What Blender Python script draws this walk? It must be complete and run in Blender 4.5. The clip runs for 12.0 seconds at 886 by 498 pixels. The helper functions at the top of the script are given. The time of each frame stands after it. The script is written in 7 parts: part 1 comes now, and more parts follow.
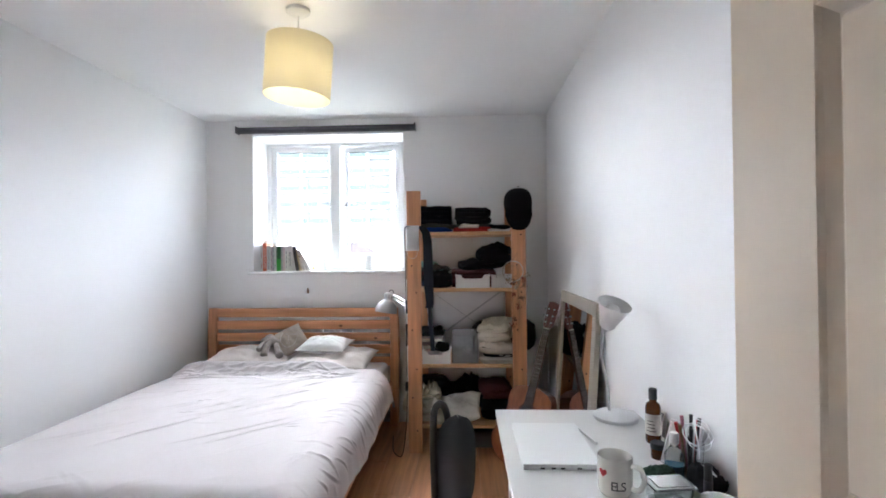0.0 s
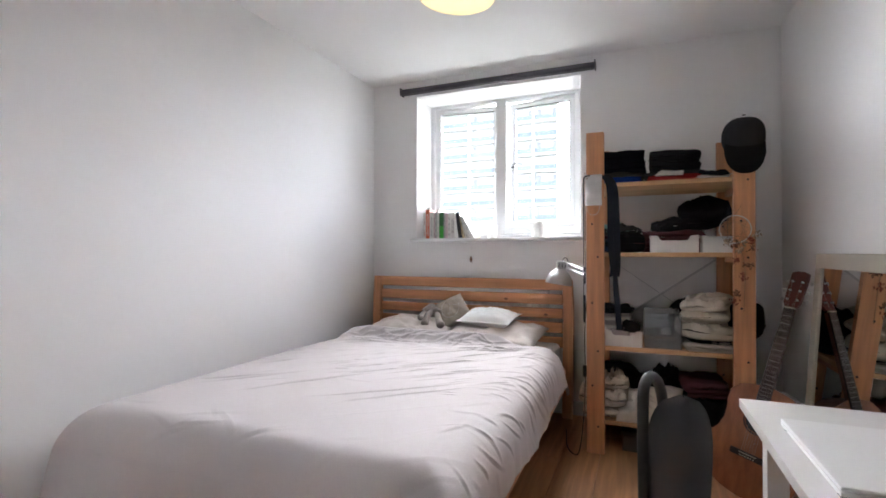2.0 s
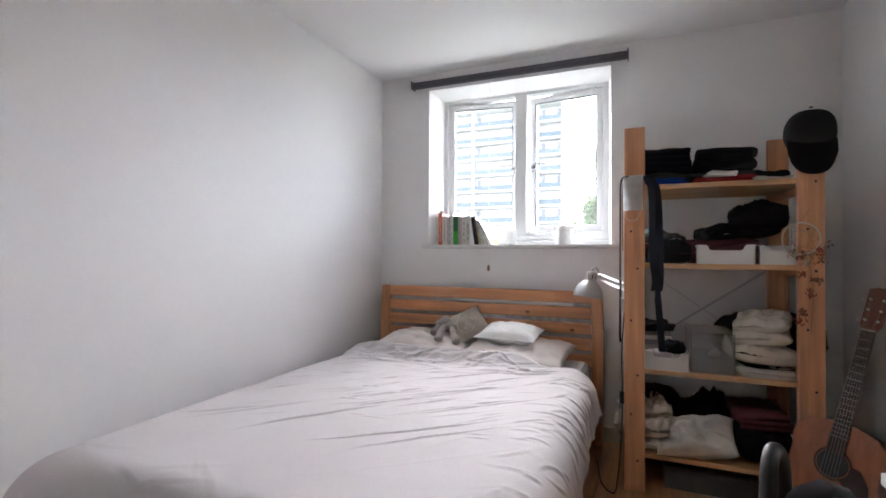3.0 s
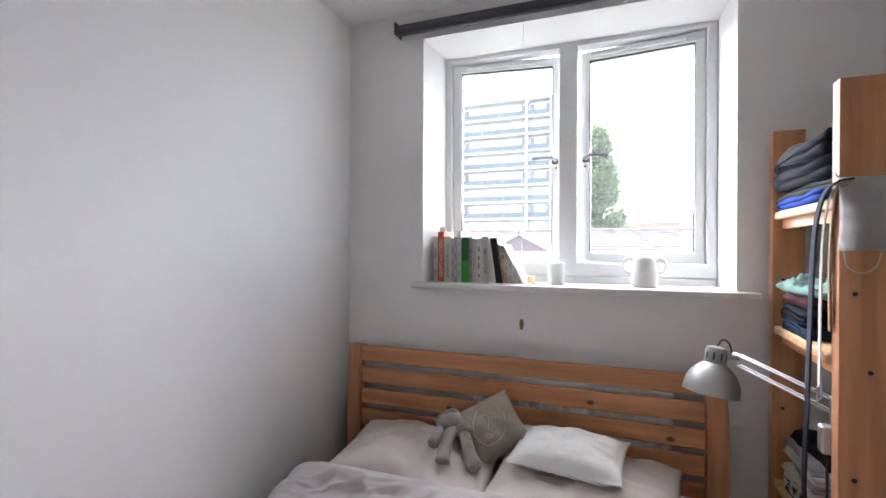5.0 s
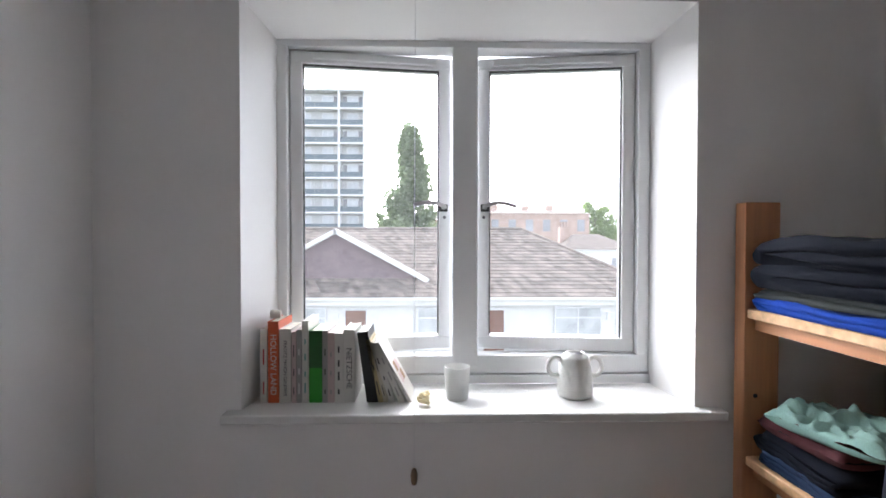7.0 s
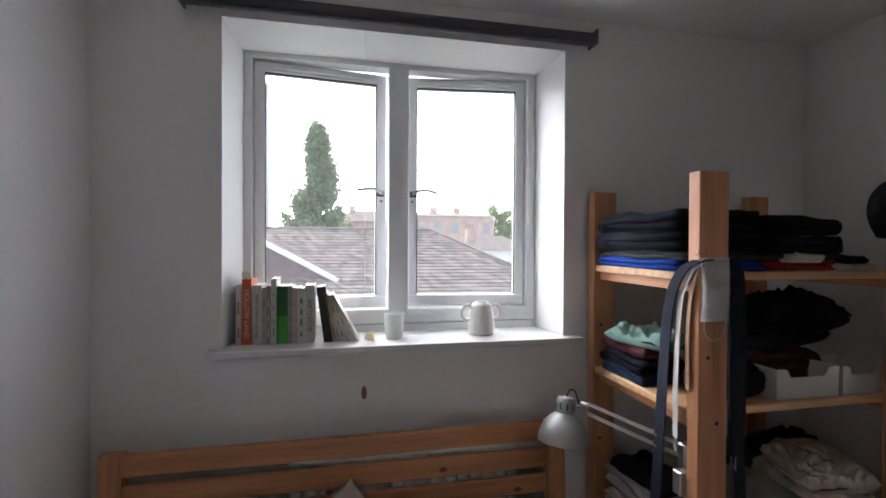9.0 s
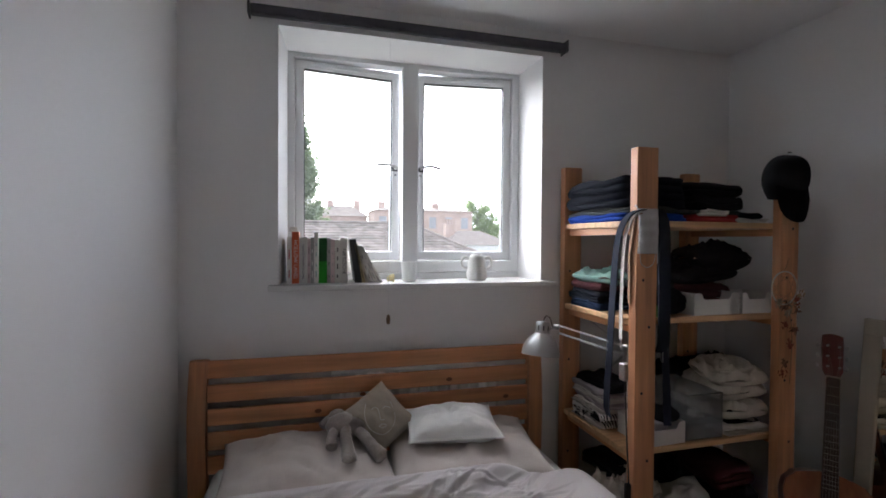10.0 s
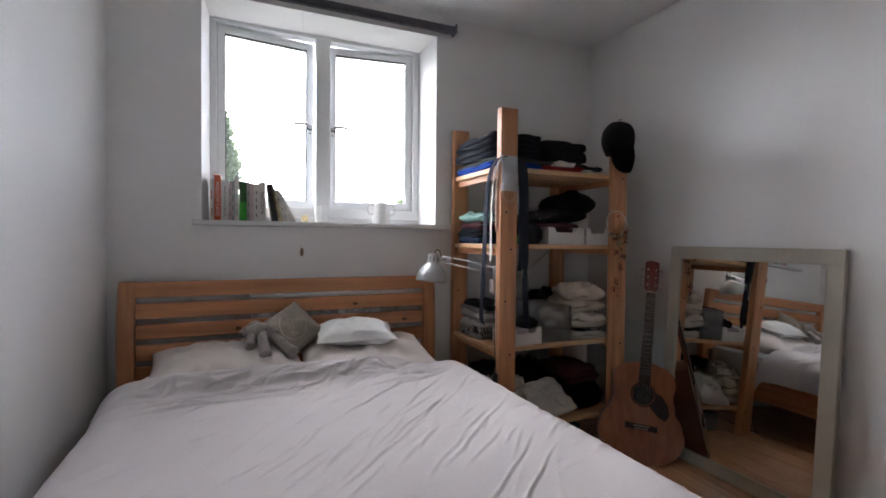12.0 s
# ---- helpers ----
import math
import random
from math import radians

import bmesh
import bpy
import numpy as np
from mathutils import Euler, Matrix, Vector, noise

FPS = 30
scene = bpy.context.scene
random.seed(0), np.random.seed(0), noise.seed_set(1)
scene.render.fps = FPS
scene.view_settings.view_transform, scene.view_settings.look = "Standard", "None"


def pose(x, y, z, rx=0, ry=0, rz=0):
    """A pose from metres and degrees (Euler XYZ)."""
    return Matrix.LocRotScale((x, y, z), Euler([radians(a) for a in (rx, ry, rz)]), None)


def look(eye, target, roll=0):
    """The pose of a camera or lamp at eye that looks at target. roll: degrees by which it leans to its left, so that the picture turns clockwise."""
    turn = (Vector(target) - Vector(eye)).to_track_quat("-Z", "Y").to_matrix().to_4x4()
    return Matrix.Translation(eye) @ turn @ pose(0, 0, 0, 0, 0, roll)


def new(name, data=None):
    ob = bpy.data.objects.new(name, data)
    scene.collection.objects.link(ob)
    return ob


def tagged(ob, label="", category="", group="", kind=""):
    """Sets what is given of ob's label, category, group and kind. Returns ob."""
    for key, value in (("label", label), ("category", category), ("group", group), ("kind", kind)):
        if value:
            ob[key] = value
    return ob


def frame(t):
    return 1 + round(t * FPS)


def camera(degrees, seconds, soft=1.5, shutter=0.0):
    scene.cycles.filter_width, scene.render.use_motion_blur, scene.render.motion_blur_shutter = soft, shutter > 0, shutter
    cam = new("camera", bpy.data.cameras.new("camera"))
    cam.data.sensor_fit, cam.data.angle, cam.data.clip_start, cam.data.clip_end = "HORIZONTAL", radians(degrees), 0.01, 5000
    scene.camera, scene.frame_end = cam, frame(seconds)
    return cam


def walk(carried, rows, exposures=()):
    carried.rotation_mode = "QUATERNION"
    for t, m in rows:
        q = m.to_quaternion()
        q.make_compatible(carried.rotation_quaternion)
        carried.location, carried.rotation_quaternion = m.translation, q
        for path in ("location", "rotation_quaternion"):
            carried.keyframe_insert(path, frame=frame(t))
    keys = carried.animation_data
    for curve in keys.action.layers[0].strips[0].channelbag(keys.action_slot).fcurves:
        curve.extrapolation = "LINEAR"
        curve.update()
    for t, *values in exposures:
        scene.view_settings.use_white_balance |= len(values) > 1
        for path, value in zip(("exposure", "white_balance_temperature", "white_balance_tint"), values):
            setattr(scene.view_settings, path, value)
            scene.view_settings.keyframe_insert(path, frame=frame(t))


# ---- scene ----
cam = camera(86.5, 12.0, 1.7)
PATH = [
    (0, (0.317, 0.261, 1.307), (0.228, 2.259, 1.321), -0.6),
    (0.5, (0.294, 0.43, 1.264), (-0.178, 2.373, 1.278), -0.3),
    (1, (0.259, 0.57, 1.18), (-0.439, 2.445, 1.202), -0.2),
    (1.5, (0.22, 0.648, 1.098), (-0.519, 2.507, 1.115), 0.2),
    (2, (0.197, 0.697, 1.07), (-0.566, 2.546, 1.084), -0.0),
    (2.5, (0.147, 0.792, 1.082), (-0.626, 2.636, 1.092), 0.1),
    (3, (0.017, 0.932, 1.114), (-0.758, 2.776, 1.132), 0.2),
    (3.2, (-0.035, 1.035, 1.124), (-0.814, 2.876, 1.139), 0.2),
    (4.8, (-0.442, 1.908, 1.312), (-1.197, 3.76, 1.306), 0.1),
    (5, (-0.507, 2.004, 1.32), (-1.231, 3.869, 1.317), 0.2),
    (5.5, (-0.698, 2.216, 1.371), (-1.244, 4.14, 1.349), 0.3),
    (6, (-0.798, 2.428, 1.442), (-1.147, 4.398, 1.423), 0.1),
    (6.5, (-0.83, 2.629, 1.542), (-0.959, 4.625, 1.524), 0.6),
    (6.7, (-0.838, 2.677, 1.601), (-0.879, 4.677, 1.568), 0.3),
    (8.3, (-0.868, 2.562, 1.62), (-0.695, 4.555, 1.602), 0.2),
    (8.5, (-0.88, 2.478, 1.602), (-0.672, 4.467, 1.576), 0.3),
    (9, (-0.972, 2.273, 1.515), (-0.541, 4.226, 1.494), 0.3),
    (9.5, (-1.067, 2.042, 1.431), (-0.557, 3.976, 1.398), 0.5),
    (10, (-1.192, 1.846, 1.362), (-0.669, 3.776, 1.325), 0.4),
    (10.5, (-1.29, 1.678, 1.246), (-0.757, 3.605, 1.227), 0.2),
    (11, (-1.315, 1.51, 1.15), (-0.79, 3.44, 1.13), 0.3),
    (11.5, (-1.265, 1.429, 1.112), (-0.751, 3.362, 1.074), 0.2),
    (12, (-1.178, 1.41, 1.089), (-0.383, 3.245, 1.049), 0.5),
]
EXPOSURE = [(0, 4.58, 5900, 8), (1.0, 4.45, 6200, 10), (2.0, 4.32, 6250, 11), (3.0, 4.12, 6200, 11.5), (5.5, 3.7, 6200, 12), (6.5, 3.2, 6250, 12), (8.5, 2.72, 6250, 12.5), (9.5, 2.76, 6250, 12), (11, 3.08, 6050, 12), (12, 3.3, 6200, 12)]
walk(cam, [(t, look(eye, target, roll)) for t, eye, target, roll in PATH], EXPOSURE)

# ---- world and light ----
world = bpy.data.worlds.new("overcast_sky")
scene.world = world
world.use_nodes = True
wn = world.node_tree.nodes
sky = wn.new("ShaderNodeTexSky")
sky.sky_type = "NISHITA"
sky.sun_disc = False
sky.sun_elevation = radians(28)
sky.sun_rotation = radians(-22)
sky.air_density = 0.35
sky.dust_density = 0.6
sky.ozone_density = 0.6
grey = wn.new("ShaderNodeHueSaturation")  # a cloud cover takes most of the blue away
grey.inputs["Saturation"].default_value = 0.3
world.node_tree.links.new(sky.outputs[0], grey.inputs["Color"])
world.node_tree.links.new(grey.outputs[0], wn["Background"].inputs[0])
wn["Background"].inputs[1].default_value = 0.15
sun = new("sun", bpy.data.lights.new("sun", "SUN"))
sun.data.energy = 1.5
sun.data.angle = radians(90)
sun.data.color = (1.0, 0.985, 0.97)
sun.matrix_world = look((-8.9, 22, 13), (0, 0, 0))


# ---- materials ----
def mat(name, color, rough=0.6, vary=0.12, scale=6.0, fine=0.06, bump=0.15, bscale=60.0, metal=0.0, spec=0.5, stretch=(1, 1, 1), islands=0.0, coat=0.0, sheen=0.0):
    """A surface with two scales of colour variation and a fine relief."""
    m = bpy.data.materials.new(name)
    m.use_nodes = True
    nt = m.node_tree
    b = nt.nodes["Principled BSDF"]
    b.inputs["Roughness"].default_value = rough
    b.inputs["Metallic"].default_value = metal
    b.inputs["Specular IOR Level"].default_value = spec
    b.inputs["Coat Weight"].default_value = coat
    b.inputs["Sheen Weight"].default_value = sheen
    tc = nt.nodes.new("ShaderNodeTexCoord")
    mp = nt.nodes.new("ShaderNodeMapping")
    mp.inputs["Scale"].default_value = stretch
    nt.links.new(tc.outputs["Object"], mp.inputs[0])
    n1 = nt.nodes.new("ShaderNodeTexNoise")
    n1.inputs["Scale"].default_value = scale
    n1.inputs["Detail"].default_value = 4
    n2 = nt.nodes.new("ShaderNodeTexNoise")
    n2.inputs["Scale"].default_value = bscale
    n2.inputs["Detail"].default_value = 3
    nt.links.new(mp.outputs[0], n1.inputs[0])
    nt.links.new(mp.outputs[0], n2.inputs[0])
    ramp = nt.nodes.new("ShaderNodeValToRGB")
    lo = [max(0, c * (1 - vary)) for c in color]
    hi = [min(1, c * (1 + vary)) for c in color]
    ramp.color_ramp.elements[0].position = 0.3
    ramp.color_ramp.elements[1].position = 0.7
    ramp.color_ramp.elements[0].color = (*lo, 1)
    ramp.color_ramp.elements[1].color = (*hi, 1)
    nt.links.new(n1.outputs["Fac"], ramp.inputs[0])
    hsv = nt.nodes.new("ShaderNodeHueSaturation")
    nt.links.new(ramp.outputs[0], hsv.inputs["Color"])
    mr = nt.nodes.new("ShaderNodeMapRange")
    mr.inputs["To Min"].default_value = 1 - fine
    mr.inputs["To Max"].default_value = 1 + fine
    nt.links.new(n2.outputs["Fac"], mr.inputs["Value"])
    val = mr.outputs[0]
    if islands:
        oi = nt.nodes.new("ShaderNodeObjectInfo")
        ge = nt.nodes.new("ShaderNodeNewGeometry")
        add = nt.nodes.new("ShaderNodeMath")
        nt.links.new(oi.outputs["Random"], add.inputs[0])
        nt.links.new(ge.outputs["Random Per Island"], add.inputs[1])
        fr = nt.nodes.new("ShaderNodeMath")
        fr.operation = "FRACT"
        nt.links.new(add.outputs[0], fr.inputs[0])
        mi = nt.nodes.new("ShaderNodeMapRange")
        mi.inputs["To Min"].default_value = 1 - islands
        mi.inputs["To Max"].default_value = 1 + islands
        nt.links.new(fr.outputs[0], mi.inputs["Value"])
        mul = nt.nodes.new("ShaderNodeMath")
        mul.operation = "MULTIPLY"
        nt.links.new(val, mul.inputs[0])
        nt.links.new(mi.outputs[0], mul.inputs[1])
        val = mul.outputs[0]
    nt.links.new(val, hsv.inputs["Value"])
    nt.links.new(hsv.outputs[0], b.inputs["Base Color"])
    if bump:
        bp = nt.nodes.new("ShaderNodeBump")
        bp.inputs["Strength"].default_value = bump
        bp.inputs["Distance"].default_value = 0.002
        nt.links.new(n2.outputs["Fac"], bp.inputs["Height"])
        nt.links.new(bp.outputs[0], b.inputs["Normal"])
    return m


def wood(name, color, axis, rough=0.5):
    """Pine with grain along one axis (0 x, 1 y, 2 z)."""
    s = [22.0, 22.0, 22.0]
    s[axis] = 1.3
    m = mat(name, color, rough, 0.2, 1.6, 0.1, 0.12, 7.0, stretch=s, islands=0.07)
    return m


WALL = mat("wall_paint", (0.88, 0.875, 0.875), 0.58, 0.012, 1.3, 0.012, 0.12, 90, spec=0.25)
CEIL = mat("ceiling_paint", (0.88, 0.88, 0.88), 0.6, 0.01, 1.5, 0.01, 0.08, 90)
UPVC = mat("white_upvc", (0.78, 0.79, 0.80), 0.28, 0.02, 3, 0.01, 0.02, 40)
GLOSSW = mat("white_gloss_paint", (0.80, 0.80, 0.79), 0.25, 0.02, 3, 0.01, 0.05, 30)
DOORP = mat("cream_door_paint", (0.76, 0.66, 0.53), 0.35, 0.03, 2.5, 0.015, 0.06, 40)
LAMI = wood("laminate_floor", (0.54, 0.27, 0.135), 1, 0.35)
PINEX = wood("pine_along_x", (0.60, 0.275, 0.125), 0)
PINEY = wood("pine_along_y", (0.60, 0.275, 0.125), 1)
PALEP = wood("pale_pine_along_x", (0.66, 0.40, 0.21), 0)
PINEZ = wood("pine_along_z", (0.60, 0.285, 0.14), 2)
KNOT = mat("pine_knot", (0.22, 0.09, 0.04), 0.5)
DUVET = mat("duvet_cotton", (0.64, 0.595, 0.6), 0.95, 0.03, 3, 0.04, 0.3, 220, spec=0.2)
PILLOW = mat("pillow_cotton", (0.68, 0.61, 0.575), 0.9, 0.03, 4, 0.04, 0.3, 220, sheen=0.2)
WHITEC = mat("white_cushion_cotton", (0.84, 0.84, 0.83), 0.9, 0.03, 6, 0.03, 0.3, 200, sheen=0.2)
BEIGE = mat("beige_linen", (0.40, 0.35, 0.29), 0.95, 0.06, 8, 0.12, 0.5, 260)
PLUSH = mat("grey_plush", (0.33, 0.29, 0.265), 1.0, 0.2, 30, 0.3, 1.0, 300, sheen=0.4)
DGREY = mat("dark_grey_metal", (0.10, 0.10, 0.115), 0.45, 0.06, 5, 0.03, 0.05, 60)
BLINDF = mat("charcoal_blind_fabric", (0.085, 0.085, 0.10), 0.85, 0.06, 5, 0.1, 0.3, 200)
BLACK = mat("black_plastic", (0.02, 0.02, 0.022), 0.45, 0.1, 8, 0.05, 0.1, 80)
CHAIRP = mat("charcoal_plastic", (0.075, 0.077, 0.083), 0.5, 0.08, 6, 0.06, 0.2, 150)
CHROME = mat("brushed_steel", (0.6, 0.6, 0.61), 0.38, 0.03, 8, 0.03, 0.03, 120, metal=1.0)
SILVER = mat("silver_paint", (0.52, 0.53, 0.54), 0.45, 0.03, 8, 0.02, 0.02, 120, metal=0.7)
RADW = mat("radiator_enamel", (0.88, 0.88, 0.87), 0.3, 0.02, 4, 0.01, 0.03, 40)


# ---- helpers of this scene ----
def box(bm, x0, x1, y0, y1, z0, z1, bevel=0.0, seg=1):
    m = Matrix.Translation(((x0 + x1) / 2, (y0 + y1) / 2, (z0 + z1) / 2)) @ Matrix.Diagonal((x1 - x0, y1 - y0, z1 - z0, 1))
    g = bmesh.ops.create_cube(bm, size=1, matrix=m)
    if bevel:
        es = list({e for v in g["verts"] for e in v.link_edges})
        bmesh.ops.bevel(bm, geom=es, offset=bevel, segments=seg, affect="EDGES", profile=0.6)
    return bm


def boxed(*dims):
    return box(bmesh.new(), *dims)


def lathe(bm, profile, n=32, m=Matrix()):
    """Turn a profile of (radius, height) about z."""
    rings = []
    for r, z in profile:
        if r < 1e-5:
            rings.append([bm.verts.new(m @ Vector((0, 0, z)))])
        else:
            rings.append([bm.verts.new(m @ Vector((r * math.cos(2 * math.pi * i / n), r * math.sin(2 * math.pi * i / n), z))) for i in range(n)])
    for a, b in zip(rings, rings[1:]):
        for i in range(n):
            j = (i + 1) % n
            q = [a[i % len(a)], a[j % len(a)], b[j % len(b)], b[i % len(b)]]
            q = list(dict.fromkeys(q))
            if len(q) > 2:
                bm.faces.new(q)
    return bm


def tube(bm, pts, r, n=10, cap=True):
    """A round bar along a line of points."""
    pts = [Vector(p) for p in pts]
    rings = []
    up = Vector((0, 0, 1))
    for i, p in enumerate(pts):
        d = (pts[min(i + 1, len(pts) - 1)] - pts[max(i - 1, 0)]).normalized()
        if abs(d.dot(up)) > 0.95:
            up = Vector((1, 0, 0)) if abs(d.x) < 0.9 else Vector((0, 1, 0))
        s = d.cross(up).normalized()
        u = s.cross(d).normalized()
        up = u
        rr = r(i / max(1, len(pts) - 1)) if callable(r) else r
        rings.append([bm.verts.new(p + rr * (math.cos(2 * math.pi * k / n) * s + math.sin(2 * math.pi * k / n) * u)) for k in range(n)])
    for a, b in zip(rings, rings[1:]):
        for k in range(n):
            bm.faces.new([a[k], a[(k + 1) % n], b[(k + 1) % n], b[k]])
    if cap:
        bm.faces.new(rings[0][::-1])
        bm.faces.new(rings[-1])
    return bm


def ribbon(bm, pts, side, w, th):
    """A flat strap of width w and thickness th along points; side gives the width's direction."""
    pts = [Vector(p) for p in pts]
    side = Vector(side).normalized()
    rings = []
    for i, p in enumerate(pts):
        d = (pts[min(i + 1, len(pts) - 1)] - pts[max(i - 1, 0)]).normalized()
        nn = d.cross(side).normalized()
        rings.append([bm.verts.new(p + a * side * w / 2 + b * nn * th / 2) for a, b in ((-1, -1), (1, -1), (1, 1), (-1, 1))])
    for a, b in zip(rings, rings[1:]):
        for k in range(4):
            bm.faces.new([a[k], a[(k + 1) % 4], b[(k + 1) % 4], b[k]])
    bm.faces.new(rings[0][::-1])
    bm.faces.new(rings[-1])
    return bm


def smooth_line(pts, n=6):
    """Catmull-Rom through the points."""
    P = [Vector(p) for p in pts]
    P = [2 * P[0] - P[1]] + P + [2 * P[-1] - P[-2]]
    out = []
    for i in range(1, len(P) - 2):
        for k in range(n):
            t = k / n
            a, b, c, d = P[i - 1 : i + 3]
            out.append(0.5 * (2 * b + (c - a) * t + (2 * a - 5 * b + 4 * c - d) * t * t + (3 * b - a - 3 * c + d) * t**3))
    out.append(P[-2])
    return out


def mesh_of(name, bm, material, smooth=False):
    bmesh.ops.recalc_face_normals(bm, faces=bm.faces[:])
    me = bpy.data.meshes.new(name)
    bm.to_mesh(me)
    bm.free()
    if smooth:
        me.shade_smooth()
        if smooth != "all":
            me.set_sharp_from_angle(angle=radians(40))
    me.materials.append(material)
    return me


def place_of(ob):
    """An object's pose in the world."""
    return ob.matrix_basis if ob.parent is None else place_of(ob.parent) @ ob.matrix_parent_inverse @ ob.matrix_basis


def attach(ob, parent):
    """Make ob a part that stays where it is."""
    ob.parent = parent
    ob.matrix_parent_inverse = place_of(parent).inverted()
    return ob


def part(name, bm, material, parent=None, label="", smooth=False):
    """Link a bmesh as one mesh object, under a thing or a part."""
    ob = new(name, mesh_of(name, bm, material, smooth))
    if parent is not None:
        attach(ob, parent)
    if label:
        ob["label"] = label
    return ob


def thing(name, at, label, category, group=""):
    """An Empty at a thing's base."""
    ob = new(name)
    ob.empty_display_size = 0.05
    ob.matrix_basis = Matrix.Translation(at)
    return tagged(ob, label, category, group)


def setting(name, bm, material, label, category, smooth=False):
    return tagged(part(name, bm, material, None, "", smooth), label, category, "", "structure")


# ---- the room ----
XL, XR, YN, YS, ZC = -1.715, 0.957, 3.905, 0.24, 2.361
WX0, WX1, WZ0, WZ1, WY = -1.340, -0.147, 1.172, 2.241, 4.118  # window opening, and the window's inner face

floor = setting("floor", boxed(XL - 0.1, XR + 0.1, -1.3, YN + 0.1, -0.12, -0.012), LAMI, "orange-brown wood laminate floor", "floor")
setting("ceiling", boxed(XL - 0.1, XR + 0.1, -1.3, YN + 0.32, ZC, ZC + 0.15), CEIL, "plain white painted ceiling", "ceiling")
setting("wall_west", boxed(XL - 0.15, XL, -1.3, YN + 0.32, -0.12, ZC), WALL, "white painted plaster wall beside the bed", "wall")
setting("wall_east", boxed(XR, XR + 0.15, -1.3, YN + 0.32, -0.12, ZC), WALL, "white painted plaster wall behind the desk", "wall")
bm = bmesh.new()
Y2 = YN + 0.315
box(bm, XL, WX0, YN, Y2, -0.12, ZC)
box(bm, WX1, XR, YN, Y2, -0.12, ZC)
box(bm, WX0, WX1, YN, Y2, -0.12, WZ0 - 0.025)
box(bm, WX0, WX1, YN, Y2, WZ1, ZC)
# the recess narrows a little towards the window
for v in bm.verts:
    if v.co.y > YN + 0.2 and WX0 - 0.001 <= v.co.x <= WX1 + 0.001:
        if abs(v.co.z - WZ1) < 1e-4:
            v.co.z -= 0.03
        elif v.co.z < -0.1 or v.co.z > ZC - 1e-4:
            if abs(v.co.x - WX0) < 1e-4 or abs(v.co.x - WX1) < 1e-4:
                v.co.x += 0.036 if v.co.x < -0.7 else -0.036
setting("wall_north", bm, WALL, "white painted wall with a deep window recess", "wall")
DX0, DX1, DZ = 0.14, 0.905, 2.0
bm = bmesh.new()
box(bm, XL, DX0, YS - 0.11, YS, -0.12, ZC)
box(bm, DX1, XR, YS - 0.11, YS, -0.12, ZC)
box(bm, DX0, DX1, YS - 0.11, YS, DZ, ZC)
setting("wall_south", bm, WALL, "white painted wall with the doorway", "wall")
setting("wall_hall", boxed(XL, XR, -1.3, -1.2, -0.12, ZC), WALL, "plain white hall wall beyond the doorway", "wall")
setting("building_base", boxed(XL - 0.15, XR + 0.15, -1.3, YN + 0.315, -5.5, -0.121), mat("pale_building_render", (0.6, 0.58, 0.55), 0.9), "plain storeys of the building under the room", "building")
bm = bmesh.new()
box(bm, XL, XL + 0.014, YS, YN, 0, 0.09, 0.004)
box(bm, XL + 0.014, XR - 0.014, YN - 0.014, YN, 0, 0.09, 0.004)
box(bm, XR - 0.014, XR, YS + 0.02, YN, 0, 0.09, 0.004)
setting("baseboard", bm, GLOSSW, "low white gloss skirting board", "skirting")
# door frame
bm = bmesh.new()
box(bm, DX0, DX0 + 0.025, YS - 0.13, YS + 0.012, 0, DZ, 0.003)
box(bm, DX1 - 0.025, DX1, YS - 0.13, YS + 0.012, 0, DZ, 0.003)
box(bm, DX0 + 0.025, DX1 - 0.025, YS - 0.13, YS + 0.012, DZ - 0.025, DZ, 0.003)
setting("door_frame", bm, GLOSSW, "white painted timber door lining", "door frame")

# open door: leaf hinged beside the east wall
LEAF = Vector((0.745, 1.03, 0)) - Vector((0.875, 0.27, 0))
LW = LEAF.length
DM = Matrix.Translation((0.875, 0.27, 0)) @ Matrix.Rotation(math.atan2(LEAF.y, LEAF.x), 4, "Z")
door = new("door_1")
door.matrix_basis = DM
tagged(door, "cream painted panelled door standing open", "door", "", "structure")


def leaf_part(name, bm, material, parent=door, label="", smooth=False):
    bm.transform(DM)
    return part(name, bm, material, parent, label, smooth)


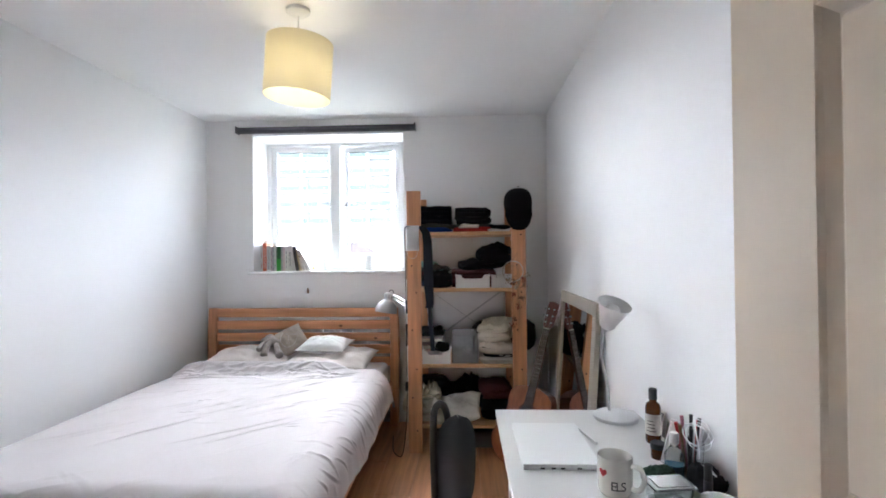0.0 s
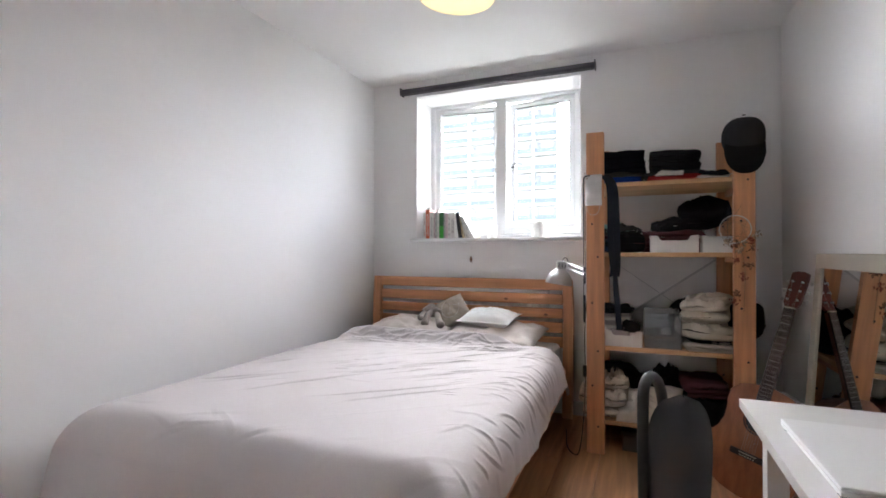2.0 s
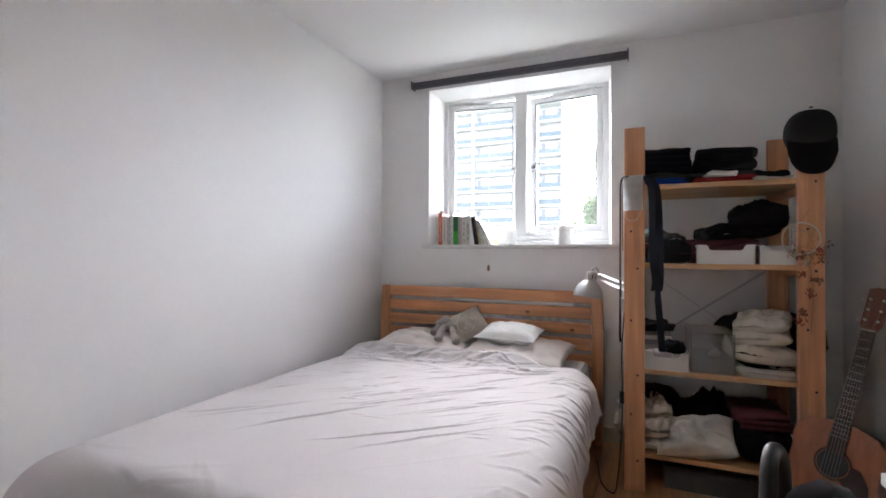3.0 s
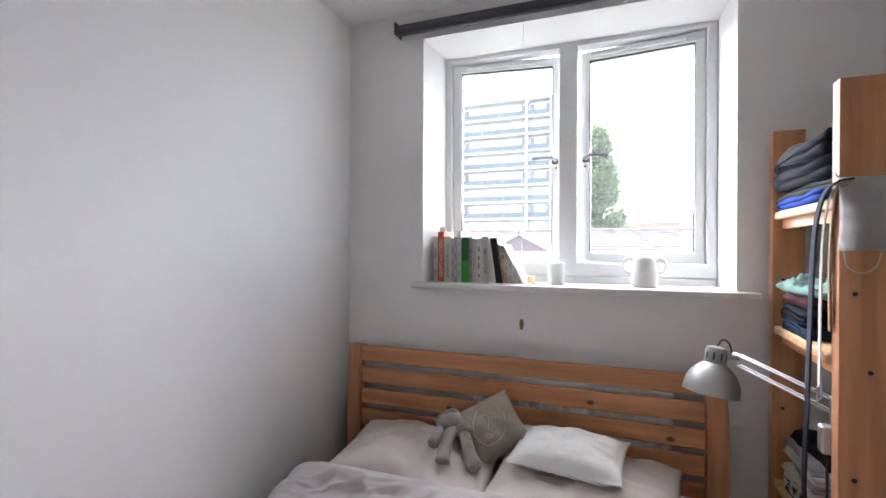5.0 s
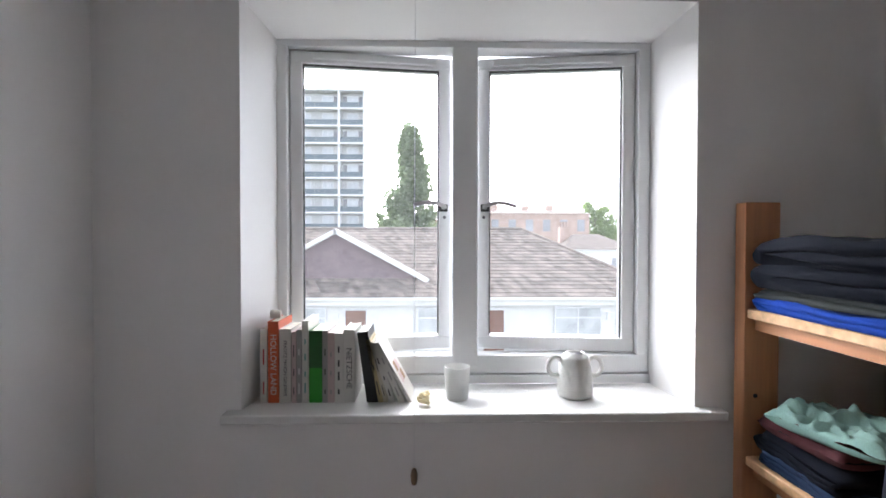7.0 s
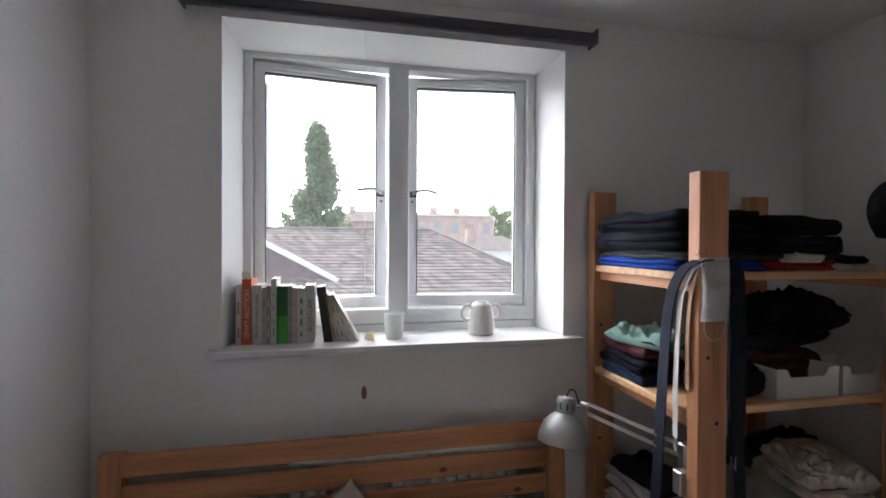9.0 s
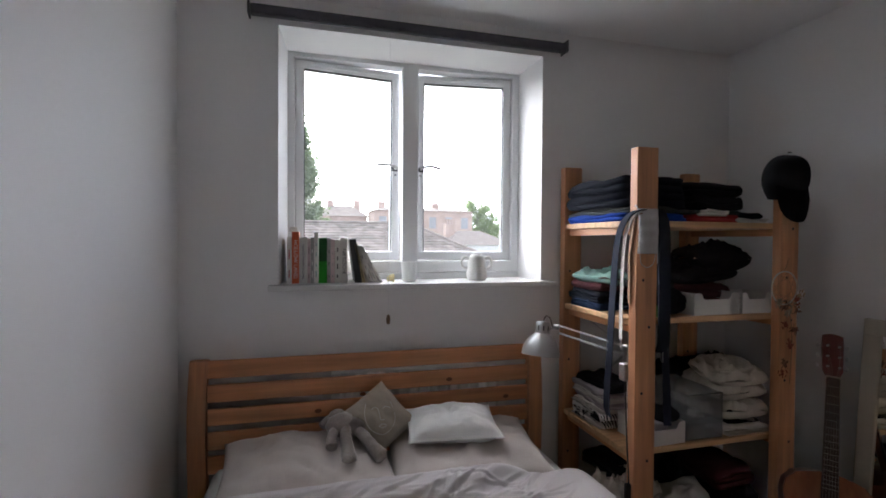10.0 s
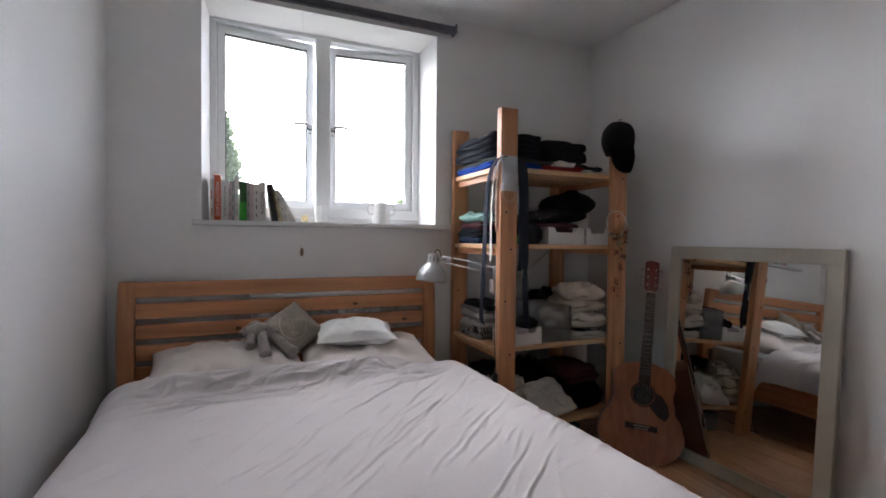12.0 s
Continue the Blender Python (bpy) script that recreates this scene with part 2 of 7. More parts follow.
ST = 0.148
bm = bmesh.new()
for z0, z1 in ((0.006, 0.23), (0.78, 0.98), (1.62, 1.975)):
    box(bm, ST, LW - ST, -0.036, 0, z0, z1)
for x0, x1 in ((0, ST), (LW - ST, LW)):
    box(bm, x0, x1, -0.036, 0, 0.006, 1.975, 0.002)
box(bm, LW / 2 - 0.05, LW / 2 + 0.05, -0.036, 0, 0.23, 0.78)
box(bm, LW / 2 - 0.05, LW / 2 + 0.05, -0.036, 0, 0.98, 1.62)
leaf_part("leaf", bm, DOORP)
for x0, x1 in ((ST, LW / 2 - 0.05), (LW / 2 + 0.05, LW - ST)):
    for z0, z1 in ((0.23, 0.78), (0.98, 1.62)):
        bm = boxed(x0, x1, -0.03, -0.014, z0, z1)
        box(bm, x0 + 0.026, x1 - 0.026, -0.032, -0.006, z0 + 0.026, z1 - 0.026, 0.005)
        leaf_part("panel", bm, DOORP)
        bm = bmesh.new()
        rings = []
        for k in range(6):
            t = k / 5
            g, y = 0.001 + 0.020 * t, -0.0015 - 0.0125 * t ** 0.7
            rings.append([bm.verts.new(p) for p in ((x0 + g, y, z0 + g), (x1 - g, y, z0 + g), (x1 - g, y, z1 - g), (x0 + g, y, z1 - g))])
        rings.append([bm.verts.new(p) for p in ((x0 + 0.001, -0.016, z0 + 0.001), (x1 - 0.001, -0.016, z0 + 0.001), (x1 - 0.001, -0.016, z1 - 0.001), (x0 + 0.001, -0.016, z1 - 0.001))])
        for a, b in zip(rings, rings[1:] + rings[:1]):
            for m in range(4):
                bm.faces.new([a[m], a[(m + 1) % 4], b[(m + 1) % 4], b[m]])
        bmesh.ops.recalc_face_normals(bm, faces=bm.faces[:])
        leaf_part("moulding", bm, DOORP)

# window
win = thing("window_1", (-0.74, WY, WZ0), "white uPVC double casement window, both sashes slightly open outwards", "window")
win["kind"] = "structure"
FX0, FX1, FZ0, FZ1 = -1.316, -0.172, WZ0 + 0.001, 2.221
bm = bmesh.new()
box(bm, FX0, FX1, WY, WY + 0.07, FZ0 + 0.03, FZ0 + 0.086, 0.004, 2)
box(bm, FX0, FX1, WY - 0.007, WY + 0.068, FZ0, FZ0 + 0.028, 0.003, 2)
box(bm, FX0, FX1, WY, WY + 0.07, FZ1 - 0.021, FZ1, 0.004, 2)
box(bm, FX0, FX0 + 0.031, WY + 0.001, WY + 0.069, FZ0 + 0.05, FZ1 - 0.015, 0.004, 2)
box(bm, FX1 - 0.037, FX1, WY + 0.001, WY + 0.069, FZ0 + 0.05, FZ1 - 0.015, 0.004, 2)
box(bm, -0.784, -0.704, WY - 0.001, WY + 0.07, FZ0 + 0.05, FZ1 - 0.015, 0.006, 2)
part("window_frame", bm, UPVC, win)
GLASS = bpy.data.materials.new("window_glass")
GLASS.use_nodes = True
gn = GLASS.node_tree
gn.nodes["Principled BSDF"].inputs["Transmission Weight"].default_value = 1
gn.nodes["Principled BSDF"].inputs["Roughness"].default_value = 0
gn.nodes["Principled BSDF"].inputs["IOR"].default_value = 1.06
gn.nodes["Principled BSDF"].inputs["Base Color"].default_value = (0.98, 0.99, 0.99, 1)
veil = gn.nodes.new("ShaderNodeBsdfTranslucent")  # stands in for window glare: a faint white haze mixed into the pane
veil.inputs[0].default_value = (0.9, 0.92, 0.93, 1)
veil_mix = gn.nodes.new("ShaderNodeMixShader")
veil_mix.inputs[0].default_value = 0.012
gn.links.new(gn.nodes["Principled BSDF"].outputs[0], veil_mix.inputs[1])
gn.links.new(veil.outputs[0], veil_mix.inputs[2])
gn.links.new(veil_mix.outputs[0], gn.nodes["Material Output"].inputs[0])
# white levers toned grey: their backlit shade is in the colour
LEVER = mat("backlit_lever_enamel", (0.5, 0.5, 0.5), 0.4)
GASKET = mat("black_rubber_gasket", (0.015, 0.015, 0.015), 0.6)


def sash(hinge_x, sign, width, angle):
    """A casement sash in its own frame: hinge at the origin, x towards the mullion."""
    m = Matrix.Translation((hinge_x, WY + 0.02, 0)) @ Matrix.Rotation(radians(angle) * sign, 4, "Z") @ Matrix.Diagonal((sign, 1, 1, 1))
    z0, z1 = FZ0 + 0.089, FZ1 - 0.023
    w = 0.039
    bm = bmesh.new()
    box(bm, 0, width, 0, 0.055, z0, z0 + w + 0.004, 0.005, 2)
    box(bm, 0, width, 0, 0.055, z1 - w, z1, 0.005, 2)
    box(bm, 0, w, 0.001, 0.054, z0 + w, z1 - w + 0.004, 0.005, 2)
    box(bm, width - w, width, 0.001, 0.054, z0 + w, z1 - w + 0.004, 0.005, 2)
    bm.transform(m)
    s = part("sash", bm, UPVC, win)
    bm = boxed(w - 0.004, width - w + 0.004, 0.022, 0.03, z0 + w - 0.004, z1 - w + 0.004)
    bm.transform(m)
    p = part("pane", bm, GLASS, s)
    p.visible_shadow = False
    bm = bmesh.new()
    g = 0.004
    for a in ((w, width - w, z0 + w, z0 + w + g), (w, width - w, z1 - w - g, z1 - w), (w, w + g, z0 + w + g, z1 - w - g), (width - w - g, width - w, z0 + w + g, z1 - w - g)):
        box(bm, a[0], a[1], 0.008, 0.02, a[2], a[3])
    bm.transform(m)
    part("gasket", bm, GASKET, s)
    bm = boxed(0.07, width - 0.05, -0.012, 0.001, z1 - 0.028, z1 - 0.01, 0.003, 2)
    bm.transform(m)
    part("trickle_vent", bm, UPVC, s)
    # friction stay in the head gap
    bm = boxed(0.04, 0.2, 0.014, 0.03, z1 + 0.002, z1 + 0.008)
    bm.transform(m)
    part("stay", bm, DGREY, s)
    zh = 1.718
    bm = boxed(width - 0.04, width - 0.012, -0.007, 0.001, zh - 0.012, zh + 0.012, 0.003, 2)
    bm.transform(m)
    h = part("handle", bm, BLACK, s, "black handle base with a backlit grey lever")
    bm = bmesh.new()
    ribbon(bm, smooth_line([(width - 0.02, -0.022, zh + 0.002), (width - 0.05, -0.03, zh + 0.012), (width - 0.08, -0.032, zh + 0.014), (width - 0.125, -0.032, zh + 0.002 if sign < 0 else zh + 0.008)], 5), (0, 0, 1), 0.012, 0.009)
    box(bm, width - 0.032, width - 0.02, -0.026, -0.005, zh - 0.005, zh + 0.007, 0.002)
    bm.transform(m)
    part("lever", bm, LEVER, h)
    bm = bmesh.new()
    lathe(bm, [(0, 0), (0.005, 0), (0.005, 0.004), (0, 0.004)], 10, m @ Matrix.Translation((width - 0.022, 0, zh - 0.03)) @ Matrix.Rotation(radians(90), 4, "X"))
    part("keyhole", bm, DGREY, s)


sash(FX0 + 0.033, 1, 0.503, 7.0)
sash(FX1 - 0.039, -1, 0.493, 7.0)
bm = boxed(-1.378, -0.08, 3.862, WY + 0.002, 1.148, WZ0, 0.006, 3)
setting("window_sill", bm, GLOSSW, "white gloss painted window board", "window sill")

# roller blind rolled up under the ceiling, with its cord and toggle
blind = thing("roller_blind", (-0.745, YN, 2.28), "rolled-up charcoal roller blind above the window", "blind")
bm = bmesh.new()
lathe(bm, [(0, 0), (0.021, 0), (0.0215, 0.01), (0.0215, 1.375), (0.021, 1.385), (0, 1.385)], 24, pose(-1.44, 3.866, 2.276, 0, 90, 0))
part("roll", bm, BLINDF, blind, "", True)
bm = bmesh.new()
box(bm, -1.44, -0.055, 3.85, 3.862, 2.245, 2.256, 0.003)
part("bottom_bar", bm, DGREY, blind)
for x in (-1.449, -0.052):
    bm = boxed(x - 0.003, x + 0.004, 3.838, YN, 2.25, 2.305, 0.002)
    part("bracket", bm, DGREY, blind)
bm = bmesh.new()
tube(bm, [(-0.887, 3.852, 2.246), (-0.889, 3.85, 1.7), (-0.89, 3.85, 1.04)], 0.0007, 6)
part("cord", bm, UPVC, blind, "thin white pull cord", True)
bm = bmesh.new()
lathe(bm, [(0, 0.0), (0.006, 0.001), (0.0085, 0.012), (0.009, 0.024), (0.006, 0.038), (0.002, 0.042), (0, 0.042)], 14, pose(-0.89, 3.85, 1.0))
part("toggle", bm, mat("toggle_wood", (0.25, 0.16, 0.1), 0.5), blind, "small brown wooden cord toggle", True)

# radiator behind the headboard
rad = thing("radiator", (-0.76, YN, 0.16), "white ribbed panel radiator on the wall behind the bed", "radiator")
bm = boxed(-1.125, -0.35, 3.847, 3.892, 0.16, 0.808, 0.006, 2)
part("panel", bm, RADW, rad)
part("top_rim", boxed(-1.127, -0.348, 3.837, 3.8925, 0.8, 0.817, 0.005, 2), RADW, rad)
for i in range(17):
    x = -1.12 + i * 0.0455
    bm = boxed(x, x + 0.034, 3.8365, 3.8725, 0.18, 0.799, 0.008, 2)
    part("rib", bm, RADW, rad)
for x in (-1.0, -0.5):
    part("bracket", boxed(x, x + 0.03, 3.8915, YN, 0.2, 0.74), RADW, rad)


# ---- the bed ----
BX0, BX1, BY0, BY1 = -1.655, -0.19, 1.80, 3.845
bed = thing("bed", ((BX0 + BX1) / 2, 2.8, 0), "pine double bed with a slatted headboard", "bed")
for x0 in (BX0, BX1 - 0.065):
    bm = bmesh.new()
    # posts swell gently towards the middle of the headboard
    prof = [(0.0, 0.0), (0.4, 0.004), (0.6, 0.008), (0.75, 0.006), (0.892, -0.002)]
    rings = []
    for z, o in prof:
        d = -o if x0 == BX0 else o
        rings.append([bm.verts.new(v) for v in ((x0 + d, 3.805, z), (x0 + 0.065 + d, 3.805, z), (x0 + 0.065 + d, 3.85, z), (x0 + d, 3.85, z))])
    for a, b in zip(rings, rings[1:]):
        for k in range(4):
            bm.faces.new([a[k], a[(k + 1) % 4], b[(k + 1) % 4], b[k]])
    bm.faces.new(rings[0])
    bm.faces.new(rings[-1])
    bmesh.ops.bevel(bm, geom=[e for e in bm.edges if abs((e.verts[0].co - e.verts[1].co).z) > 0.05], offset=0.006, segments=2, affect="EDGES")
    part("headboard_post", bm, PINEZ, bed)
for z0, z1 in ((0.822, 0.891), (0.728, 0.797), (0.638, 0.703), (0.543, 0.613), (0.45, 0.519)):
    bm = boxed(BX0 + 0.062, BX1 - 0.062, 3.815, 3.833, z0, z1, 0.005, 2)
    part("headboard_slat", bm, PINEX, bed)
for x, z in ((-0.627, 0.755), (-1.18, 0.664), (-1.0, 0.72), (-0.36, 0.66)):
    bm = bmesh.new()
    lathe(bm, [(0, 0), (0.009, 0), (0.011, 0.0008), (0.0, 0.0012)], 14, pose(x, 3.8145, z, 90) @ Matrix.Diagonal((1.25, 0.8, 1, 1)))
    part("knot", bm, KNOT, bed)
for x0 in (BX0 + 0.01, BX1 - 0.07):
    part("side_rail", boxed(x0, x0 + 0.028, BY0 + 0.03, 3.81, 0.19, 0.33, 0.004), PINEY, bed)
part("foot_rail", boxed(BX0 + 0.01, BX1 - 0.042, BY0, BY0 + 0.03, 0.19, 0.33, 0.004), PINEX, bed)
for x0 in (BX0 + 0.01, BX1 - 0.102):
    part("leg", boxed(x0, x0 + 0.06, BY0 + 0.031, BY0 + 0.09, 0, 0.19, 0.004), PINEZ, bed)
part("centre_rail", boxed(-0.95, -0.9, BY0 + 0.03, 3.81, 0.18, 0.28), PINEY, bed)
for i in range(14):
    y = BY0 + 0.1 + i * 0.135
    part("base_slat", boxed(BX0 + 0.04, BX1 - 0.072, y, y + 0.07, 0.281, 0.3), PINEX, bed)
mattress = part("mattress", boxed(BX0 + 0.09, BX1 - 0.07, BY0 + 0.04, 3.80, 0.301, 0.49, 0.045, 3), WHITEC)
tagged(mattress, "white mattress on the slatted bed base", "mattress")


def crease(x, y, angle, along, across, seed, sharp=7.0):
    """Thin ridges that run along an angle, broken up along their length."""
    c, q = math.cos(radians(angle)), math.sin(radians(angle))
    u, v = x * c + y * q, -x * q + y * c
    v += 0.05 * noise.noise((u * 2.1, v * 2.0, seed + 9.0))
    n = noise.noise((u * along, v * across, seed))
    ridge = max(0.0, 1 - abs(n) * sharp) ** 1.5
    return ridge * max(0.0, noise.noise((x * 2.3, y * 2.3, seed + 4.0)) * 1.6 + 0.45)


def duvet_z(x, y):
    """Height of the duvet's top at a place, with folds."""
    z = 0.545 + 0.008 * noise.noise((x * 1.7, y * 1.7, 0))
    w = max(0.0, min(1.0, (y - 2.1) / 1.1))
    head = max(0.0, min(1.0, (y - 2.95) / 0.35))
    z += 0.0022 * crease(x, y, 43, 0.8, 5.0, 3.3, 15.0) * (0.45 + 0.8 * w)
    z += 0.0022 * crease(x, y, 52, 1.0, 7.0, 8.1, 16.0) * (0.4 + 0.8 * w)
    z += 0.003 * noise.noise((x * 5.0 + y * 2.0, y * 4.0 - x * 2.0, 4.0)) * (0.3 + w)
    fade = min(1.0, max(0.0, (3.40 - y) / 0.10))
    z += 0.016 * crease(x, y, 12, 1.6, 7.5, 1.5, 6.0) * head * fade
    z += 0.016 * crease(x, y, 44, 2.0, 8.0, 6.2, 7.0) * head * fade
    z += 0.010 * head * noise.noise((x * 4.0, y * 5.0, 2.0))
    # the top edge is drawn up over the lower edge of the pillows
    start = 3.235 + 0.5 * max(0.0, x + 0.66) + 0.6 * max(0.0, -1.38 - x) + 0.012 * math.sin(x * 9.0)
    q = max(0.0, min(1.0, (y - start) / 0.085))
    z += 0.048 * q * q * (3 - 2 * q)
    return z


def pinches(X, Y):
    """Thin sharp creases, scattered one by one over the spread cloth."""
    rnd = random.Random(31)
    H = np.zeros_like(X)

    def pinch(x, y, angle, length, height, width, curve):
        c, q = math.cos(radians(angle)), math.sin(radians(angle))
        u, v = (X - x) * c + (Y - y) * q, -(X - x) * q + (Y - y) * c
        near = (np.abs(u) < length) & (np.abs(v) < 0.2)
        u, v = u[near], v[near]
        v = v - curve * u * u - 0.0018 * np.sin(u * 31.0 + x * 50.0)
        fade = (1 - (u / length) ** 2) ** 1.5
        H[near] += height * fade * (np.exp(-np.abs(v) / width) - 0.75 * np.exp(-np.abs(v + 1.9 * width) / width))

    U = rnd.uniform
    for k in range(44):  # long diagonal creases in the upper half
        pinch(U(-1.5, -0.3), U(2.45, 3.2), U(36, 54), U(0.06, 0.22), U(0.0015, 0.0036), U(0.0036, 0.0055), U(-0.5, 0.5))
    for k in range(26):  # finer, flatter ones
        pinch(U(-1.55, -0.3), U(2.2, 3.2), U(5, 40), U(0.04, 0.12), U(0.0015, 0.003), U(0.0038, 0.006), U(-1, 1))
    for k in range(16):  # a crumpled patch
        pinch(U(-1.05, -0.68), U(2.48, 2.78), U(35, 60), U(0.05, 0.13), U(0.002, 0.0045), U(0.0038, 0.006), U(-1, 1))
    for k in range(64):  # the gathered head edge
        pinch(U(-1.5, -0.45), U(3.14, 3.33), U(-15, 60), U(0.05, 0.18), U(0.004, 0.009), U(0.0045, 0.008), U(-1.5, 1.5))
    for k in range(10):  # a few long ones
        pinch(U(-1.4, -0.4), U(2.2, 3.0), U(38, 52), U(0.2, 0.4), U(0.004, 0.0065), U(0.0036, 0.0052), U(-0.25, 0.25))
    for k in range(44):  # crumples where the cloth rolls over the free side
        pinch(U(-0.34, -0.14), U(1.8, 3.3), U(5, 65), U(0.03, 0.11), U(0.0012, 0.004), U(0.005, 0.009), U(-3, 3))
    for k in range(26):  # and down the hanging part
        pinch(U(-0.2, 0.05), U(1.6, 3.2), U(-10, 40), U(0.06, 0.14), U(0.002, 0.005), U(0.006, 0.010), U(-1.0, 1.0))
    for k in range(16):  # along the foot
        pinch(U(-1.6, -0.25), U(1.70, 1.86), U(-60, 60), U(0.06, 0.16), U(0.001, 0.002), U(0.008, 0.012), U(-1, 1))
    return H


def rolled(s, r, most):
    """Cloth that rolls over an edge: how far out and down it is, and its tilt, at a length past the edge."""
    if s <= 0:
        return 0.0, 0.0, 0.0
    a = min(s / r, most)
    rest = max(0.0, s - r * most)
    return r * math.sin(a) + rest * math.cos(most), r * (1 - math.cos(a)) + rest * math.sin(most), a


# the duvet hangs over the foot and the free side of the bed
def duvet():
    nx, ny = 480, 560
    xl, xr, yf, yb = -1.505, -0.315, 1.80, 3.40  # where the flat top ends
    drop_l, drop_r, drop_f = 0.26, 0.29, 0.42
    X, Y = np.meshgrid(np.linspace(xl - drop_l, xr + drop_r, nx + 1), np.linspace(yf - drop_f, yb, ny + 1))
    H = pinches(X, Y)
    H = 0.010 * np.tanh(H / 0.010) * np.clip((yb - Y) / 0.06, 0, 1)
    vs, fs = [], []
    for j in range(ny + 1):
        for i in range(nx + 1):
            x, y = float(X[j, i]), float(Y[j, i])
            hem = 1 + 0.16 * noise.noise((y * 2.1, x * 0.5, 9.0))
            xo, xd, xa = rolled((x - xr) * hem, 0.135, radians(80)) if x > xr else rolled(xl - x, 0.13, radians(85))
            yo, yd, ya = rolled((yf - y) * (1 + 0.1 * noise.noise((x * 1.7, 3.0, 0.0))), 0.14, radians(78))
            px = xr + xo if x > xr else (xl - xo if x < xl else x)
            py = yf - yo if y < yf else y
            z = duvet_z(min(max(x, xl), xr), max(y, yf))
            z -= 0.05 * max(0.0, 1 - (yb - y) / 0.05) ** 2
            z -= math.sqrt(xd * xd + yd * yd)
            # hanging folds swell with the length of the drop
            side = max(0.0, x - xr - 0.1) / 0.24
            foot = max(0.0, yf - y - 0.1) / 0.36
            lift = float(H[j, i])
            lift += 0.020 * side * (noise.noise((y * 7.0 + x * 3.0, 1.7, x * 2)) + 0.4 * noise.noise((y * 17.0 + x * 6.0, 4.7, x * 3)))
            lift += 0.024 * foot * (noise.noise((x * 5.0, 7.7, y * 2)) + 0.4 * noise.noise((x * 13.0, 2.7, y * 3)))
            nrm = Vector(((math.sin(xa) if x > xr else -math.sin(xa)), -math.sin(ya), max(0.05, math.cos(xa) * math.cos(ya)))).normalized()
            p = Vector((px, py, z)) + nrm * lift
            vs.append((max(p.x, XL + 0.02), p.y, max(p.z, 0.1)))
    for j in range(ny):
        for i in range(nx):
            k = j * (nx + 1) + i
            fs.append((k, k + 1, k + nx + 2, k + nx + 1))
    me = bpy.data.meshes.new("duvet")
    me.from_pydata(vs, [], fs)
    bm = bmesh.new()
    bm.from_mesh(me)
    bpy.data.meshes.remove(me)
    return bm


dv = part("duvet", duvet(), DUVET, None, "", "all")
tagged(dv, "crumpled pale pink-white cotton duvet spread over the bed", "duvet")
sol = dv.modifiers.new("thickness", "SOLIDIFY")
sol.thickness, sol.offset = 0.016, -1


def cushion(name, w, d, h, m, material, label, category, seed, flange=0.0, crease=0.012):
    """A stuffed cushion, thick in the middle with pinched corners and creases."""
    bm = bmesh.new()
    n = 30
    grid = {}
    for side in (1, -1):
        for j in range(n + 1):
            for i in range(n + 1):
                u, v = 2 * i / n - 1, 2 * j / n - 1
                if side < 0 and (i in (0, n) or j in (0, n)):
                    grid[side, i, j] = grid[1, i, j]
                    continue
                a, b = (min(1.0, abs(u) / (1 - flange)), min(1.0, abs(v) / (1 - 1.4 * flange)))
                f = max(0.0, (1 - a ** 2.6)) ** 0.5 * max(0.0, (1 - b ** 2.6)) ** 0.5
                pin = 1 - 0.05 * (1 - abs(u) ** 2) * abs(v) ** 3
                pin2 = 1 - 0.06 * (1 - abs(v) ** 2) * abs(u) ** 3
                e = noise.noise((u * 2.2 + seed, v * 2.2, side * 3.0)) * crease * 1.4 + (1 - min(1, abs(noise.noise((u * 3 + seed, v * 3 + u * 2, 1.0 * side))) * 5)) * crease * f
                grid[side, i, j] = bm.verts.new((u * w / 2 * pin2, v * d / 2 * pin, side * (h / 2 * f + 0.003) + e * (0.4 + f)))
    for side in (1, -1):
        for j in range(n):
            for i in range(n):
                q = [grid[side, i, j], grid[side, i + 1, j], grid[side, i + 1, j + 1], grid[side, i, j + 1]]
                bm.faces.new(q if side > 0 else q[::-1])
    bm.transform(m)
    ob = part(name, bm, material, None, "", "all")
    return tagged(ob, label, category)


cushion("pillow", 0.60, 0.42, 0.125, pose(-1.215, 3.57, 0.553, 8, 0, 2), PILLOW, "off-white bed pillow lying against the headboard", "pillow", 1.0)
cushion("pillow", 0.60, 0.42, 0.125, pose(-0.635, 3.565, 0.55, 8, 0, -3), PILLOW, "off-white bed pillow under a white cushion", "pillow", 5.0)
cushion("cushion", 0.36, 0.25, 0.10, pose(-0.68, 3.59, 0.652, 9, 0, -6), WHITEC, "small white cushion with a stitched flange edge", "cushion", 9.0, 0.09, 0.008)
CRATE = mat("black_storage_fabric", (0.02, 0.02, 0.022), 0.9)
for y0, y1, h in ((2.05, 2.45, 0.15), (2.6, 3.05, 0.165)):
    bxu = thing("storage_box", (-0.55, (y0 + y1) / 2, 0), "black fabric storage box under the bed", "box", "boxes under the bed")
    part("carton", boxed(-0.85, -0.34, y0, y1, 0, h - 0.03, 0.006, 2), CRATE, bxu)
    part("lid", boxed(-0.856, -0.334, y0 - 0.006, y1 + 0.006, h - 0.0295, h, 0.006, 2), CRATE, bxu)

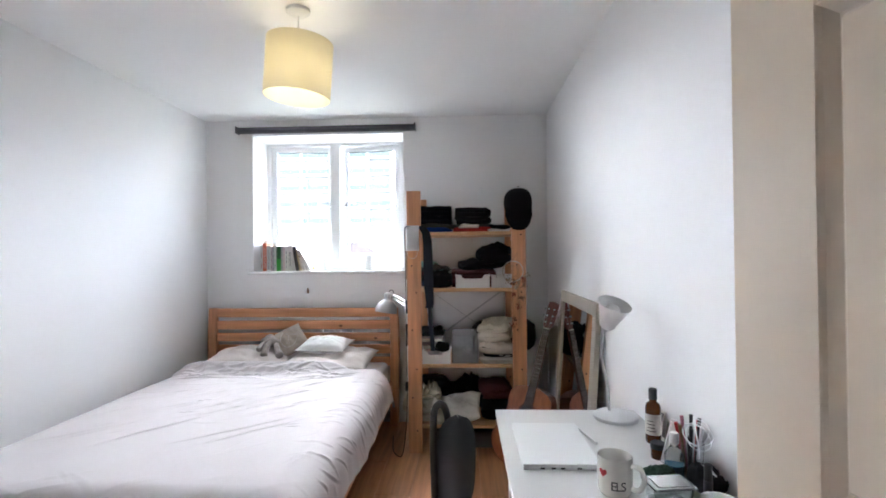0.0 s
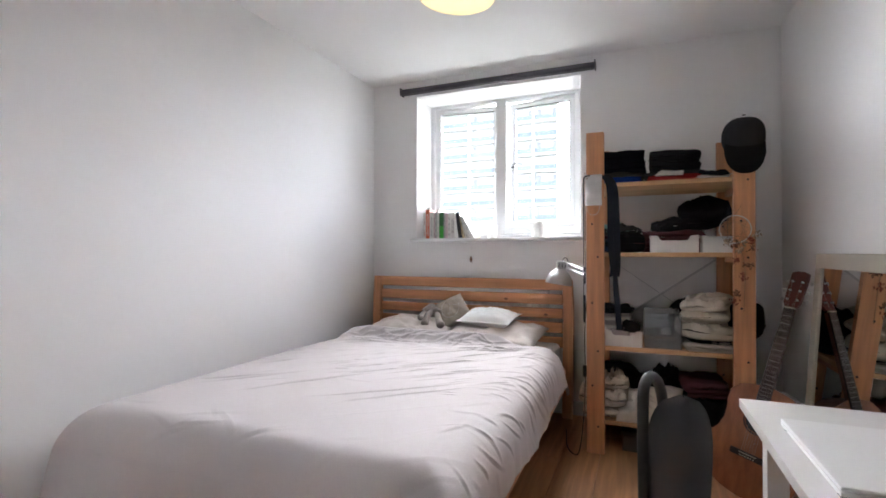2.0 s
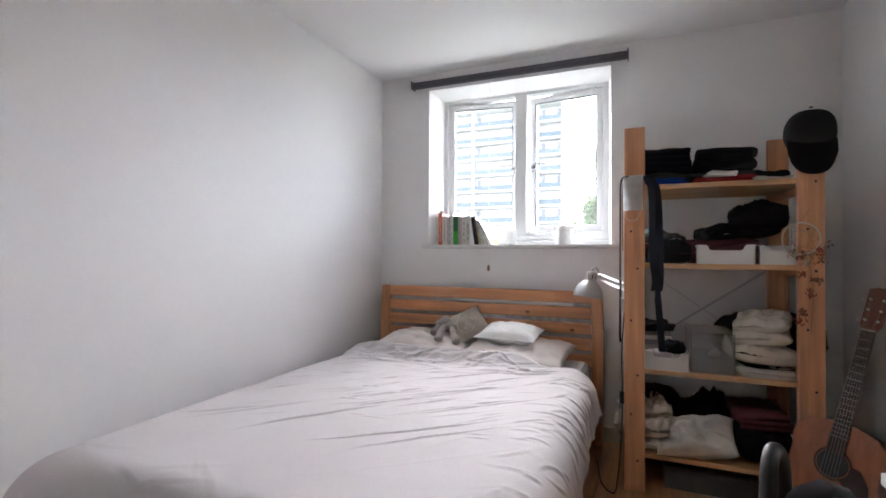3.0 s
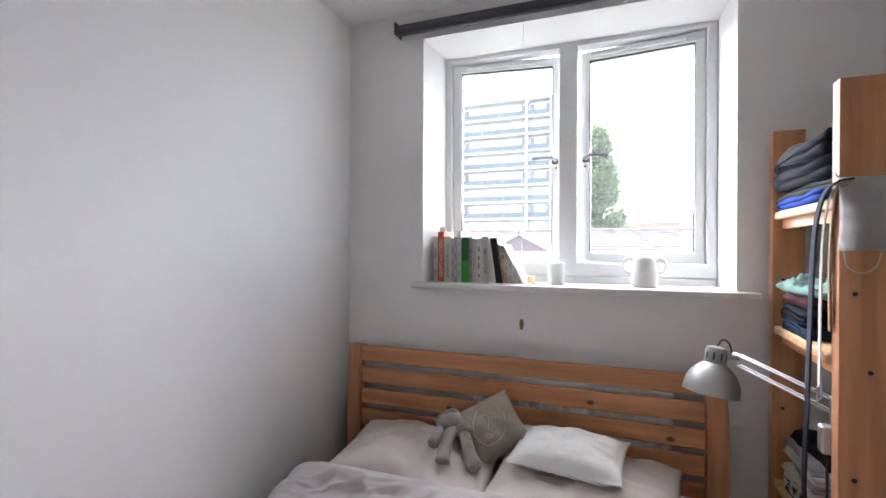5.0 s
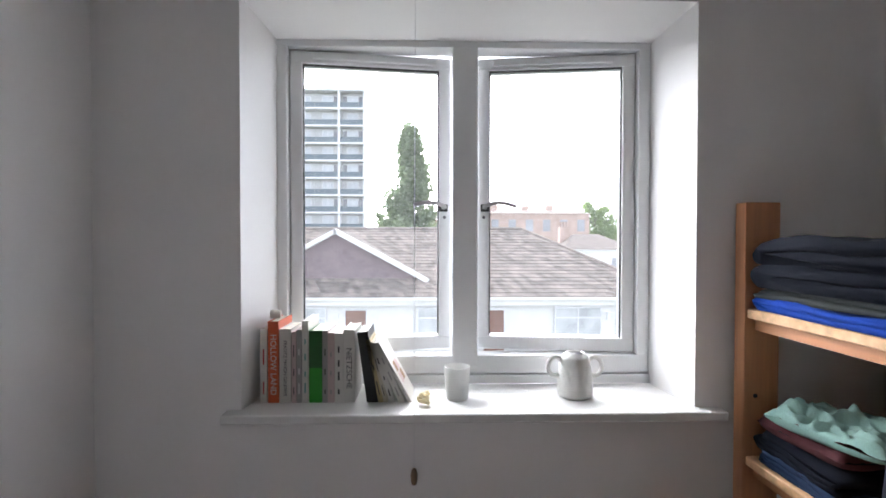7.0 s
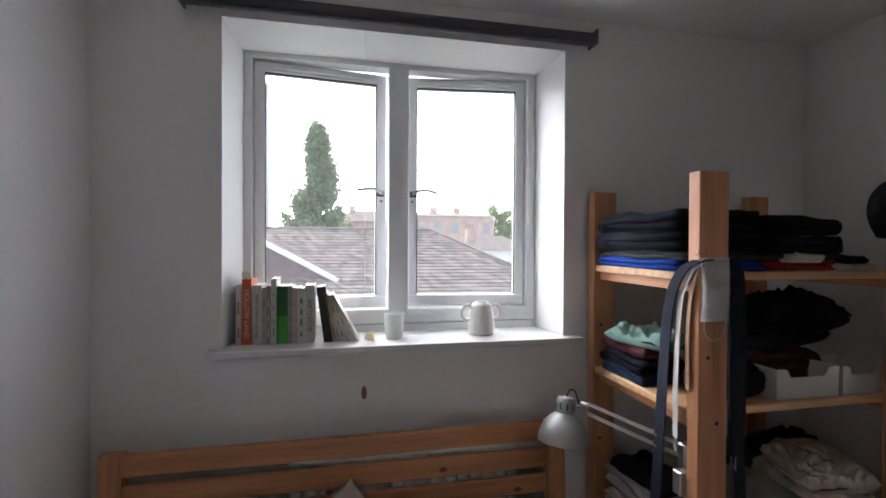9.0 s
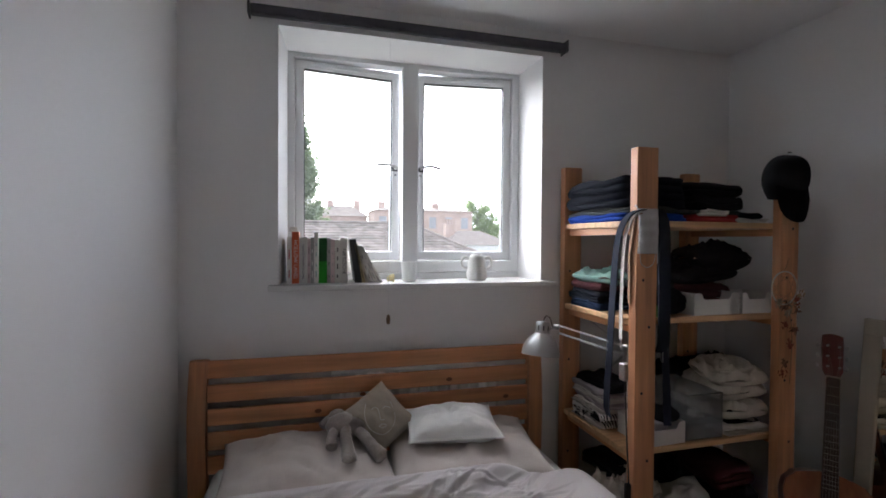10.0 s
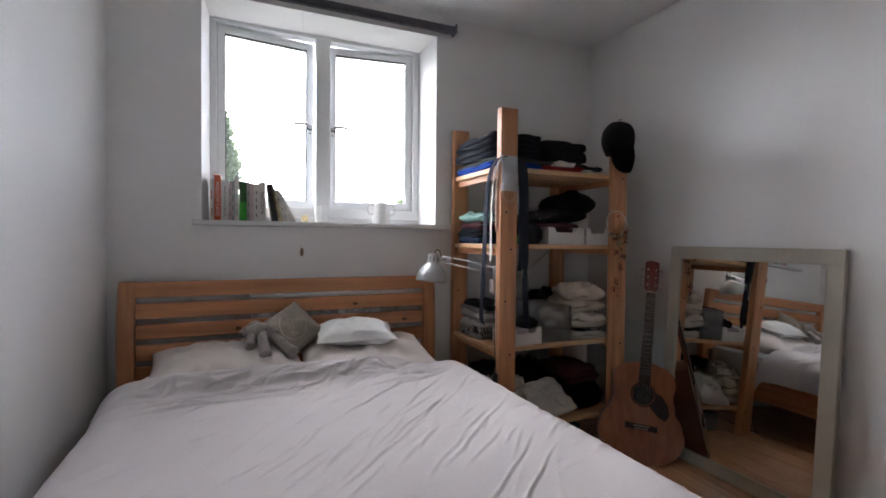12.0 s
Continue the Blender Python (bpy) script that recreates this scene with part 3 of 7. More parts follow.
# ---- the shelf unit ----
SY0, SY1 = 3.326, 3.885
shelf = thing("shelf_unit", (0.33, 3.6, 0), "open pine storage shelf with four boards, full of folded clothes", "shelf")
for x0 in (-0.056, 0.627):
    for y0 in (SY0, SY1 - 0.04):
        bm = boxed(x0, x0 + 0.09, y0, y0 + 0.04, 0, 1.71, 0.003, 2)
        p = part("post", bm, PINEZ, shelf)
        for k, z in enumerate((0.145, 0.36, 0.545, 0.80, 1.045, 1.22, 1.418)):
            bm = bmesh.new()
            xx = x0 + (0.03 if k % 2 else 0.058)
            lathe(bm, [(0, 0.0), (0.0055, 0.0), (0.0055, 0.0016), (0, 0.0022)], 10, pose(xx, y0 + 0.0005, z, 90))
            part("bolt", bm, BLACK, p)
for z in (0.148, 0.545, 1.045, 1.418):
    b = part("shelf_board", boxed(-0.052, 0.713, SY0 + 0.042, SY1 - 0.042, z, z + 0.024, 0.003), PALEP, shelf)
    for x0 in (-0.03, 0.665):
        part("cleat", boxed(x0, x0 + 0.025, SY0 + 0.042, SY1 - 0.042, z - 0.03, z - 0.0005), PINEY, b)
brace = bmesh.new()
for a, b in (((0.03, 3.875, 0.60), (0.63, 3.875, 1.03)), ((0.63, 3.879, 0.60), (0.03, 3.879, 1.03))):
    ribbon(brace, [a, b], (0.58, 0, -0.81), 0.012, 0.002)
part("cross_brace", brace, CHROME, shelf, "thin steel cross brace")

# ---- desk ----
desk = thing("desk", (0.68, 1.57, 0), "plain white desk against the wall", "desk")
DESKW = mat("white_desk_laminate", (0.70, 0.69, 0.675), 0.35, 0.015, 3, 0.01, 0.03, 80)
part("desktop", boxed(0.43, 0.948, 1.07, 2.065, 0.685, 0.707, 0.002, 2), DESKW, desk)
for x in (0.496, 0.905):
    for y in (1.105, 2.02):
        part("leg", boxed(x - 0.022, x + 0.022, y - 0.022, y + 0.022, 0, 0.6845, 0.002, 2), DESKW, desk)

# ---- mirror leaning on the wall ----
MIRF = mat("grey_beige_mirror_frame", (0.45, 0.41, 0.335), 0.45, 0.05, 5, 0.04, 0.1, 60)
mirror = thing("mirror", (0.8, 2.82, 0), "tall mirror in a pale grey-beige wooden frame, leaning on the wall", "mirror")
ang = math.atan2(0.07, 1.05)
MM = Matrix.Translation((0.846, 2.822, 0.002)) @ Matrix.Rotation(ang, 4, "Y") @ Matrix.Rotation(radians(-90), 4, "Z")
W, H, FW = 0.78, 1.065, 0.062
for d in ((-W / 2, W / 2, H - FW, H), (-W / 2, W / 2, 0, FW), (-W / 2, -W / 2 + FW, FW, H - FW), (W / 2 - FW, W / 2, FW, H - FW)):
    bm = boxed(d[0], d[1], 0.0, 0.026, d[2], d[3], 0.004, 2)
    bm.transform(MM)
    part("frame", bm, MIRF, mirror)
MGLASS = bpy.data.materials.new("mirror_glass")
MGLASS.use_nodes = True
pb = MGLASS.node_tree.nodes["Principled BSDF"]
pb.inputs["Base Color"].default_value = (0.86, 0.87, 0.86, 1)
pb.inputs["Metallic"].default_value = 1
pb.inputs["Roughness"].default_value = 0.015
bm = boxed(-W / 2 + FW - 0.006, W / 2 - FW + 0.006, 0.008, 0.014, FW - 0.006, H - FW + 0.006)
bm.transform(MM)
part("glass", bm, MGLASS, mirror)
bm = boxed(-W / 2 + 0.02, W / 2 - 0.02, 0.0262, 0.03, 0.02, H - 0.02)
bm.transform(MM)
part("backing", bm, DGREY, mirror)

# ---- pendant lamp ----
SHADE = bpy.data.materials.new("cream_fabric_shade")
SHADE.use_nodes = True
st = SHADE.node_tree
sb = st.nodes["Principled BSDF"]
sb.inputs["Base Color"].default_value = (0.88, 0.84, 0.72, 1)
sb.inputs["Roughness"].default_value = 0.9
tr = st.nodes.new("ShaderNodeBsdfTranslucent")
tr.inputs[0].default_value = (0.92, 0.87, 0.72, 1)
mx = st.nodes.new("ShaderNodeMixShader")
mx.inputs[0].default_value = 0.45
wv = st.nodes.new("ShaderNodeTexWave")
wv.inputs["Scale"].default_value = 180
bp = st.nodes.new("ShaderNodeBump")
bp.inputs["Strength"].default_value = 0.2
bp.inputs["Distance"].default_value = 0.001
st.links.new(wv.outputs["Fac"], bp.inputs["Height"])
st.links.new(bp.outputs[0], sb.inputs["Normal"])
st.links.new(sb.outputs[0], mx.inputs[1])
st.links.new(tr.outputs[0], mx.inputs[2])
st.links.new(mx.outputs[0], st.nodes["Material Output"].inputs[0])
PX, PY = -0.388, 2.26
pend = thing("pendant_lamp", (PX, PY, ZC), "cream fabric drum pendant lamp, switched on, hanging from the ceiling", "pendant lamp")
bm = bmesh.new()
lathe(bm, [(0, 0), (0.05, 0), (0.05, -0.012), (0.035, -0.024), (0.008, -0.028), (0, -0.028)], 28, pose(PX, PY, ZC))
part("ceiling_rose", bm, UPVC, pend, "", True)
bm = bmesh.new()
tube(bm, [(PX, PY, ZC - 0.02), (PX, PY, 2.18)], 0.003, 8)
part("cord", bm, UPVC, pend)
bm = bmesh.new()
TS = pose(PX, PY, 2.10, 0, 4, 0)
lathe(bm, [(0.138, 0.12), (0.14, 0.12), (0.14, -0.12), (0.138, -0.12), (0.138, 0.12)], 48, TS)
part("shade", bm, SHADE, pend, "", True)
bm = bmesh.new()
for k in range(3):
    a = k * 2 * math.pi / 3
    tube(bm, [TS @ Vector((0.02 * math.cos(a), 0.02 * math.sin(a), 0.085)), TS @ Vector((0.137 * math.cos(a), 0.137 * math.sin(a), 0.113))], 0.0015, 6)
lathe(bm, [(0.02, 0.08), (0.024, 0.085), (0.02, 0.09), (0.016, 0.085), (0.02, 0.08)], 16, TS)
part("spider_ring", bm, UPVC, pend)
bm = bmesh.new()
lathe(bm, [(0, 0.09), (0.016, 0.09), (0.018, 0.03), (0, 0.03)], 16, TS)
part("lamp_holder", bm, UPVC, pend, "", True)
BULB = bpy.data.materials.new("lit_bulb")
BULB.use_nodes = True
BULB.node_tree.nodes["Principled BSDF"].inputs["Emission Color"].default_value = (1, 0.84, 0.56, 1)
BULB.node_tree.nodes["Principled BSDF"].inputs["Emission Strength"].default_value = 1.7
bm = bmesh.new()
lathe(bm, [(0, 0.03), (0.013, 0.03), (0.02, 0.005), (0.029, -0.02), (0.029, -0.035), (0.018, -0.055), (0, -0.06)], 20, TS)
part("bulb", bm, BULB, pend, "lit warm bulb", True)

# ---- things made of cloth ----
def cloth(name, color, weave=0.3, vary=0.1):
    return mat(name, color, 0.95, vary, 9, 0.14, weave, 260, sheen=0.0, spec=0.15)


NAVY, INK, GREYG = cloth("navy_denim", (0.007, 0.009, 0.016)), cloth("black_cotton", (0.015, 0.0145, 0.017)), cloth("grey_green_cotton", (0.045, 0.05, 0.05))
BLUE, RED, CREAM = cloth("royal_blue_cotton", (0.012, 0.05, 0.3)), cloth("dull_red_cotton", (0.36, 0.04, 0.035)), cloth("cream_knit", (0.58, 0.53, 0.45), 0.7)
TEAL, BURG, OFFW = cloth("pale_teal_cotton", (0.22, 0.36, 0.32)), cloth("burgundy_cotton", (0.09, 0.032, 0.037)), cloth("off_white_cotton", (0.66, 0.63, 0.58))
MAUVE, JEAN = cloth("grey_mauve_cotton", (0.40, 0.35, 0.36)), cloth("blue_denim", (0.022, 0.04, 0.085))
STRIPE = mat("black_and_white_stripes", (0.6, 0.6, 0.58), 0.95)
sn = STRIPE.node_tree
wvx = sn.nodes.new("ShaderNodeTexWave")
wvx.inputs["Scale"].default_value = 22
wvx.inputs["Distortion"].default_value = 4.0
wvx.inputs["Detail"].default_value = 1
tcx = sn.nodes.new("ShaderNodeTexCoord")
rmx = sn.nodes.new("ShaderNodeValToRGB")
rmx.color_ramp.elements[0].position, rmx.color_ramp.elements[1].position = 0.45, 0.55
rmx.color_ramp.elements[0].color, rmx.color_ramp.elements[1].color = (0.02, 0.02, 0.025, 1), (0.6, 0.59, 0.56, 1)
sn.links.new(tcx.outputs["Object"], wvx.inputs[0])
sn.links.new(wvx.outputs["Fac"], rmx.inputs[0])
sn.links.new(rmx.outputs[0], sn.nodes["Principled BSDF"].inputs["Base Color"])


def soft(w, d, h, seed, power=4.5, wrinkle=0.006, bend=0.0, n=26):
    """A soft slab with rounded edges and wrinkles, its base at z 0."""
    bm = bmesh.new()
    bmesh.ops.create_grid(bm, x_segments=n, y_segments=n, size=1)
    top = [v for v in bm.verts]
    g = bmesh.ops.duplicate(bm, geom=bm.verts[:] + bm.edges[:] + bm.faces[:])
    under = [v for v in g["geom"] if isinstance(v, bmesh.types.BMVert)]
    for vs, s in ((top, 1), (under, -1)):
        for v in vs:
            u, t = v.co.x, v.co.y
            e = max(0.0, 1 - abs(u) ** power) ** (1 / power) * max(0.0, 1 - abs(t) ** power) ** (1 / power)
            k = noise.noise((u * 1.6 + seed, t * 1.6, seed * 0.7)) * wrinkle * 1.5
            k += (1 - min(1, abs(noise.noise((u * 3 + seed, t * 3 - u, 2.1))) * 4)) * wrinkle
            shrink = 1 - 0.06 * (1 - e)
            x = u * w / 2 * shrink + noise.noise((t * 2.5, seed, 1.0)) * w * 0.03 * abs(u) ** 4
            y = t * d / 2 * shrink + noise.noise((u * 2.5, seed, 5.0)) * d * 0.03 * abs(t) ** 4
            z = h / 2 + s * h / 2 * e + (k if s > 0 else 0) * (0.3 + 0.7 * e)
            z += bend * (u * u - 0.3)
            v.co = (x, y, max(z, 0.0005) if s > 0 else z)
    bmesh.ops.remove_doubles(bm, verts=bm.verts[:], dist=0.0004)
    return bm


def folded(w, d, h, seed, folds):
    """Cloth folded to and fro: layers that turn over in round folds at either side, its base at z 0."""
    t = h / folds
    line = []
    for k in range(folds):
        s = 1 if k % 2 == 0 else -1
        half = w / 2 - t / 2 - 0.006 * (1 + math.sin(seed * 3 + k * 2.1))
        for q in range(9):
            line.append((s * half * (q / 4 - 1), (k + 0.5) * t, 0.0))
        if k < folds - 1:
            for q in range(1, 6):
                a = math.pi * q / 6
                line.append((s * (half + t * 0.62 * math.sin(a)), (k + 1) * t - t / 2 * math.cos(a), 0.0))
    pts = [Vector((x, z)) for x, z, q in line]
    left, right = [], []
    for k, p in enumerate(pts):
        g = (pts[min(k + 1, len(pts) - 1)] - pts[max(k - 1, 0)]).normalized()
        o = Vector((-g.y, g.x)) * t * 0.455
        left.append(p + o)
        right.append(p - o)
    ring = left + right[::-1]
    n = 16
    bm = bmesh.new()
    rows = []
    for j in range(n + 1):
        v = 2 * j / n - 1
        row = []
        for p in ring:
            u = p.x / (w / 2)
            lv = p.y / t
            x = p.x * (1 - 0.03 * abs(v) ** 3) + 0.016 * noise.noise((v * 1.4, lv * 0.7, seed)) * (0.4 + abs(u))
            y = v * d / 2 * (1 + 0.045 * noise.noise((lv * 0.8, seed, 2.0 + v))) + 0.007 * noise.noise((u * 2.2, lv, seed + 5))
            sag = 1 - 0.07 * abs(u) ** 5 - 0.07 * abs(v) ** 5
            z = p.y * sag + p.y / h * (0.014 * noise.noise((u * 1.3, v * 1.3, seed)) + 0.008 * noise.noise((u * 3.5, v * 3.5, seed + 3)))
            row.append(bm.verts.new((x, y, max(0.0006, z))))
        rows.append(row)
    m = len(ring)
    for a, b in zip(rows, rows[1:]):
        for k in range(m):
            bm.faces.new([a[k], a[(k + 1) % m], b[(k + 1) % m], b[k]])
    bm.faces.new(rows[0][::-1])
    bm.faces.new(rows[-1])
    return bm


def garment(name, x, y, z, w, d, h, material, label, seed, rz=0.0, rx=0.0, ry=0.0, layers=1, wrinkle=0.006, power=4.5, category="clothes", group="", turn=False):
    """One piece of clothing: folded flat in layers, or a soft crumpled heap."""
    if name.startswith("folded") and power >= 2.9:
        folds = max(layers + 1, round(h / 0.031))
        bm = folded(d, w, h, seed, folds) if turn else folded(w, d, h, seed, folds)
        if turn:
            bm.transform(pose(0, 0, 0, 0, 0, 90))
    else:
        bm = soft(w, d, h, seed, power, wrinkle, 0.0, 40 if wrinkle >= 0.012 else 26)
        if wrinkle >= 0.012:  # ridges and hollows of crumpled cloth
            for v in bm.verts:
                q = v.co * 8 + Vector((seed, 0, seed * 0.3))
                r = (1 - min(1.0, abs(noise.noise(q)) * 2.2)) ** 2 + 0.35 * (1 - min(1.0, abs(noise.noise(q * 2.1)) * 2.4)) ** 2
                v.co.z += v.co.z / h * wrinkle * (r - 0.4) * 0.75
                v.co.x += 0.5 * wrinkle * noise.noise(q * 0.9 + Vector((7, 0, 0)))
                v.co.y += 0.5 * wrinkle * noise.noise(q * 0.9 + Vector((0, 7, 0)))
    bm.transform(pose(x, y, z, rx, ry, rz))
    ob = part(name, bm, material, None, "", "all")
    return tagged(ob, label, category, group)


def stack(x, y, z, w, d, items, seed, group):
    """Folded clothes, one upon another."""
    rnd = random.Random(seed)
    for name, h, material, label, layers in items:
        garment(name, x + rnd.uniform(-0.006, 0.006), y + rnd.uniform(-0.008, 0.008), z, w * rnd.uniform(0.94, 1.0), d * rnd.uniform(0.95, 1.0), h, material, label, rnd.random() * 50, rnd.uniform(-3, 3), 0, 0, layers, 0.011 if h > 0.04 else 0.006, 3.6 if h > 0.04 else 4.5, group=group, turn=len(name) % 2 == 0)
        z += h * 0.9
    return z


# top board
S1, S2, S3, S4 = 1.442, 1.069, 0.569, 0.172
stack(0.088, 3.60, S1, 0.29, 0.45, [
    ("folded_shirt", 0.034, BLUE, "royal blue shirt folded at the bottom of a pile", 1),
    ("folded_jumper", 0.028, GREYG, "grey-green jumper folded in a pile", 1),
    ("folded_jeans", 0.062, NAVY, "navy jeans folded in a pile on the shelf", 1),
    ("folded_jeans", 0.068, NAVY, "dark navy jeans folded on top of a pile", 1)], 3, "clothes on the top board")
stack(0.37, 3.58, S1, 0.26, 0.40, [
    ("folded_shirt", 0.034, RED, "dull red shirt folded under black clothes", 1),
    ("folded_shirt", 0.020, GREYG, "dark grey shirt folded in a pile", 1),
    ("folded_trousers", 0.06, INK, "black trousers folded in a pile", 1),
    ("folded_trousers", 0.062, INK, "black trousers folded on top of a pile", 1)], 5, "clothes on the top board")
garment("folded_shirt", 0.345, 3.405, S1 + 0.024, 0.13, 0.07, 0.024, OFFW, "cream shirt tucked into a pile of dark clothes", 8.0, 6, group="clothes on the top board")
garment("folded_shirt", 0.545, 3.50, S1, 0.16, 0.24, 0.018, OFFW, "off-white shirt folded flat on the board", 9.0, 3, group="clothes on the top board")
garment("folded_trousers", 0.54, 3.56, S1 + 0.018, 0.17, 0.3, 0.026, INK, "black leggings folded flat on the board", 10.0, -4, group="clothes on the top board")
# second board
z = stack(0.045, 3.70, S2, 0.17, 0.26, [
    ("folded_jeans", 0.034, JEAN, "blue jeans folded at the bottom of a pile", 2),
    ("folded_jeans", 0.05, NAVY, "dark blue jeans folded in a pile", 2),
    ("crumpled_shirt", 0.045, BURG, "burgundy shirt draped in a pile", 1)], 7, "clothes on the second board")
garment("draped_shirt", 0.045, 3.66, z - 0.016, 0.2, 0.27, 0.05, TEAL, "pale teal shirt draped over a pile", 12.0, 14, 0, 8, 1, 0.016, 2.6, group="clothes on the second board")
garment("black_bag", 0.145, 3.455, S2, 0.19, 0.13, 0.095, INK, "soft black cloth bag on the shelf", 14.0, 4, 0, 0, 1, 0.012, 3.5, "bag")
garment("crumpled_shirt", 0.12, 3.51, S2 + 0.1, 0.2, 0.15, 0.03, GREYG, "crumpled silver-grey shirt lying on a bag", 15.0, -6, 0, 0, 1, 0.014, 3.0)
garment("folded_jumper", 0.37, 3.62, S2, 0.32, 0.30, 0.12, BURG, "dark burgundy jumper behind the white bins", 16.0, 2, 0, 0, 3, 0.012, 3.5)
garment("black_jumper", 0.44, 3.62, S2 + 0.112, 0.33, 0.30, 0.07, INK, "loose heap of black clothes", 17.0, 10, 0, -4, 1, 0.016, 2.8)
garment("black_hoodie", 0.535, 3.60, S2 + 0.15, 0.25, 0.27, 0.13, INK, "crumpled black hooded top on a heap", 18.0, -12, 0, 0, 1, 0.02, 2.5)
garment("small_packet", 0.075, 3.392, S2, 0.03, 0.02, 0.045, mat("green_packet", (0.1, 0.28, 0.06), 0.5), "small green packet beside a bag", 19.0, 0, 0, 0, 1, 0.001, 8, "packet")

BINW = mat("white_bin_plastic", (0.74, 0.73, 0.70), 0.4, 0.02, 5, 0.01, 0.03, 60)


def bin_box(x, y, z, w, d, h, label, rz=0.0):
    """An open plastic bin with a dipped front edge."""
    m = pose(x, y, z, 0, 0, rz)
    t = thing("storage_bin", (x, y, z), label, "storage bin", "white bins")
    bm = bmesh.new()
    wall = 0.004
    box(bm, -w / 2, w / 2, -d / 2, d / 2, 0, 0.004)
    box(bm, -w / 2, -w / 2 + wall, -d / 2, d / 2, 0.004, h, 0.001)
    box(bm, w / 2 - wall, w / 2, -d / 2, d / 2, 0.004, h, 0.001)
    for y0 in (-d / 2, d / 2 - wall):
        n = 24
        top = []
        for i in range(n + 1):
            u = -w / 2 + w * i / n
            e = min(1, max(0, (abs(u) - w * 0.27) / (w * 0.08)))
            top.append((u, h - (0.026 if y0 < 0 else 0.0) * (1 - e * e * (3 - 2 * e))))
        for (u0, z0), (u1, z1) in zip(top, top[1:]):
            v = [bm.verts.new(p) for p in ((u0, y0, 0.004), (u1, y0, 0.004), (u1, y0, z1), (u0, y0, z0), (u0, y0 + wall, 0.004), (u1, y0 + wall, 0.004), (u1, y0 + wall, z1), (u0, y0 + wall, z0))]
            for f in ((0, 1, 2, 3), (5, 4, 7, 6), (3, 2, 6, 7)):
                bm.faces.new([v[k] for k in f])
    bmesh.ops.remove_doubles(bm, verts=bm.verts[:], dist=0.0002)
    bm.transform(m)
    part("tub", bm, BINW, t)
    for x0 in (-w / 2 - 0.004, w / 2):
        bm = boxed(x0, x0 + 0.004, -d / 2 + 0.01, d / 2 - 0.01, h - 0.012, h - 0.001, 0.0015)
        bm.transform(m)
        part("rim", bm, BINW, t)


bin_box(0.372, 3.455, S2, 0.225, 0.14, 0.088, "white plastic storage bin with a dipped front")
bin_box(0.575, 3.455, S2, 0.15, 0.14, 0.085, "white plastic storage bin beside another one")
bin_box(0.125, 3.46, S3, 0.185, 0.17, 0.085, "white plastic bin with dark clothes on it", 2)
# third board
z = stack(0.065, 3.67, S3, 0.2, 0.26, [
    ("folded_shirt", 0.036, STRIPE, "black and white striped shirt folded in a pile", 2),
    ("folded_shirt", 0.036, STRIPE, "black and white striped shirt folded in a pile", 2),
    ("folded_shirt", 0.026, OFFW, "off-white shirt folded in a pile", 2),
    ("folded_shirt", 0.026, MAUVE, "grey-mauve shirt folded in a pile", 2),
    ("folded_shirt", 0.024, OFFW, "off-white shirt folded in a pile", 2),
    ("folded_shirt", 0.024, MAUVE, "grey-mauve shirt folded in a pile", 1)], 11, "shirts on the third board")
garment("folded_shirt", 0.07, 3.68, z - 0.004, 0.19, 0.24, 0.036, INK, "black shirt lying on a pile of shirts", 21.0, 7, 0, 0, 1, 0.012, 3.2, group="shirts on the third board")
garment("grey_top", 0.10, 3.45, S3 + 0.006, 0.12, 0.12, 0.075, MAUVE, "grey clothes in a white bin", 22.0)
garment("black_shirt", 0.165, 3.44, S3 + 0.07, 0.10, 0.10, 0.055, INK, "black rolled clothes on a white bin", 23.0, 0, 0, 0, 1, 0.01, 2.6)
garment("folded_sheet", 0.53, 3.54, S3, 0.24, 0.32, 0.022, CREAM, "off-white sheet folded at the bottom of a pile", 24.0, 2, group="cream pile")
garment("folded_sheet", 0.525, 3.535, S3 + 0.022, 0.23, 0.31, 0.016, OFFW, "thin off-white sheet folded in a pile", 26.3, -3, group="cream pile")
garment("folded_shirt", 0.53, 3.545, S3 + 0.038, 0.2, 0.28, 0.007, INK, "thin black shirt folded between pale clothes", 27.7, 3, group="cream pile")
garment("knitted_jumper", 0.515, 3.53, S3 + 0.046, 0.26, 0.32, 0.10, CREAM, "thick cream knitted jumper loosely folded in a pile", 28.6, 3, 0, 3, 1, 0.014, 3.0, group="cream pile")
garment("knitted_jumper", 0.53, 3.515, S3 + 0.13, 0.235, 0.3, 0.085, CREAM, "thick cream knitted jumper loosely folded in a pile", 31.2, -7, 0, -4, 1, 0.015, 2.8, group="cream pile")
garment("knitted_jumper", 0.535, 3.49, S3 + 0.195, 0.22, 0.27, 0.08, CREAM, "crumpled cream jumper on top of a pile", 33.0, -16, 5, -6, 1, 0.017, 2.4, group="cream pile")
garment("dark_scarf", 0.60, 3.725, S3, 0.48, 0.17, 0.225, INK, "black clothes bundled at the back of the shelf", 34.0, 4, 0, 0, 2, 0.03, 2.8)

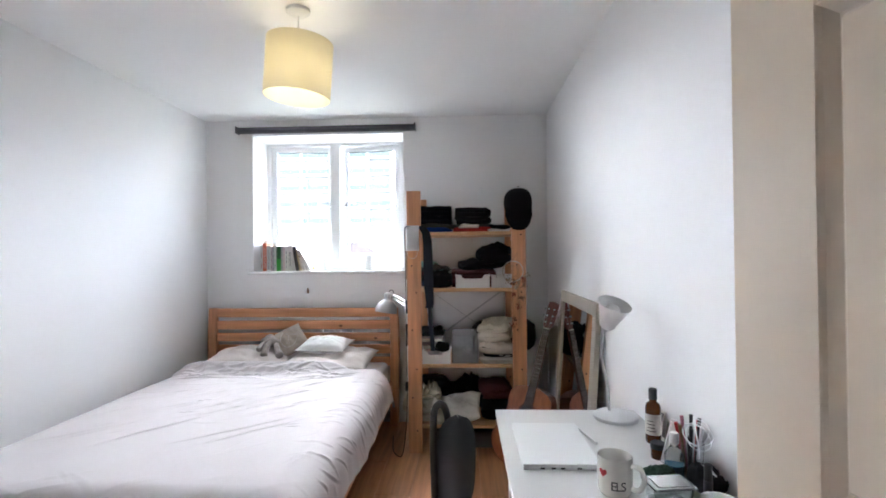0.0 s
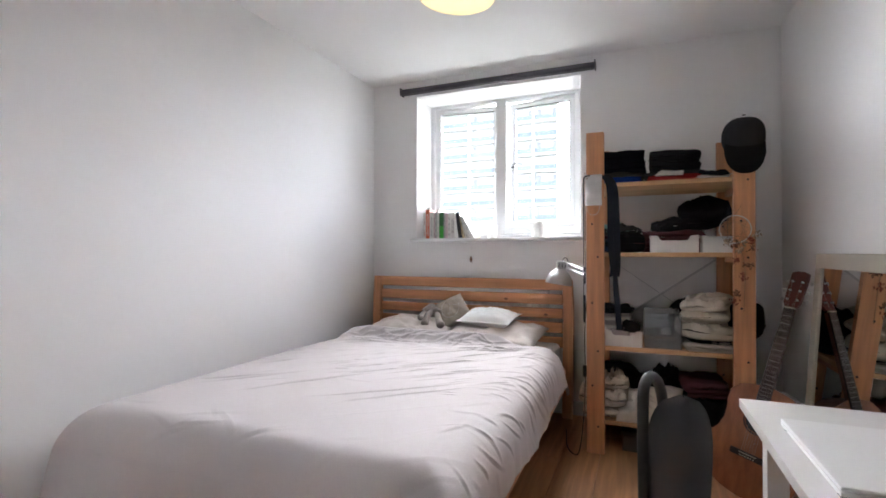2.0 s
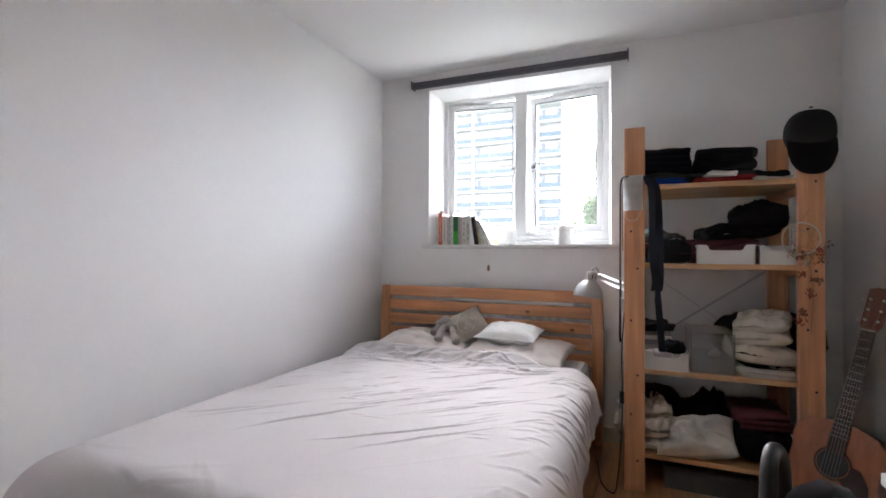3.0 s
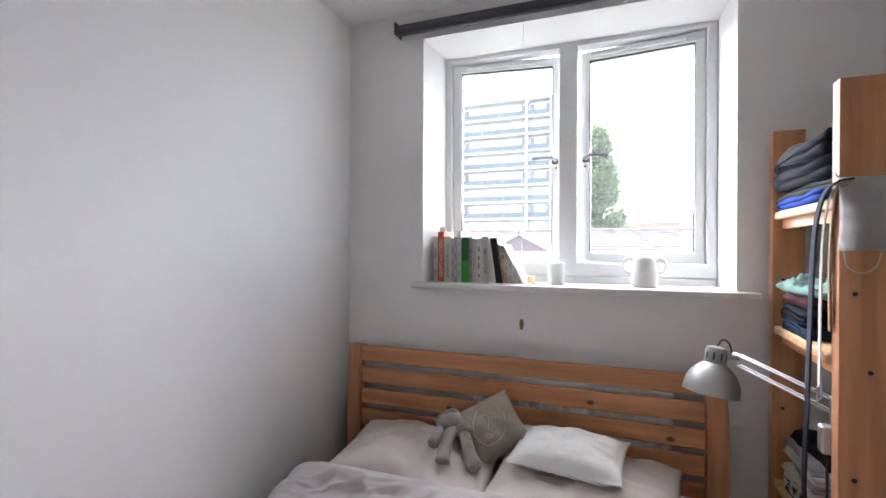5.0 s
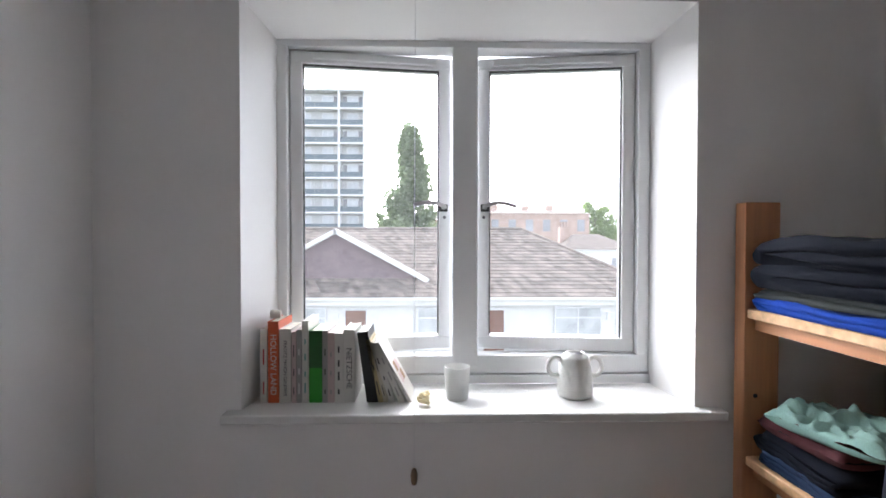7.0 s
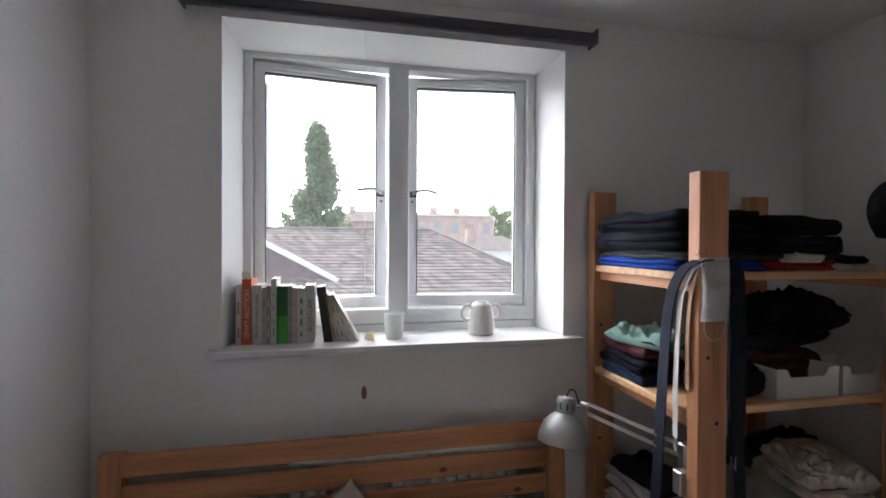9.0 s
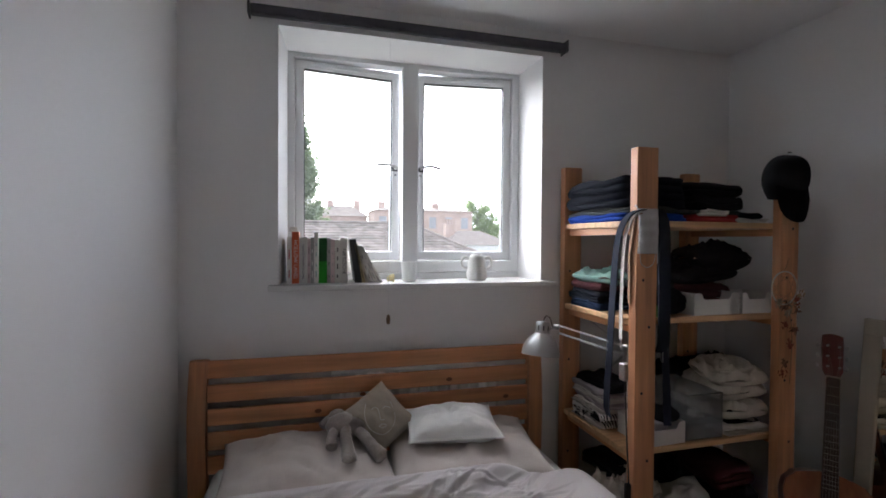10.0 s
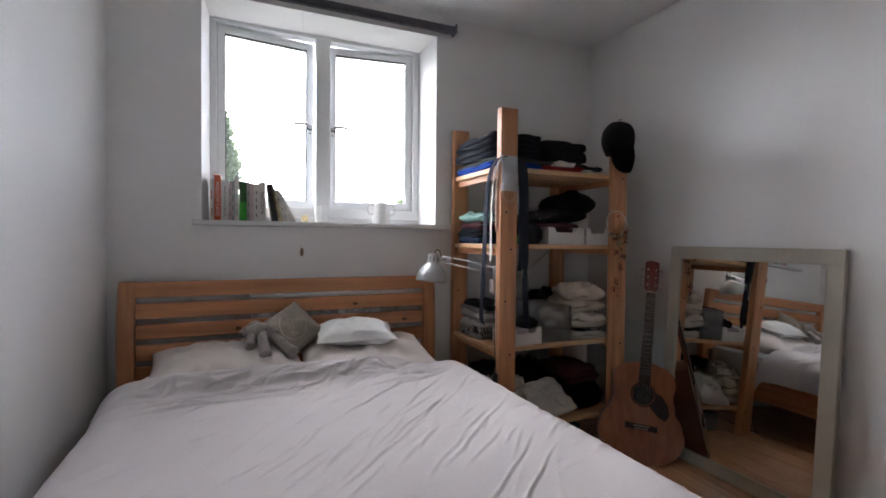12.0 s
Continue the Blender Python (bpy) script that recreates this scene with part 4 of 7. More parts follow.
CLEAR = bpy.data.materials.new("frosted_clear_plastic")
CLEAR.use_nodes = True
cb = CLEAR.node_tree.nodes["Principled BSDF"]
cb.inputs["Base Color"].default_value = (0.78, 0.80, 0.81, 1)
cb.inputs["Roughness"].default_value = 0.25
cb.inputs["Transmission Weight"].default_value = 0.85
cb.inputs["IOR"].default_value = 1.1
dr = thing("plastic_drawer_box", (0.315, 3.52, S3), "translucent plastic drawer box on the shelf", "storage box")
bm = bmesh.new()
for d in ((-0.088, -0.084, -0.14, 0.14, 0, 0.185), (0.084, 0.088, -0.14, 0.14, 0, 0.185), (-0.084, 0.084, -0.14, 0.14, 0, 0.004), (-0.084, 0.084, -0.14, 0.14, 0.181, 0.185), (-0.084, 0.084, 0.136, 0.14, 0.004, 0.181)):
    box(bm, *d, 0.001)
bm.transform(pose(0.318, 3.52, S3))
part("case", bm, CLEAR, dr)
for z0 in (0.006, 0.063):
    h = 0.054 if z0 < 0.05 else 0.115
    bm = boxed(-0.082, 0.082, -0.143, -0.139, z0, z0 + h, 0.001)
    box(bm, -0.082, 0.082, -0.139, 0.13, z0, z0 + 0.003)
    bm.transform(pose(0.318, 3.52, S3))
    d = part("drawer", bm, CLEAR, dr)
    bm = boxed(-0.03, 0.03, -0.152, -0.1435, z0 + h - 0.018, z0 + h - 0.01, 0.002)
    bm.transform(pose(0.318, 3.52, S3))
    part("pull", bm, CLEAR, d)
garment("crumpled_tissue", 0.335, 3.45, S3 + 0.067, 0.05, 0.05, 0.02, OFFW, "crumpled white tissue inside a clear drawer", 36.0, 0, 0, 0, 1, 0.012, 2.5, "tissue")

# bottom board
garment("knitted_blanket", 0.04, 3.52, S4, 0.28, 0.26, 0.05, CREAM, "cream knitted blanket folded on the bottom board", 41.0, 3, 0, 0, 1, 0.012, 3.2)
garment("knitted_blanket", 0.025, 3.50, S4 + 0.048, 0.27, 0.25, 0.10, CREAM, "thick cream cable-knit blanket folded on the bottom board", 42.0, -4, 0, 0, 2, 0.03, 2.7)
garment("knitted_blanket", 0.03, 3.50, S4 + 0.14, 0.22, 0.22, 0.065, CREAM, "crumpled cream knitted blanket", 43.0, 12, 0, 0, 1, 0.03, 2.5)
garment("folded_shirt", 0.08, 3.64, S4 + 0.19, 0.2, 0.22, 0.05, INK, "black shirt on the cream blankets", 44.0, 5, 0, 0, 1, 0.012, 3.0)
cushion("floor_pillow", 0.34, 0.24, 0.12, pose(0.255, 3.46, S4 + 0.075, 24, -12, -8), OFFW, "off-white stuffed pillow slumped on the bottom board", "pillow", 45.0, 0, 0.016)
garment("dark_bag", 0.30, 3.68, S4, 0.34, 0.2, 0.19, INK, "soft black bag at the back of the bottom board", 46.0, 4, 0, 0, 2, 0.04, 2.6, "bag")
garment("dark_bag", 0.53, 3.53, S4, 0.22, 0.28, 0.15, INK, "black leather bag on the bottom board", 47.0, -3, 0, 0, 1, 0.02, 3.2, "bag")
garment("folded_jumper", 0.52, 3.56, S4 + 0.148, 0.22, 0.26, 0.09, BURG, "dark burgundy jumper on a black bag", 48.0, 4, 0, 0, 2, 0.014, 3.2)
GREYBOX = mat("dark_grey_box_card", (0.10, 0.10, 0.10), 0.8)
bx = thing("shoe_box", (0.33, 3.55, 0), "dark grey storage box under the bottom board", "box")
part("carton", boxed(0.12, 0.50, 3.42, 3.72, 0, 0.085, 0.003), GREYBOX, bx)
part("lid", boxed(0.115, 0.505, 3.415, 3.725, 0.0855, 0.108, 0.003), GREYBOX, bx)

# cap hung over the front post
cap = thing("baseball_cap", (0.672, 3.34, 1.55), "black baseball cap hung over the shelf post", "cap")
bm = bmesh.new()
n = 28
rows = []
for j in range(13):
    a = j / 12 * math.pi / 2 * 1.12
    rr = math.cos(a - 0.19) if a > 0.19 else 1.0
    rows.append((max(0.0, rr) * 0.094, 0.108 * math.sin(min(a, math.pi / 2)) if j < 12 else 0.109))
rows[-1] = (0, 0.109)
lathe(bm, [(0.058, -0.075), (0.078, -0.045), (0.09, -0.02)] + rows, n, Matrix.Identity(4))
for v in bm.verts:
    k = 1 + 0.03 * noise.noise(v.co * 14)
    v.co = Vector((v.co.x * 0.98 * k, v.co.y * 0.8 * k, v.co.z))
bm.transform(pose(0.672, 3.352, 1.612, 8, 0, 0))
part("crown", bm, INK, cap, "", "all")
bm = bmesh.new()
g = []
for j in range(9):
    row = []
    for i in range(15):
        u = (i / 14 - 0.5) * 2
        L = 0.088 * math.sqrt(max(0, 1 - (abs(u) ** 2.6) * 0.9)) + 0.008
        row.append(bm.verts.new((u * 0.086, -0.066 - 0.016 * (j / 8) + 0.035 * u * u, -0.015 - L * 1.5 * j / 8)))
    g.append(row)
for a, b in zip(g, g[1:]):
    for i in range(14):
        bm.faces.new([a[i], a[i + 1], b[i + 1], b[i]])
bmesh.ops.solidify(bm, geom=bm.faces[:], thickness=0.005)
bm.transform(pose(0.672, 3.352, 1.612, 8, 0, 0))
part("visor", bm, INK, cap, "", True)
bm = bmesh.new()
lathe(bm, [(0, 0.004), (0.007, 0.003), (0.008, 0), (0, 0)], 10, pose(0.672, 3.336, 1.728))
part("button", bm, INK, cap)

# belts, straps and a face mask hung on the front post
STRAPN = cloth("navy_webbing", (0.026, 0.03, 0.045))
STRAPW = cloth("white_webbing", (0.62, 0.60, 0.57))
LEATH = mat("tan_leather", (0.30, 0.17, 0.09), 0.55)


def strap(name, pts, w, th, material, label, side=(0.3, 1, 0), buckle=False):
    t = thing(name, pts[0], label, "strap", "straps on the post")
    part("webbing", ribbon(bmesh.new(), smooth_line(pts, 6), side, w, th), material, t, "", True)
    if buckle:
        x, y, z = pts[-1]
        bm = bmesh.new()
        for d in ((-0.02, 0.02, 0.0, 0.004), (-0.02, 0.02, -0.034, -0.03), (-0.02, -0.016, -0.03, 0.0), (0.016, 0.02, -0.03, 0.0)):
            box(bm, d[0], d[1], -0.002, 0.002, d[2], d[3], 0.001)
        bm.transform(pose(x, y, z, 0, 0, 60))
        part("buckle", bm, CHROME, t, "steel buckle")


strap("belt", [(-0.035, 3.320, 1.478), (-0.062, 3.332, 1.472), (-0.072, 3.375, 1.44), (-0.075, 3.415, 1.35), (-0.076, 3.436, 1.15), (-0.078, 3.452, 0.9), (-0.080, 3.462, 0.72), (-0.077, 3.45, 0.675)], 0.046, 0.004, STRAPN, "navy webbing strap hanging from the shelf post", (0.12, 1, 0))
strap("belt", [(-0.04, 3.318, 1.474), (-0.060, 3.326, 1.464), (-0.067, 3.352, 1.43), (-0.069, 3.380, 1.35), (-0.070, 3.392, 1.15), (-0.071, 3.39, 0.99)], 0.022, 0.003, STRAPW, "narrow white strap hanging from the shelf post", (0.12, 1, 0), True)
strap("belt", [(-0.045, 3.316, 1.466), (-0.059, 3.324, 1.455), (-0.063, 3.34, 1.41), (-0.064, 3.355, 1.3), (-0.0635, 3.354, 1.13)], 0.016, 0.003, LEATH, "thin tan leather belt hanging from the shelf post", (0.12, 1, 0))
strap("belt", [(0.02, 3.321, 1.476), (0.052, 3.332, 1.462), (0.078, 3.345, 1.40), (0.088, 3.35, 1.2), (0.09, 3.352, 1.0), (0.084, 3.355, 0.94)], 0.05, 0.006, STRAPN, "wide dark padded strap hanging from the shelf post", (1, -0.1, 0), True)
strap("belt", [(0.025, 3.318, 1.47), (0.05, 3.322, 1.45), (0.064, 3.33, 1.38), (0.068, 3.336, 1.1), (0.09, 3.34, 0.9), (0.108, 3.345, 0.66)], 0.03, 0.004, STRAPN, "dark webbing strap hanging in front of the shirts", (1, -0.15, 0))
mask = thing("face_mask", (-0.02, 3.32, 1.4), "white pleated face mask hung on the shelf post", "face mask")
bm = bmesh.new()
g = []
for j in range(25):
    s = j / 24
    off = 0.006 * (1 - (2 * s - 1) ** 2) + 0.0022 * (abs((s * 4) % 1 - 0.5) * 2)
    g.append([bm.verts.new((-0.018 + (i / 10 - 0.5) * 0.088 * (1 - 0.04 * math.sin(s * 3)), 3.3165 - off - 0.006 * (1 - (2 * i / 10 - 1) ** 2) * s, 1.483 - 0.165 * s)) for i in range(11)])
for a, b in zip(g, g[1:]):
    for i in range(10):
        bm.faces.new([a[i], a[i + 1], b[i + 1], b[i]])
bmesh.ops.solidify(bm, geom=bm.faces[:], thickness=0.0015)
part("pleats", bm, cloth("mask_fleece", (0.78, 0.79, 0.80)), mask, "", "all")
for pts in ([(-0.052, 3.312, 1.32), (-0.046, 3.312, 1.283), (-0.02, 3.312, 1.268), (0.006, 3.312, 1.283), (0.016, 3.312, 1.32)], [(-0.06, 3.316, 1.48), (-0.066, 3.32, 1.495), (-0.058, 3.335, 1.49)]):
    part("ear_loop", tube(bmesh.new(), smooth_line(pts, 6), 0.0013, 6), STRAPW, mask, "", True)

# dream catcher with dried flowers, hung on the other front post
dc = thing("dream_catcher", (0.66, 3.32, 1.2), "dream catcher ring with dried flowers hung on the shelf post", "dream catcher")
ring = [(0.63 + 0.066 * math.cos(a), 3.312, 1.18 + 0.066 * math.sin(a)) for a in [k * 2 * math.pi / 40 for k in range(41)]]
part("ring", tube(bmesh.new(), ring, 0.0028, 8), CREAM, dc, "", True)
bm = bmesh.new()
for k in range(9):
    a, b = k * 2 * math.pi / 9, (k + 3) * 2 * math.pi / 9
    tube(bm, [(0.63 + 0.064 * math.cos(a), 3.312, 1.18 + 0.064 * math.sin(a)), (0.63 + 0.064 * math.cos(b), 3.312, 1.18 + 0.064 * math.sin(b))], 0.0007, 5)
part("web", bm, LEATH, dc)
DRIED = mat("dried_flowers", (0.20, 0.10, 0.06), 0.9, 0.4, 30, 0.2, 0.4, 80, islands=0.4)
rnd = random.Random(4)
SPRIGS = [(0.60, 1.118), (0.632, 1.108), (0.662, 1.115), (0.69, 1.125), (0.712, 1.15), (0.70, 1.09), (0.645, 1.08), (0.635, 1.03), (0.687, 1.007), (0.66, 0.95), (0.637, 0.872), (0.626, 0.835)]
PALED = mat("pale_dried_flowers", (0.36, 0.28, 0.19), 0.9, 0.3, 30, 0.2, 0.4, 80, islands=0.3)
REDD = mat("dried_red_flower", (0.26, 0.075, 0.045), 0.9)
for k, (xc, zc) in enumerate(SPRIGS):
    bm = bmesh.new()
    for q in range(16):
        c = Vector((xc + rnd.gauss(0, 0.009), 3.315 - abs(rnd.gauss(0.003, 0.005)), zc + rnd.gauss(0, 0.009)))
        bmesh.ops.create_icosphere(bm, subdivisions=1, radius=rnd.uniform(0.004, 0.008), matrix=Matrix.Translation(c) @ pose(0, 0, 0, rnd.uniform(-40, 40), rnd.uniform(-70, 70), 0) @ Matrix.Diagonal((0.5, 0.35, 1.4, 1)))
    tube(bm, [(xc, 3.316, zc + 0.025), (xc + rnd.uniform(-0.01, 0.01), 3.313, zc - 0.02)], 0.0008, 5)
    part("dried_flower", bm, (PALED, DRIED, PALED, REDD)[k % 4] if k < 7 else (DRIED, REDD)[k % 2], dc, "brown dried flower sprig")
bm = bmesh.new()
tube(bm, smooth_line([(0.64, 3.31, 1.13), (0.668, 3.308, 1.0), (0.664, 3.31, 0.79)], 5), 0.0015, 6)
tube(bm, [(0.628, 3.312, 1.247), (0.66, 3.318, 1.30)], 0.001, 5)
part("thread", bm, LEATH, dc)

# clamp lamp on the shelf
lamp = thing("clamp_lamp", (-0.04, 3.40, 0.9), "silver swing-arm clamp lamp with a round metal shade", "lamp")
HM = pose(-0.247, 3.69, 0.947, -6, 8, 0) @ Matrix.Scale(0.91, 4)
bm = bmesh.new()
lathe(bm, [(0.0865, -0.085), (0.0885, -0.085), (0.0875, -0.066), (0.083, -0.044), (0.073, -0.021), (0.058, -0.002), (0.042, 0.012), (0.034, 0.018), (0.034, 0.06), (0.030, 0.071), (0.012, 0.076), (0, 0.076), (0, 0.073), (0.028, 0.066), (0.0325, 0.058), (0.0325, 0.017), (0.056, -0.004), (0.071, -0.023), (0.081, -0.046), (0.0855, -0.067), (0.0865, -0.085)], 40, HM)
head = part("shade", bm, SILVER, lamp, "", True)
for k in range(9):
    a = k * 2 * math.pi / 9
    bm = boxed(-0.0025, 0.0025, 0.0325, 0.0348, 0.03, 0.055)
    bm.transform(HM @ Matrix.Rotation(a, 4, "Z"))
    part("vent_slot", bm, BLACK, head)
part("cable", tube(bmesh.new(), smooth_line([HM @ Vector((0, 0, 0.074)), HM @ Vector((0.012, 0, 0.1)), HM @ Vector((0.034, 0, 0.092)), HM @ Vector((0.05, -0.01, 0.05)), (-0.185, 3.66, 0.985)], 6), 0.0026, 8), BLACK, lamp, "black cable loop", True)
bm = bmesh.new()
lathe(bm, [(0, -0.012), (0.009, -0.012), (0.009, 0.012), (0, 0.012)], 14, pose(-0.19, 3.665, 0.995, 90, 0, 30))
tube(bm, [HM @ Vector((0.032, 0, 0.04)), (-0.19, 3.665, 0.99)], 0.004, 8)
part("joint", bm, CHROME, lamp)
for dz in (0.0, -0.032):
    for s in (-0.007, 0.007):
        part("arm_bar", tube(bmesh.new(), [(-0.185 + s * 0.8, 3.66 + s, 1.0 + dz), (-0.03 + s * 0.8, 3.40 + s, 0.955 + dz)], 0.0028, 8), CHROME, lamp, "", True)
bm = boxed(-0.045, -0.015, 3.385, 3.415, 0.86, 0.965, 0.004)
part("elbow", bm, CHROME, lamp)
bm = boxed(-0.072, -0.008, 3.3675, 3.40, 0.835, 0.90, 0.003)
lathe(bm, [(0, 0), (0.005, 0), (0.005, 0.05), (0.014, 0.052), (0.014, 0.06), (0, 0.06)], 12, pose(-0.04, 3.385, 0.834, 180))
part("clamp", bm, CHROME, lamp)
cbl = thing("power_cable", (-0.07, 3.36, 0), "black lamp cable with an inline switch hanging down the shelf post", "cable")
part("wire", tube(bmesh.new(), smooth_line([(-0.058, 3.38, 0.83), (-0.068, 3.35, 0.62), (-0.064, 3.34, 0.42), (-0.072, 3.345, 0.2), (-0.085, 3.32, 0.05), (-0.1, 3.26, 0.006), (-0.16, 3.35, 0.005), (-0.2, 3.6, 0.005)], 8), 0.003, 8), BLACK, cbl, "", True)
part("switch", boxed(-0.077, -0.057, 3.333, 3.352, 0.40, 0.46, 0.005, 2), BLACK, cbl)

# ---- on the bed ----
bc = thing("face_cushion", (-0.96, 3.69, 0.56), "small beige linen cushion with a pale line-drawn face", "cushion")
CM = Matrix.Translation((-0.957, 3.652, 0.672)) @ pose(0, 0, 0, 50, 0, 6) @ pose(0, 0, 0, 0, 0, 33)
tmpc = cushion("filling", 0.225, 0.215, 0.085, CM, BEIGE, "", "", 13.0, 0, 0.004)
attach(tmpc, bc)
bm = bmesh.new()
MR = pose(0, 0, 0, 0, 0, -33)


def draw(pts):
    line = []
    for p in smooth_line([(*p, 0) for p in pts], 5):
        q = MR @ p
        u, v = q.x / 0.1125, q.y / 0.1075
        f = max(0.0, 1 - abs(u) ** 2.6) ** 0.5 * max(0.0, 1 - abs(v) ** 2.6) ** 0.5
        line.append(CM @ Vector((q.x, q.y, 0.0425 * f + 0.0075)))
    tube(bm, line, 0.0012, 5)


draw([(-0.05, 0.045), (-0.06, 0.0), (-0.045, -0.05), (0.0, -0.075), (0.045, -0.045), (0.055, 0.0), (0.045, 0.045)])
draw([(-0.032, 0.02), (-0.018, 0.028), (-0.006, 0.016), (-0.002, -0.02), (0.012, -0.022)])
draw([(0.012, 0.02), (0.026, 0.028), (0.042, 0.018)])
draw([(-0.012, -0.045), (0.002, -0.038), (0.016, -0.045), (0.002, -0.052), (-0.012, -0.045)])
part("line_drawing", bm, OFFW, bc, "pale stitched outline of a face")


def soft_toy():
    """A limp plush animal: body, two long legs with blunt paws, an arm and an ear."""
    bm = bmesh.new()
    for c, q, r in (((-1.095, 3.63, 0.672), (0.062, 0.05, 0.042), 20), ((-1.05, 3.625, 0.665), (0.05, 0.05, 0.036), 0), ((-1.11, 3.655, 0.695), (0.034, 0.03, 0.026), 0)):
        bmesh.ops.create_uvsphere(bm, u_segments=20, v_segments=14, radius=1, matrix=Matrix.Translation(c) @ pose(0, 0, 0, 0, 0, r) @ Matrix.Diagonal((*q, 1)))
    limbs = (
        ([(-1.08, 3.60, 0.668), (-1.086, 3.555, 0.658), (-1.083, 3.51, 0.632), (-1.079, 3.478, 0.607)], 0.019, 0.026),
        ([(-1.045, 3.60, 0.662), (-1.02, 3.56, 0.648), (-0.995, 3.515, 0.626), (-0.97, 3.482, 0.606)], 0.019, 0.027),
        ([(-1.115, 3.62, 0.672), (-1.13, 3.575, 0.658), (-1.136, 3.53, 0.636)], 0.017, 0.021),
        ([(-1.11, 3.66, 0.70), (-1.14, 3.655, 0.69), (-1.165, 3.645, 0.668)], 0.012, 0.016),
    )
    for pts, r0, r1 in limbs:
        line = smooth_line(pts, 7)
        tube(bm, line, lambda q: r0 + (r1 - r0) * q ** 2, 14)
        d = (line[-1] - line[-3]).normalized()
        m = Matrix.Translation(line[-1]) @ d.to_track_quat("Z", "Y").to_matrix().to_4x4() @ Matrix.Diagonal((r1 * 1.04, r1 * 1.04, r1 * 0.6, 1))
        bmesh.ops.create_uvsphere(bm, u_segments=16, v_segments=10, radius=1, matrix=m)
    for v in bm.verts:
        v.co += Vector((noise.noise(v.co * 70), noise.noise(v.co * 70 + Vector((5, 0, 0))), noise.noise(v.co * 70 + Vector((0, 9, 0))))) * 0.003
    return bm


tagged(part("soft_toy", soft_toy(), PLUSH, None, "", "all"), "limp grey plush animal lying on the pillows", "soft toy")

# ---- guitar leaning in the corner ----
SPRUCE = wood("orange_spruce_top", (0.30, 0.105, 0.042), 2, 0.3)
MAHOG = mat("mahogany_sides", (0.16, 0.05, 0.025), 0.3, 0.2, 3, 0.1, 0.05, 60)
ROSE = mat("rosewood", (0.035, 0.018, 0.014), 0.45, 0.2, 8, 0.1, 0.1, 80)
HEADV = mat("red_brown_headstock", (0.14, 0.025, 0.018), 0.3, 0.2, 8, 0.1, 0.05, 60)
IVORY = mat("ivory_binding", (0.6, 0.55, 0.42), 0.4)
STEEL = mat("steel_strings", (0.35, 0.33, 0.3), 0.3, metal=1.0)
base, tip = Vector((0.60, 3.11, 0.0)), Vector((0.885, 3.30, 0.985))
gz_ = (tip - base).normalized()
gn_ = Vector((-0.62, -0.78, 0.0))
gn_ = (gn_ - gz_ * gn_.dot(gz_)).normalized()
gx_ = gz_.cross(gn_).normalized()
if gx_.x < 0:
    gx_ = -gx_
GM = Matrix.Translation(base) @ Matrix((gx_, -gn_, gz_)).transposed().to_4x4()  # x across, -y out of the top, z along the neck
guitar = thing("guitar", base, "orange-topped acoustic guitar with dark pickguard leaning in the corner", "guitar")


def outline(s):
    """Half width of the body at a share of its length."""
    low = 0.200 * math.sqrt(max(0, 1 - ((s - 0.30) / 0.30) ** 2)) if s < 0.30 else 0
    if s < 0.30:
        return low
    k = [(0.30, 0.200), (0.42, 0.186), (0.55, 0.150), (0.62, 0.139), (0.70, 0.139), (0.80, 0.147), (0.88, 0.142), (0.95, 0.112), (0.985, 0.07), (1.0, 0.03)]
    for (a, u), (b, v) in zip(k, k[1:]):
        if s <= b:
            f = (s - a) / (b - a)
            f = f * f * (3 - 2 * f)
            return u + (v - u) * f
    return 0


def body_ring(y, grow=0.0, n=44):
    L = 0.495
    right = [(outline(k / n) + grow, y, L * k / n) for k in range(n + 1)]
    left = [(-x, yy, z) for x, yy, z in right[::-1]]
    return right + left


def loft(bm, rings, caps=(True, True)):
    vr = [[bm.verts.new(p) for p in r] for r in rings]
    for a, b in zip(vr, vr[1:]):
        for i in range(len(a)):
            j = (i + 1) % len(a)
            bm.faces.new([a[i], a[j], b[j], b[i]])
    if caps[0]:
        bm.faces.new(vr[0])
    if caps[1]:
        bm.faces.new(vr[-1][::-1])
    return bm


def gpart(name, bm, material, parent=guitar, label="", smooth=False):
    bm.transform(GM)
    return part(name, bm, material, parent, label, smooth)


gpart("sides", loft(bmesh.new(), [body_ring(0.0), body_ring(0.1)]), MAHOG, guitar, "", True)
top = gpart("soundboard", loft(bmesh.new(), [body_ring(-0.004, -0.001), body_ring(-0.0002, -0.001)]), SPRUCE)
bm = bmesh.new()
loft(bm, [body_ring(-0.0042, 0.0015), body_ring(-0.0002, 0.0015), body_ring(-0.0002, -0.002), body_ring(-0.0044, -0.002), body_ring(-0.0042, 0.0015)], (False, False))
gpart("binding", bm, MAHOG, top)
bm = bmesh.new()
lathe(bm, [(0, 0), (0.05, 0), (0.05, 0.0012), (0, 0.0012)], 32, pose(0, -0.0042, 0.335, 90))
hole = gpart("sound_hole", bm, BLACK, top)
bm = bmesh.new()
lathe(bm, [(0.053, 0), (0.060, 0), (0.060, 0.0008), (0.053, 0.0008), (0.053, 0)], 40, pose(0, -0.0044, 0.335, 90))
gpart("rosette", bm, ROSE, top)
bm = bmesh.new()
pg = [(0.055, 0.35), (0.085, 0.345), (0.115, 0.30), (0.125, 0.255), (0.11, 0.225), (0.08, 0.235), (0.05, 0.262), (0.032, 0.285), (0.05, 0.31)]
loft(bm, [[(x, y, z) for x, z in pg] for y in (-0.0062, -0.0046)])
gpart("pickguard", bm, ROSE, top, "dark tortoiseshell pickguard")
